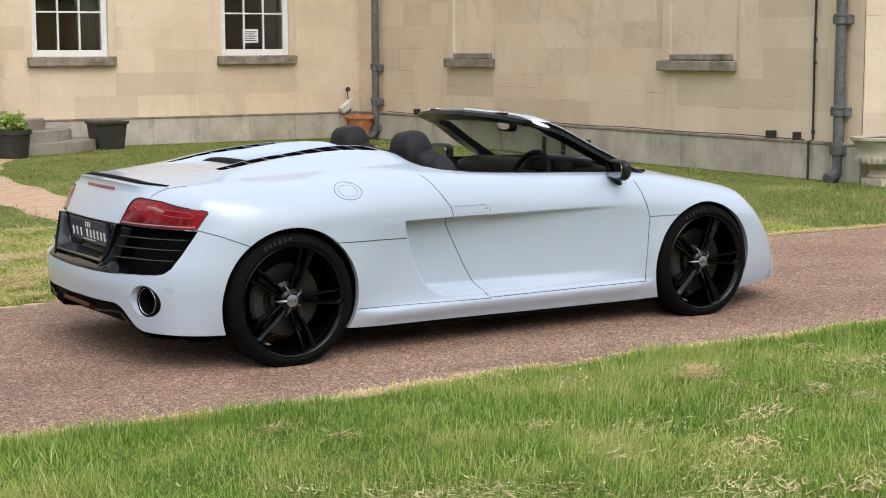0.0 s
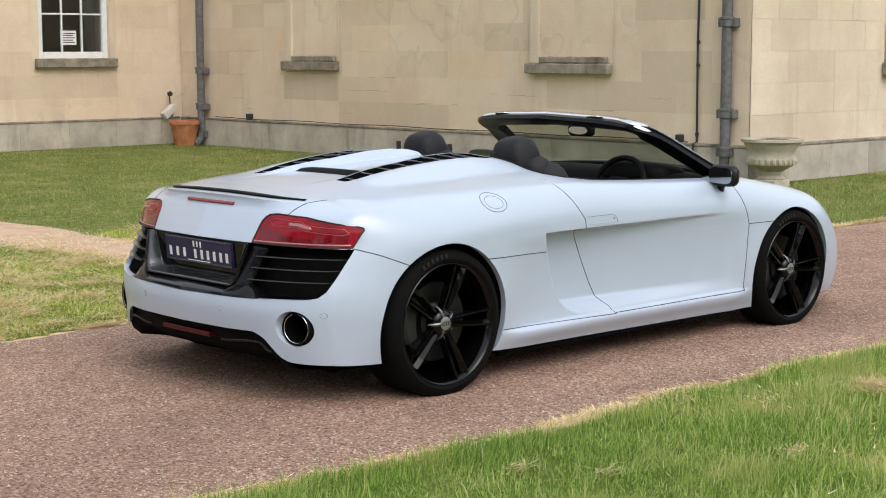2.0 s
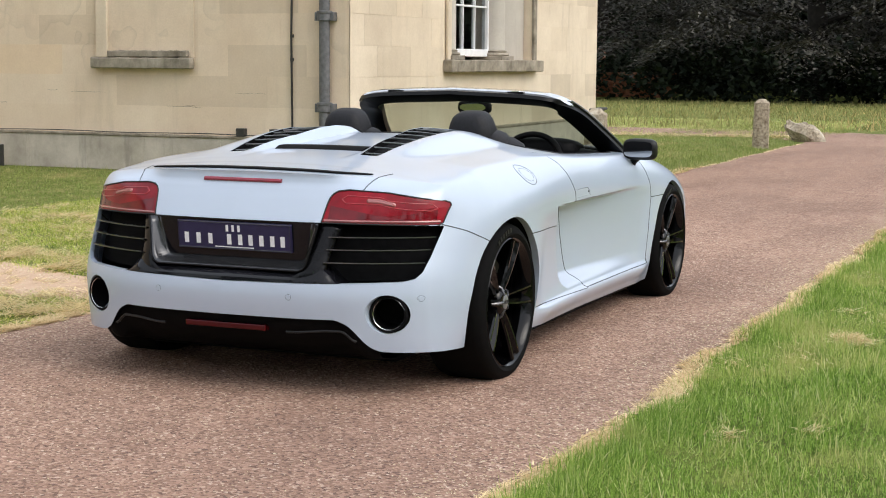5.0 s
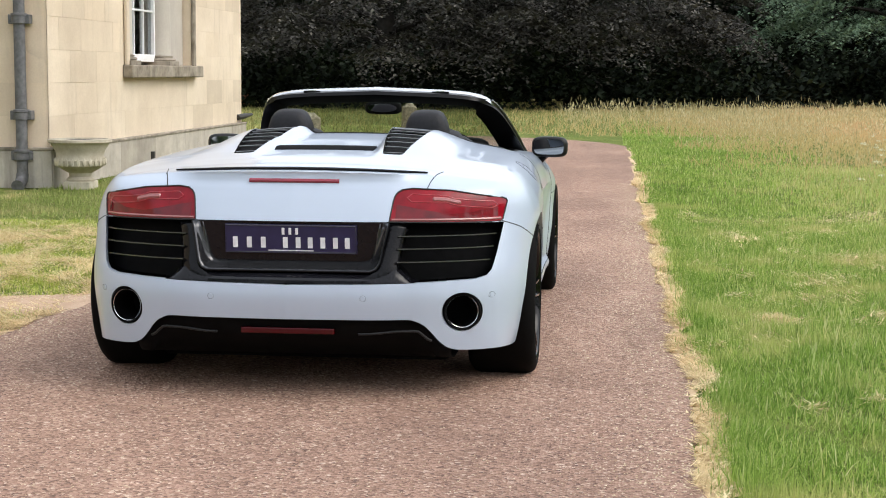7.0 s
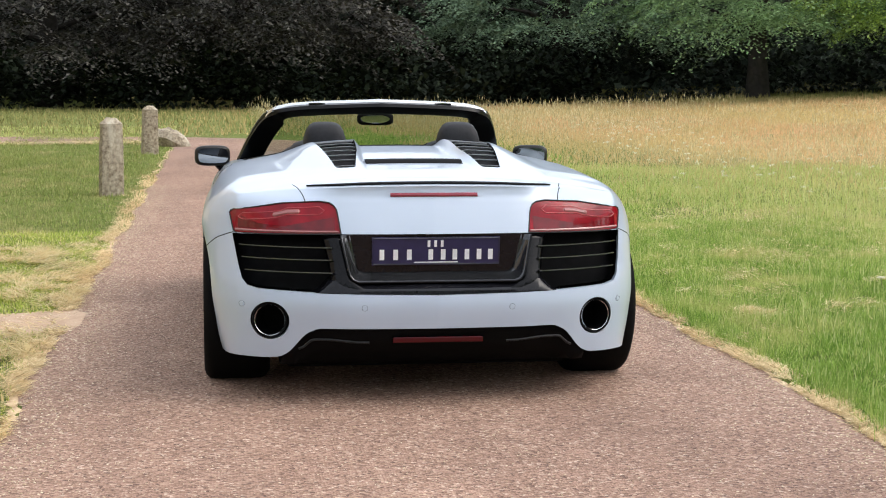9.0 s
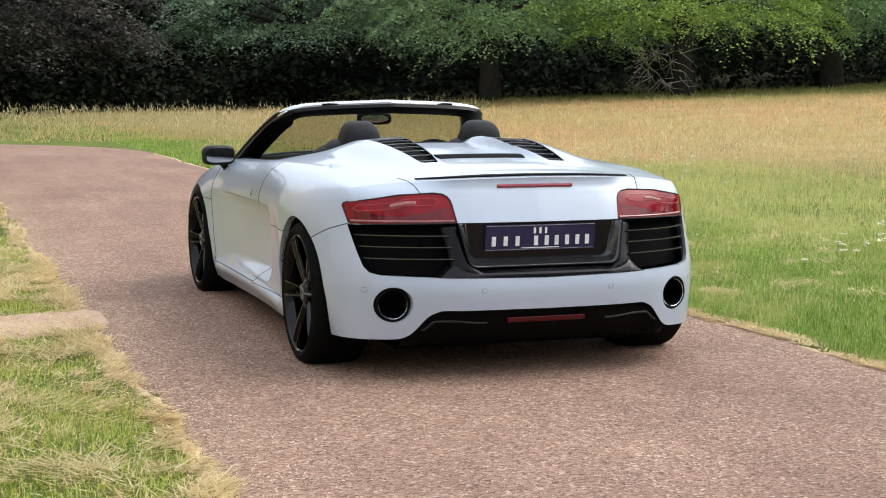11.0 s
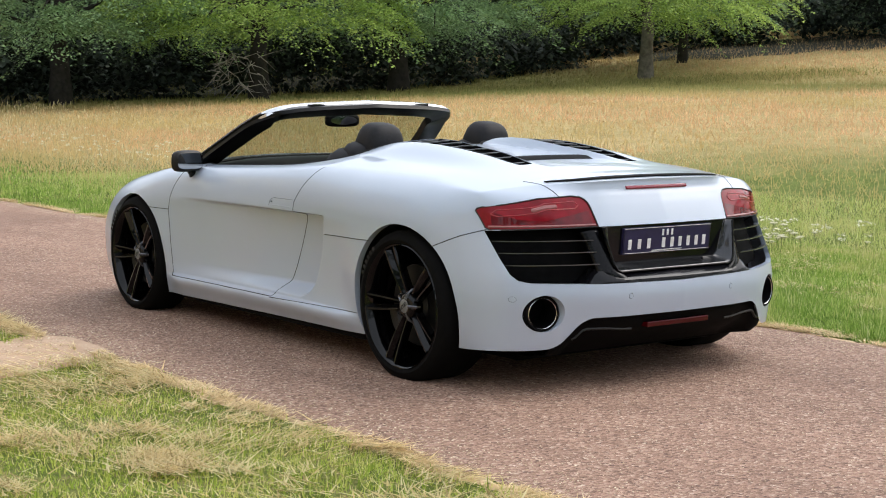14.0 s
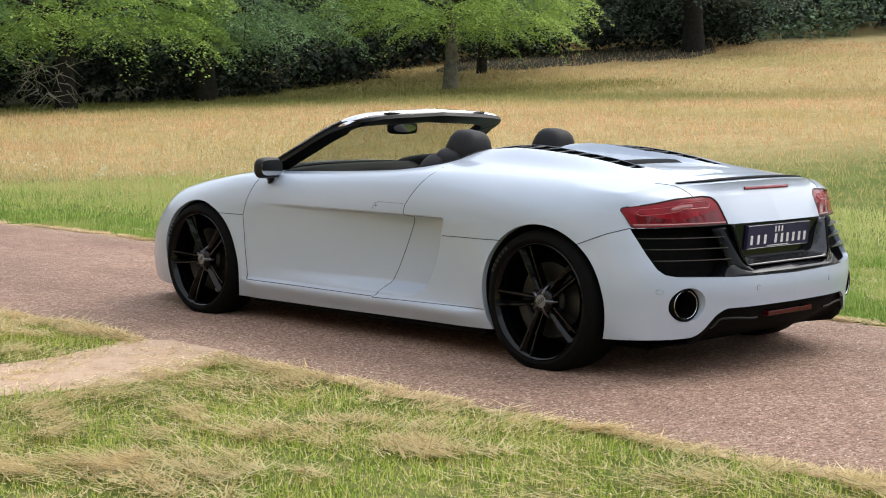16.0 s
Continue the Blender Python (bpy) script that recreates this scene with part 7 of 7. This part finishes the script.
blades("seed_heads", mx[keep], my[keep], 0.40, 0.020, SEED_HEAD, "tall pale seed heads along the wood's edge", 0.35, 26, head=True)
# a drift of white flowers with flat heads, where lawn turns into meadow
def build_flower():
    rng = random.Random(71)
    flower = new("wild_flower")
    part("stem", tube_bm([(0, 0, -0.02), (0.006, 0.002, 0.08), (0.004, 0.006, 0.15), (0, 0, 0.195)], 0.0025, 6), STEM, flower)
    bm = bmesh.new()
    for k in range(22):
        r, a = 0.034 * math.sqrt((k + 0.5) / 22), 2.4 * k
        x, y, z = r * math.cos(a), r * math.sin(a), 0.205 - 7.0 * r * r + rng.uniform(-0.003, 0.003)
        tube_bm([(0.15 * x, 0.15 * y, 0.172), (x, y, z - 0.003)], 0.001, 3, bm)
        rim = [bm.verts.new((x + 0.0085 * math.cos(q * 1.0472 + k), y + 0.0085 * math.sin(q * 1.0472 + k), z + rng.uniform(-0.002, 0.002))) for q in range(6)]
        top, low = bm.verts.new((x, y, z + 0.005)), bm.verts.new((x, y, z - 0.005))
        for q in range(6):
            bm.faces.new((rim[q], rim[(q + 1) % 6], top))
            bm.faces.new((rim[(q + 1) % 6], rim[q], low))
    part("flower_head", bm, PETAL, flower, "flat cream-white flower head", smooth=False)
    return flower


_f = random.Random(72)
flower_label = "white wild flower with a flat head in the meadow"
places = [(_f.gauss(2.85, 0.24), _f.gauss(-4.66, 0.30)) for k in range(21)] + [(2.62, -3.72), (2.58, -3.80), (2.32, -3.22), (3.55, -5.45), (3.48, -5.50)]
flower = build_flower()
for k, (fx, fy) in enumerate(places):
    m = pose(fx, fy, float(terrain(fx, fy)), _f.uniform(-9, 9), _f.uniform(-9, 9), _f.uniform(0, 360)) @ Matrix.Diagonal((1, 1, _f.uniform(0.68, 0.95), 1)) @ Matrix.Scale(_f.uniform(0.8, 1.05), 4)
    if k == 0:
        flower.matrix_basis = m
        one = flower
    else:
        one = copy_thing(flower, m)
    tagged(one, flower_label, "flower", group="white flowers in the meadow")

# dry clippings lying on the house-side lawn and along both verges
def clippings(name, n, spots, seed, label, lift=0.02, length=0.055, material=STRAW, over=0.004):
    rng = np.random.default_rng(seed)
    s = np.array(spots)[rng.integers(0, len(spots), n)]
    r, a = np.abs(rng.normal(0, 0.6, n)), rng.uniform(0, 2 * np.pi, n)
    x, y = s[:, 0] + s[:, 2] * r * np.cos(a) + 0.03 * rng.normal(size=n), s[:, 1] + s[:, 2] * r * 0.8 * np.sin(a) + 0.02 * rng.normal(size=n)
    ok = (y > road_edge(x, 1) - 0.02) | (y < road_edge(x, -1) + 0.02)
    if name != "straw_bits":
        # little of it on the trodden sand of the path
        ok &= (y < 1.6) | (y > 15.6) | (np.abs(x - PATH_X(np.clip(y, 1.6, 15.6))) > PATH_W(np.clip(y, 1.6, 15.6)) * rng.uniform(0.5, 1.15, n))
    return blades(name, x[ok], y[ok], length, 0.0080, material, label, 1.3, seed, base=terrain(x[ok], y[ok]) + rng.uniform(over, over + lift, n)[ok], lying=True, slim=True)


_c = np.random.default_rng(9)
spots = [(_c.uniform(-4, 5.5), 1.72 + 3.7 * _c.uniform(0, 1) ** 1.75, 0.03 + 0.16 * _c.uniform(0, 1) ** 2.0) for k in range(130)]
# swathes left by the mower: broken, wandering lines of cut grass
for k in range(64):
    sx, sy, way, far = _c.uniform(-4, 5.5), 1.75 + 3.6 * _c.uniform(0, 1) ** 1.4, _c.normal(0.15, 0.55), _c.uniform(0.25, 1.1)
    wide = _c.uniform(0.03, 0.12)
    for q in np.linspace(0, 1, int(10 * far) + 3):
        if _c.uniform(0, 1) < 0.8:
            spots.append((sx + far * q * math.cos(way + 0.6 * q) + _c.normal(0, 0.04), sy + far * q * math.sin(way + 0.6 * q) + _c.normal(0, 0.04), wide * _c.uniform(0.5, 1.4)))
spots = [(sx, sy, 1.5 * sr) for sx, sy, sr in spots]
clippings("grass_clippings", 46000, spots, 31, "pale dry grass clippings strewn on the lawn", 0.014, 0.105, STRAW, 0.016)
spots = [(_c.uniform(-4.2, 6), _c.uniform(1.75, 5.8), 0.3) for k in range(500)]
clippings("grass_clippings", 34000, spots, 35, "thin dead grass all through the lawn", 0.030, 0.085)
spots = [(xx + _c.uniform(-0.1, 0.1), float(road_edge(xx, s)) + s * abs(_c.normal(0, 0.055)) - s * 0.0, _c.uniform(0.02, 0.07)) for s in (-1, 1) for xx in np.arange(-4, 14, 0.022) if (s < 0 and math.sin(3.3 * xx) + math.sin(7.9 * xx + 2) > -1.2) or s > 0 and math.sin(2.1 * xx) + math.sin(5.3 * xx + 1) + 0.8 * math.sin(0.9 * xx) > -1.3]
clippings("dry_verge_grass", 75000, spots, 32, "dry bleached grass along the drive's edges", 0.012, 0.050, STRAW_DULL)
spots = [(22.4 + 0.25 * math.sin(yy), yy, _c.uniform(0.1, 0.3)) for yy in np.arange(2.2, 12, 0.25)]
clippings("grass_clippings", 9000, spots, 39, "row of dry cut grass across the far lawn", 0.05, 0.14)
spots = [(_c.uniform(-1, 8), _c.uniform(-3.6, -1.9), _c.uniform(0.05, 0.16)) for k in range(30)] + [(1.55, -2.12, 0.13)] * 9
clippings("grass_clippings", 3000, spots, 33, "pale dry grass patches in the roadside lawn", 0.03)
spots = [(_c.uniform(-1, 8), -1.7 - 3.4 * _c.uniform(0, 1) ** 0.7, _c.uniform(0.15, 0.45)) for k in range(160)]
clippings("dead_grass", 15000, spots, 36, "thin brown dead blades among the roadside lawn", 0.045, 0.05, STRAW_DULL)
spots = [(float(PATH_X(yy)) + _c.uniform(-0.7, 0.7) * float(PATH_W(yy)), yy, _c.uniform(0.02, 0.08)) for yy in np.linspace(1.7, 6, 130)]
clippings("straw_bits", 2500, spots, 34, "stray bits of straw on the sandy path", 0.012)


def pebbles(name, n, x, y, z, size, material, label, seed):
    """Small flattened stones of eight faces each."""
    rng = np.random.default_rng(seed)
    s = size * rng.uniform(0.4, 1.3, n)[:, None, None]
    unit = np.array([[1, 0, 0], [0, 1, 0], [-1, 0, 0], [0, -1, 0], [0, 0, 0.6], [0, 0, -0.4]])
    v = (np.stack([x, y, z], 1)[:, None, :] + unit[None] * s * rng.uniform(0.6, 1.2, (n, 6, 1))).reshape(-1, 3)
    f = (np.arange(n)[:, None, None] * 6 + np.array([[0, 1, 4], [1, 2, 4], [2, 3, 4], [3, 0, 4]])[None]).reshape(-1, 3)
    return tagged(new(name, quick_mesh(name, v, f, material)), label, "gravel", kind="stuff")


def on_drive(x, y):
    """Height of the cambered drive's surface."""
    v = np.clip((y - road_edge(x, -1)) / (road_edge(x, 1) - road_edge(x, -1)), 0, 1)
    return 0.020 * np.sqrt(np.abs(np.sin(np.pi * v)))


n = 8000
py = 1.65 + 4.6 * _c.uniform(0, 1, n)
px = PATH_X(py) + PATH_W(py) * np.clip(_c.normal(0, 0.45, n), -1, 1)
GRAVEL = leaf_material("gravel_bits", [(0.0, (0.28, 0.20, 0.14)), (0.5, (0.52, 0.40, 0.28)), (1.0, (0.78, 0.68, 0.54))], 0.9, 0.0)
pebbles("path_gravel", n, px, py, np.full(n, 0.003), 0.0075, GRAVEL, "loose grit and pebbles on the sandy path", 36)
n = 16000
px, sd = _c.uniform(-4, 12, n), _c.choice((-1, 1), n)
py = np.where(sd > 0, road_edge(px, 1) - np.abs(_c.normal(0, 0.16, n)), road_edge(px, -1) + np.abs(_c.normal(0, 0.16, n)))
pebbles("loose_grit", n, px, py, on_drive(px, py), 0.0045, GRAVEL, "loose grit along the drive's edges", 37)
n = 14000
px, py = _c.uniform(-5, 6, n), _c.uniform(-1.45, 1.6, n)
pebbles("loose_grit", n, px, py, on_drive(px, py), 0.0038, GRAVEL, "scattered stone chips in the drive's surface", 38)
# white umbels in the meadow
_rng = np.random.default_rng(41)
heads = []
for k in range(150):
    a = _rng.normal(0, 1, 2)
    hx, hy = (2.0 + a[0] * 0.35, -4.0 + a[1] * 0.28) if k < 22 else (_rng.uniform(7, 28), 0)
    if k >= 22:
        hy = -3.0 - 0.16 * (hx - 5) - abs(a[1]) * 1.4
    heads.append((hx, hy, float(terrain(hx, hy)) + _rng.uniform(0.22, 0.36), 0.035))
v, f = leaf_cloud(heads, 16, 0.019, _rng, 0.0, 0.25)
tagged(new("white_flowers", quick_mesh("white_flowers", v, f, FLOWER)), "scattered cream-white flower heads in the meadow", "flowers", kind="stuff")


# ---- trees ----
def tree(x, y, height, crown_r, low, leaf, label, seed, clumps=150, per=90, size=0.20, trunk_r=0.32, name="tree", bark=None):
    """A tapered trunk with forking limbs, and a crown of drooping leaf sprays with gaps."""
    rng = np.random.default_rng(seed)
    z0 = float(terrain(x, y)) - 0.05
    t = thing(name, label, "tree", pose(x, y, z0), "trees at the edge of the wood")
    top = height * 0.75
    trunk = [(0.25 * math.sin(2.1 * k + seed) * k / 6, 0.25 * math.cos(1.7 * k + seed) * k / 6, top * k / 6) for k in range(7)]
    bm = tube_bm(trunk, [trunk_r * 1.35, trunk_r, trunk_r * 0.9, trunk_r * 0.75, trunk_r * 0.55, trunk_r * 0.35, trunk_r * 0.15], 12)
    part("trunk", bm, bark or BARK, t)
    tips = []
    for k in range(16):
        a = 2.4 * k + rng.uniform(-0.4, 0.4)
        h = low + 0.4 + (top - low) * (k / 16) * 0.9
        r = crown_r * math.sqrt(max(0.1, 1 - (k / 17) ** 2)) * rng.uniform(0.65, 0.95)
        c = (h / top) * 0.25
        pts = [(c * 0.2, c * 0.2, h - 0.2), (r * 0.35 * math.cos(a), r * 0.35 * math.sin(a), h + 0.5), (r * 0.7 * math.cos(a + 0.15), r * 0.7 * math.sin(a + 0.15), h + 0.5 + rng.uniform(-0.3, 0.6)), (r * math.cos(a), r * math.sin(a), h + rng.uniform(-0.9, 0.4))]
        part("limb", tube_bm(pts, [0.12, 0.085, 0.05, 0.015], 6), BARK, t)
        tips += [(p, q) for p, q in zip(pts[1:], (0.5, 0.8, 1.0))]
    centres = []
    for k in range(clumps):
        if k % 3 == 0:
            p, q = tips[rng.integers(0, len(tips))]
            c = np.array(p) + rng.normal(0, 0.8, 3)
        else:
            d = rng.normal(size=3)
            d /= np.linalg.norm(d)
            mid = (low + height) / 2
            c = np.array([d[0] * crown_r, d[1] * crown_r, mid + d[2] * (height - low) / 2]) * np.array([1, 1, 1.0])
            c[:2] *= rng.uniform(0.72, 1.03)
        if k % 3 == 2:
            a = rng.uniform(0, 2 * math.pi)
            c = np.array([crown_r * rng.uniform(0.6, 1.02) * math.cos(a), crown_r * rng.uniform(0.6, 1.02) * math.sin(a), low + rng.uniform(0, 2.6)])
        c[2] = max(c[2], low + rng.uniform(0, 1.2))
        centres.append((*c, rng.uniform(0.5, 1.15)))
    low_sprays, high_sprays = [c for k, c in enumerate(centres) if c[2] < 5.6 and k % 5], [c for c in centres if c[2] >= 5.6]
    v, f = leaf_sprays(low_sprays, int(per * 1.7), size * 0.68, rng)
    v2, f2 = leaf_cloud(high_sprays, per // 5, size * 1.9, rng, 0.7, 0.55)
    crown = new("crown", quick_mesh("crown", np.concatenate([v, v2]), np.concatenate([f, f2 + len(v)]), leaf))
    crown.parent = t
    return t


tree(52, 7, 12, 8.0, 1.7, LEAF_COPPER, "broad copper beech with dark purplish leaves", 1, 260, 200, 0.17, 0.40)
tree(51, 0, 11, 6.2, 1.8, LEAF_COPPER, "copper beech with drooping dark leaves", 2, 240, 200, 0.17, 0.32)
tree(55, -12.5, 12, 6.2, 2.3, LEAF_DARK, "dense dark green tree at the wood's edge", 3, 220, 220, 0.155, 0.4)
tree(49, -18.5, 11, 6.0, 2.1, LEAF_GREEN, "dense green tree at the meadow's edge", 4, 210, 250, 0.135, 0.35)
tree(46, -25, 11, 6.0, 2.2, LEAF_LIME, "yellow-green tree with dead twigs below its crown", 5, 210, 250, 0.13, 0.33)
tree(47, -32, 12, 6.0, 2.0, LEAF_GREEN, "dense green tree at the meadow's edge", 6, 210, 250, 0.135, 0.36)
tree(42.3, -41.1, 9.6, 6.2, 2.25, LEAF_LIME, "light green tree standing alone on a bare trunk", 7, 230, 250, 0.125, 0.27, bark=BARK_PALE)
tree(47, -47.9, 11, 4.5, 2.0, LEAF_GREEN, "green tree on a slim bare trunk", 8, 150, 120, 0.18, 0.2)
tree(55, 16, 12, 7.0, 1.4, LEAF_COPPER, "copper beech with dark purplish leaves", 9, 200, 150, 0.17, 0.4)
tree(45.4, -62.3, 12, 5.6, 2.5, LEAF_MID, "dark old tree with a stout trunk on the rising ground", 10, 200, 100, 0.22, 0.50)
bm = bmesh.new()
rng = random.Random(6)
for k in range(52):
    a, r = rng.uniform(0, 6.28), rng.uniform(0.5, 1.5)
    p = Vector((44.4 + rng.uniform(-0.5, 0.5), -23.2 + rng.uniform(-0.9, 0.9), float(terrain(44, -24)) + rng.uniform(0.5, 1.8)))
    q = p + Vector((math.cos(a) * r * 0.6, math.sin(a) * r * 0.8, rng.uniform(-0.9, 0.6)))
    tube_bm([p, p.lerp(q, 0.5) + Vector((0, 0, rng.uniform(-0.2, 0.3))), q], [0.017, 0.011, 0.004], 5, bm)
tagged(part("dead_branches", bm, plain("bleached_wood", (0.28, 0.255, 0.22), 0.85)), "tangle of bleached dead branches under a tree", "branches", kind="stuff")

# tree shade as dark sheets on the wood's floor, from the first trees back
FLOOR_SHADE = stone("wood_floor_shade", (0.030, 0.030, 0.018), (0.060, 0.056, 0.032), (0.016, 0.016, 0.010), 0.0, 1.5)
def shade_sheet(front, away, deep):
    """A ragged sheet of painted tree shade behind a front line of (x, y) points."""
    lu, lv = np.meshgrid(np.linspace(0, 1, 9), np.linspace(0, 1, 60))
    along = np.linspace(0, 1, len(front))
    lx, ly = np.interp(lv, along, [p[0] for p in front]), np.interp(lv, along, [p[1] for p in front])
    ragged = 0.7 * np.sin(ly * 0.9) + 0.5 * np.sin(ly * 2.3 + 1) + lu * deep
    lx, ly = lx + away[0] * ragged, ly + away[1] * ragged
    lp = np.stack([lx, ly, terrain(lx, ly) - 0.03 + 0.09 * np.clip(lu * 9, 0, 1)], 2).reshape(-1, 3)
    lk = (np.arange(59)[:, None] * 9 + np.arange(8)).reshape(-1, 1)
    floor_sheet = new("wood_floor", quick_mesh("wood_floor", lp, np.concatenate([lk + [0, 9, 1], lk + [1, 9, 10]]), FLOOR_SHADE))
    return tagged(floor_sheet, "floor of the wood, coloured dark for the tree shade", "ground", kind="structure")


shade_sheet([(50.2, -10), (50.2, -28), (50.2, -46)], (1, 0), 15)
shade_sheet([(49.5, -47), (45.5, -52), (43, -57), (42.6, -60.5)], (0.6, -0.8), 13)

# the wood behind, and an unseen belt added to close the park all round
def belt(name, spine, depth, height, per_m, size, leaf, label, seed, low=0.3, per=60):
    """A deep hedge-like mass of leaf sprays along a line of (x, y) points."""
    rng = np.random.default_rng(seed)
    centres = []
    for (x0, y0), (x1, y1) in zip(spine, spine[1:]):
        n = int(math.hypot(x1 - x0, y1 - y0) * per_m)
        t = rng.uniform(0, 1, n)
        px, py = x0 + (x1 - x0) * t + rng.normal(0, depth, n), y0 + (y1 - y0) * t + rng.normal(0, depth, n)
        pz = terrain(px, py) + low + rng.uniform(0, 1, n) ** 1.1 * height
        centres += list(zip(px, py, pz, rng.uniform(0.7, 1.6, n)))
    v, f = leaf_cloud(centres, per, size, rng, 0.6, 0.7)
    return tagged(new(name, quick_mesh(name, v, f, leaf)), label, "woods", kind="stuff")


WOOD = [(62, 30), (63, 14), (62, 0), (62, -12), (60, -22), (58, -33), (56, -42), (62, -54), (60, -66), (44, -82), (20, -96)]
# belt colours carry the wood's shade (LEAF_DEEP, LEAF_SHADE) and haze (LEAF_MID)
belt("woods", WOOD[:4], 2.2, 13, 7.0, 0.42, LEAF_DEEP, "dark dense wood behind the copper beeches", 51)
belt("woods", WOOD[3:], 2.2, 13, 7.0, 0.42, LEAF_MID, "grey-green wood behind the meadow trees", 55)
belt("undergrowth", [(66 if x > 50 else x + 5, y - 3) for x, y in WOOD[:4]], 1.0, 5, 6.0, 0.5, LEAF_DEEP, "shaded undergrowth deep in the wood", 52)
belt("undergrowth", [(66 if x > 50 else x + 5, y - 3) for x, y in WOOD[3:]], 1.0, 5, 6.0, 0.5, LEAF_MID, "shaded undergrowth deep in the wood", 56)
belt("undergrowth", [(50.5, 24), (50, 14), (49.5, 3), (51, -6), (54, -13)], 0.7, 1.7, 7.0, 0.22, LEAF_DEEP, "undergrowth coloured dark for the shade under the first trees", 57, 0.1, 70)
belt("undergrowth", [(56, -12), (52, -20), (50.5, -28), (50.5, -36), (51, -43), (56, -49)], 0.8, 2.3, 7.0, 0.22, LEAF_SHADE, "undergrowth coloured dark for the shade behind the meadow trees", 58, 0.1, 70)
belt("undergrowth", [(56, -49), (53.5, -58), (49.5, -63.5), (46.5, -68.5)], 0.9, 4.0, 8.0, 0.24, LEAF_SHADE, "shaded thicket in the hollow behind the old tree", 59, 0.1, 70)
belt("bushes", [(58, -50), (56, -62), (50, -70), (40, -78), (26, -88)], 1.2, 3.0, 3.2, 0.19, LEAF_DARK, "low grey-green bushes on the rising meadow", 53, 0.2, 130)
# unseen belt, tall and near so that it holds back low sky light
belt("woods", [(20, -96), (-16, -74), (-34, -40), (-40, 0), (-36, 38), (-12, 48)], 2.5, 19, 7.0, 0.95, LEAF_DARK, "unseen tree belt added round the park to hold back low light", 54, 0.3, 24)


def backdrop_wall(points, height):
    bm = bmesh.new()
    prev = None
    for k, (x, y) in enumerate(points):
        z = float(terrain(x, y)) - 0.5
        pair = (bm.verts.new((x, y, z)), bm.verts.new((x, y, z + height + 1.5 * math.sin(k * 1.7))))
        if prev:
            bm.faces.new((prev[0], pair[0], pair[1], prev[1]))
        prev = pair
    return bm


# plain sheets behind the trees, the wood's inner shade painted as their colour
tagged(part("backdrop", backdrop_wall([(72, 40), (73, 16), (72, 0), (71, -14)], 11), LEAF_DEEP, None, "", False), "backdrop sheet coloured for the shaded depth of the wood", "backdrop", kind="structure")
tagged(part("backdrop", backdrop_wall([(71, -14), (70, -28), (69, -44), (72, -58), (66, -74), (48, -92), (20, -106)], 11), LEAF_MID, None, "", False), "backdrop sheet coloured for the shaded depth of the wood", "backdrop", kind="structure")

# brick outbuilding, wall and pole past the house
outhouse = thing("brick_outbuilding", "small red brick outbuilding with a pitched gable", "building", pose(53.4, 16.9, 0, 0, 0, 8))
part("wall", box_bm(-1.6, 1.6, -1.35, 1.6, 0, 1.7), BRICK, outhouse, smooth=False)
bm = bmesh.new()
q = [bm.verts.new(p) for p in ((-1.7, -1.45, 1.7), (-1.7, 1.7, 1.7), (-1.7, 0.1, 2.6), (1.7, -1.45, 1.7), (1.7, 1.7, 1.7), (1.7, 0.1, 2.6))]
for k in ((0, 1, 2), (3, 5, 4), (0, 2, 5, 3), (1, 4, 5, 2), (0, 3, 4, 1)):
    bm.faces.new([q[i] for i in k])
bmesh.ops.recalc_face_normals(bm, faces=bm.faces[:])
part("gable_roof", bm, BRICK, outhouse, smooth=False)
tagged(part("brick_wall", box_bm(53.2, 53.5, 12.5, 15.4, 0, 0.95, 0.02), BRICK, None, "", False), "low red brick garden wall under the trees", "wall", kind="structure")
tagged(part("lamp_post", tube_bm([(50.5, 15.0, 0), (50.5, 15.0, 3), (50.5, 15.0, 6)], 0.055, 10), plain("pale_post_paint", (0.5, 0.5, 0.48), 0.5)), "slim pale lamp post behind the house", "lamp post")
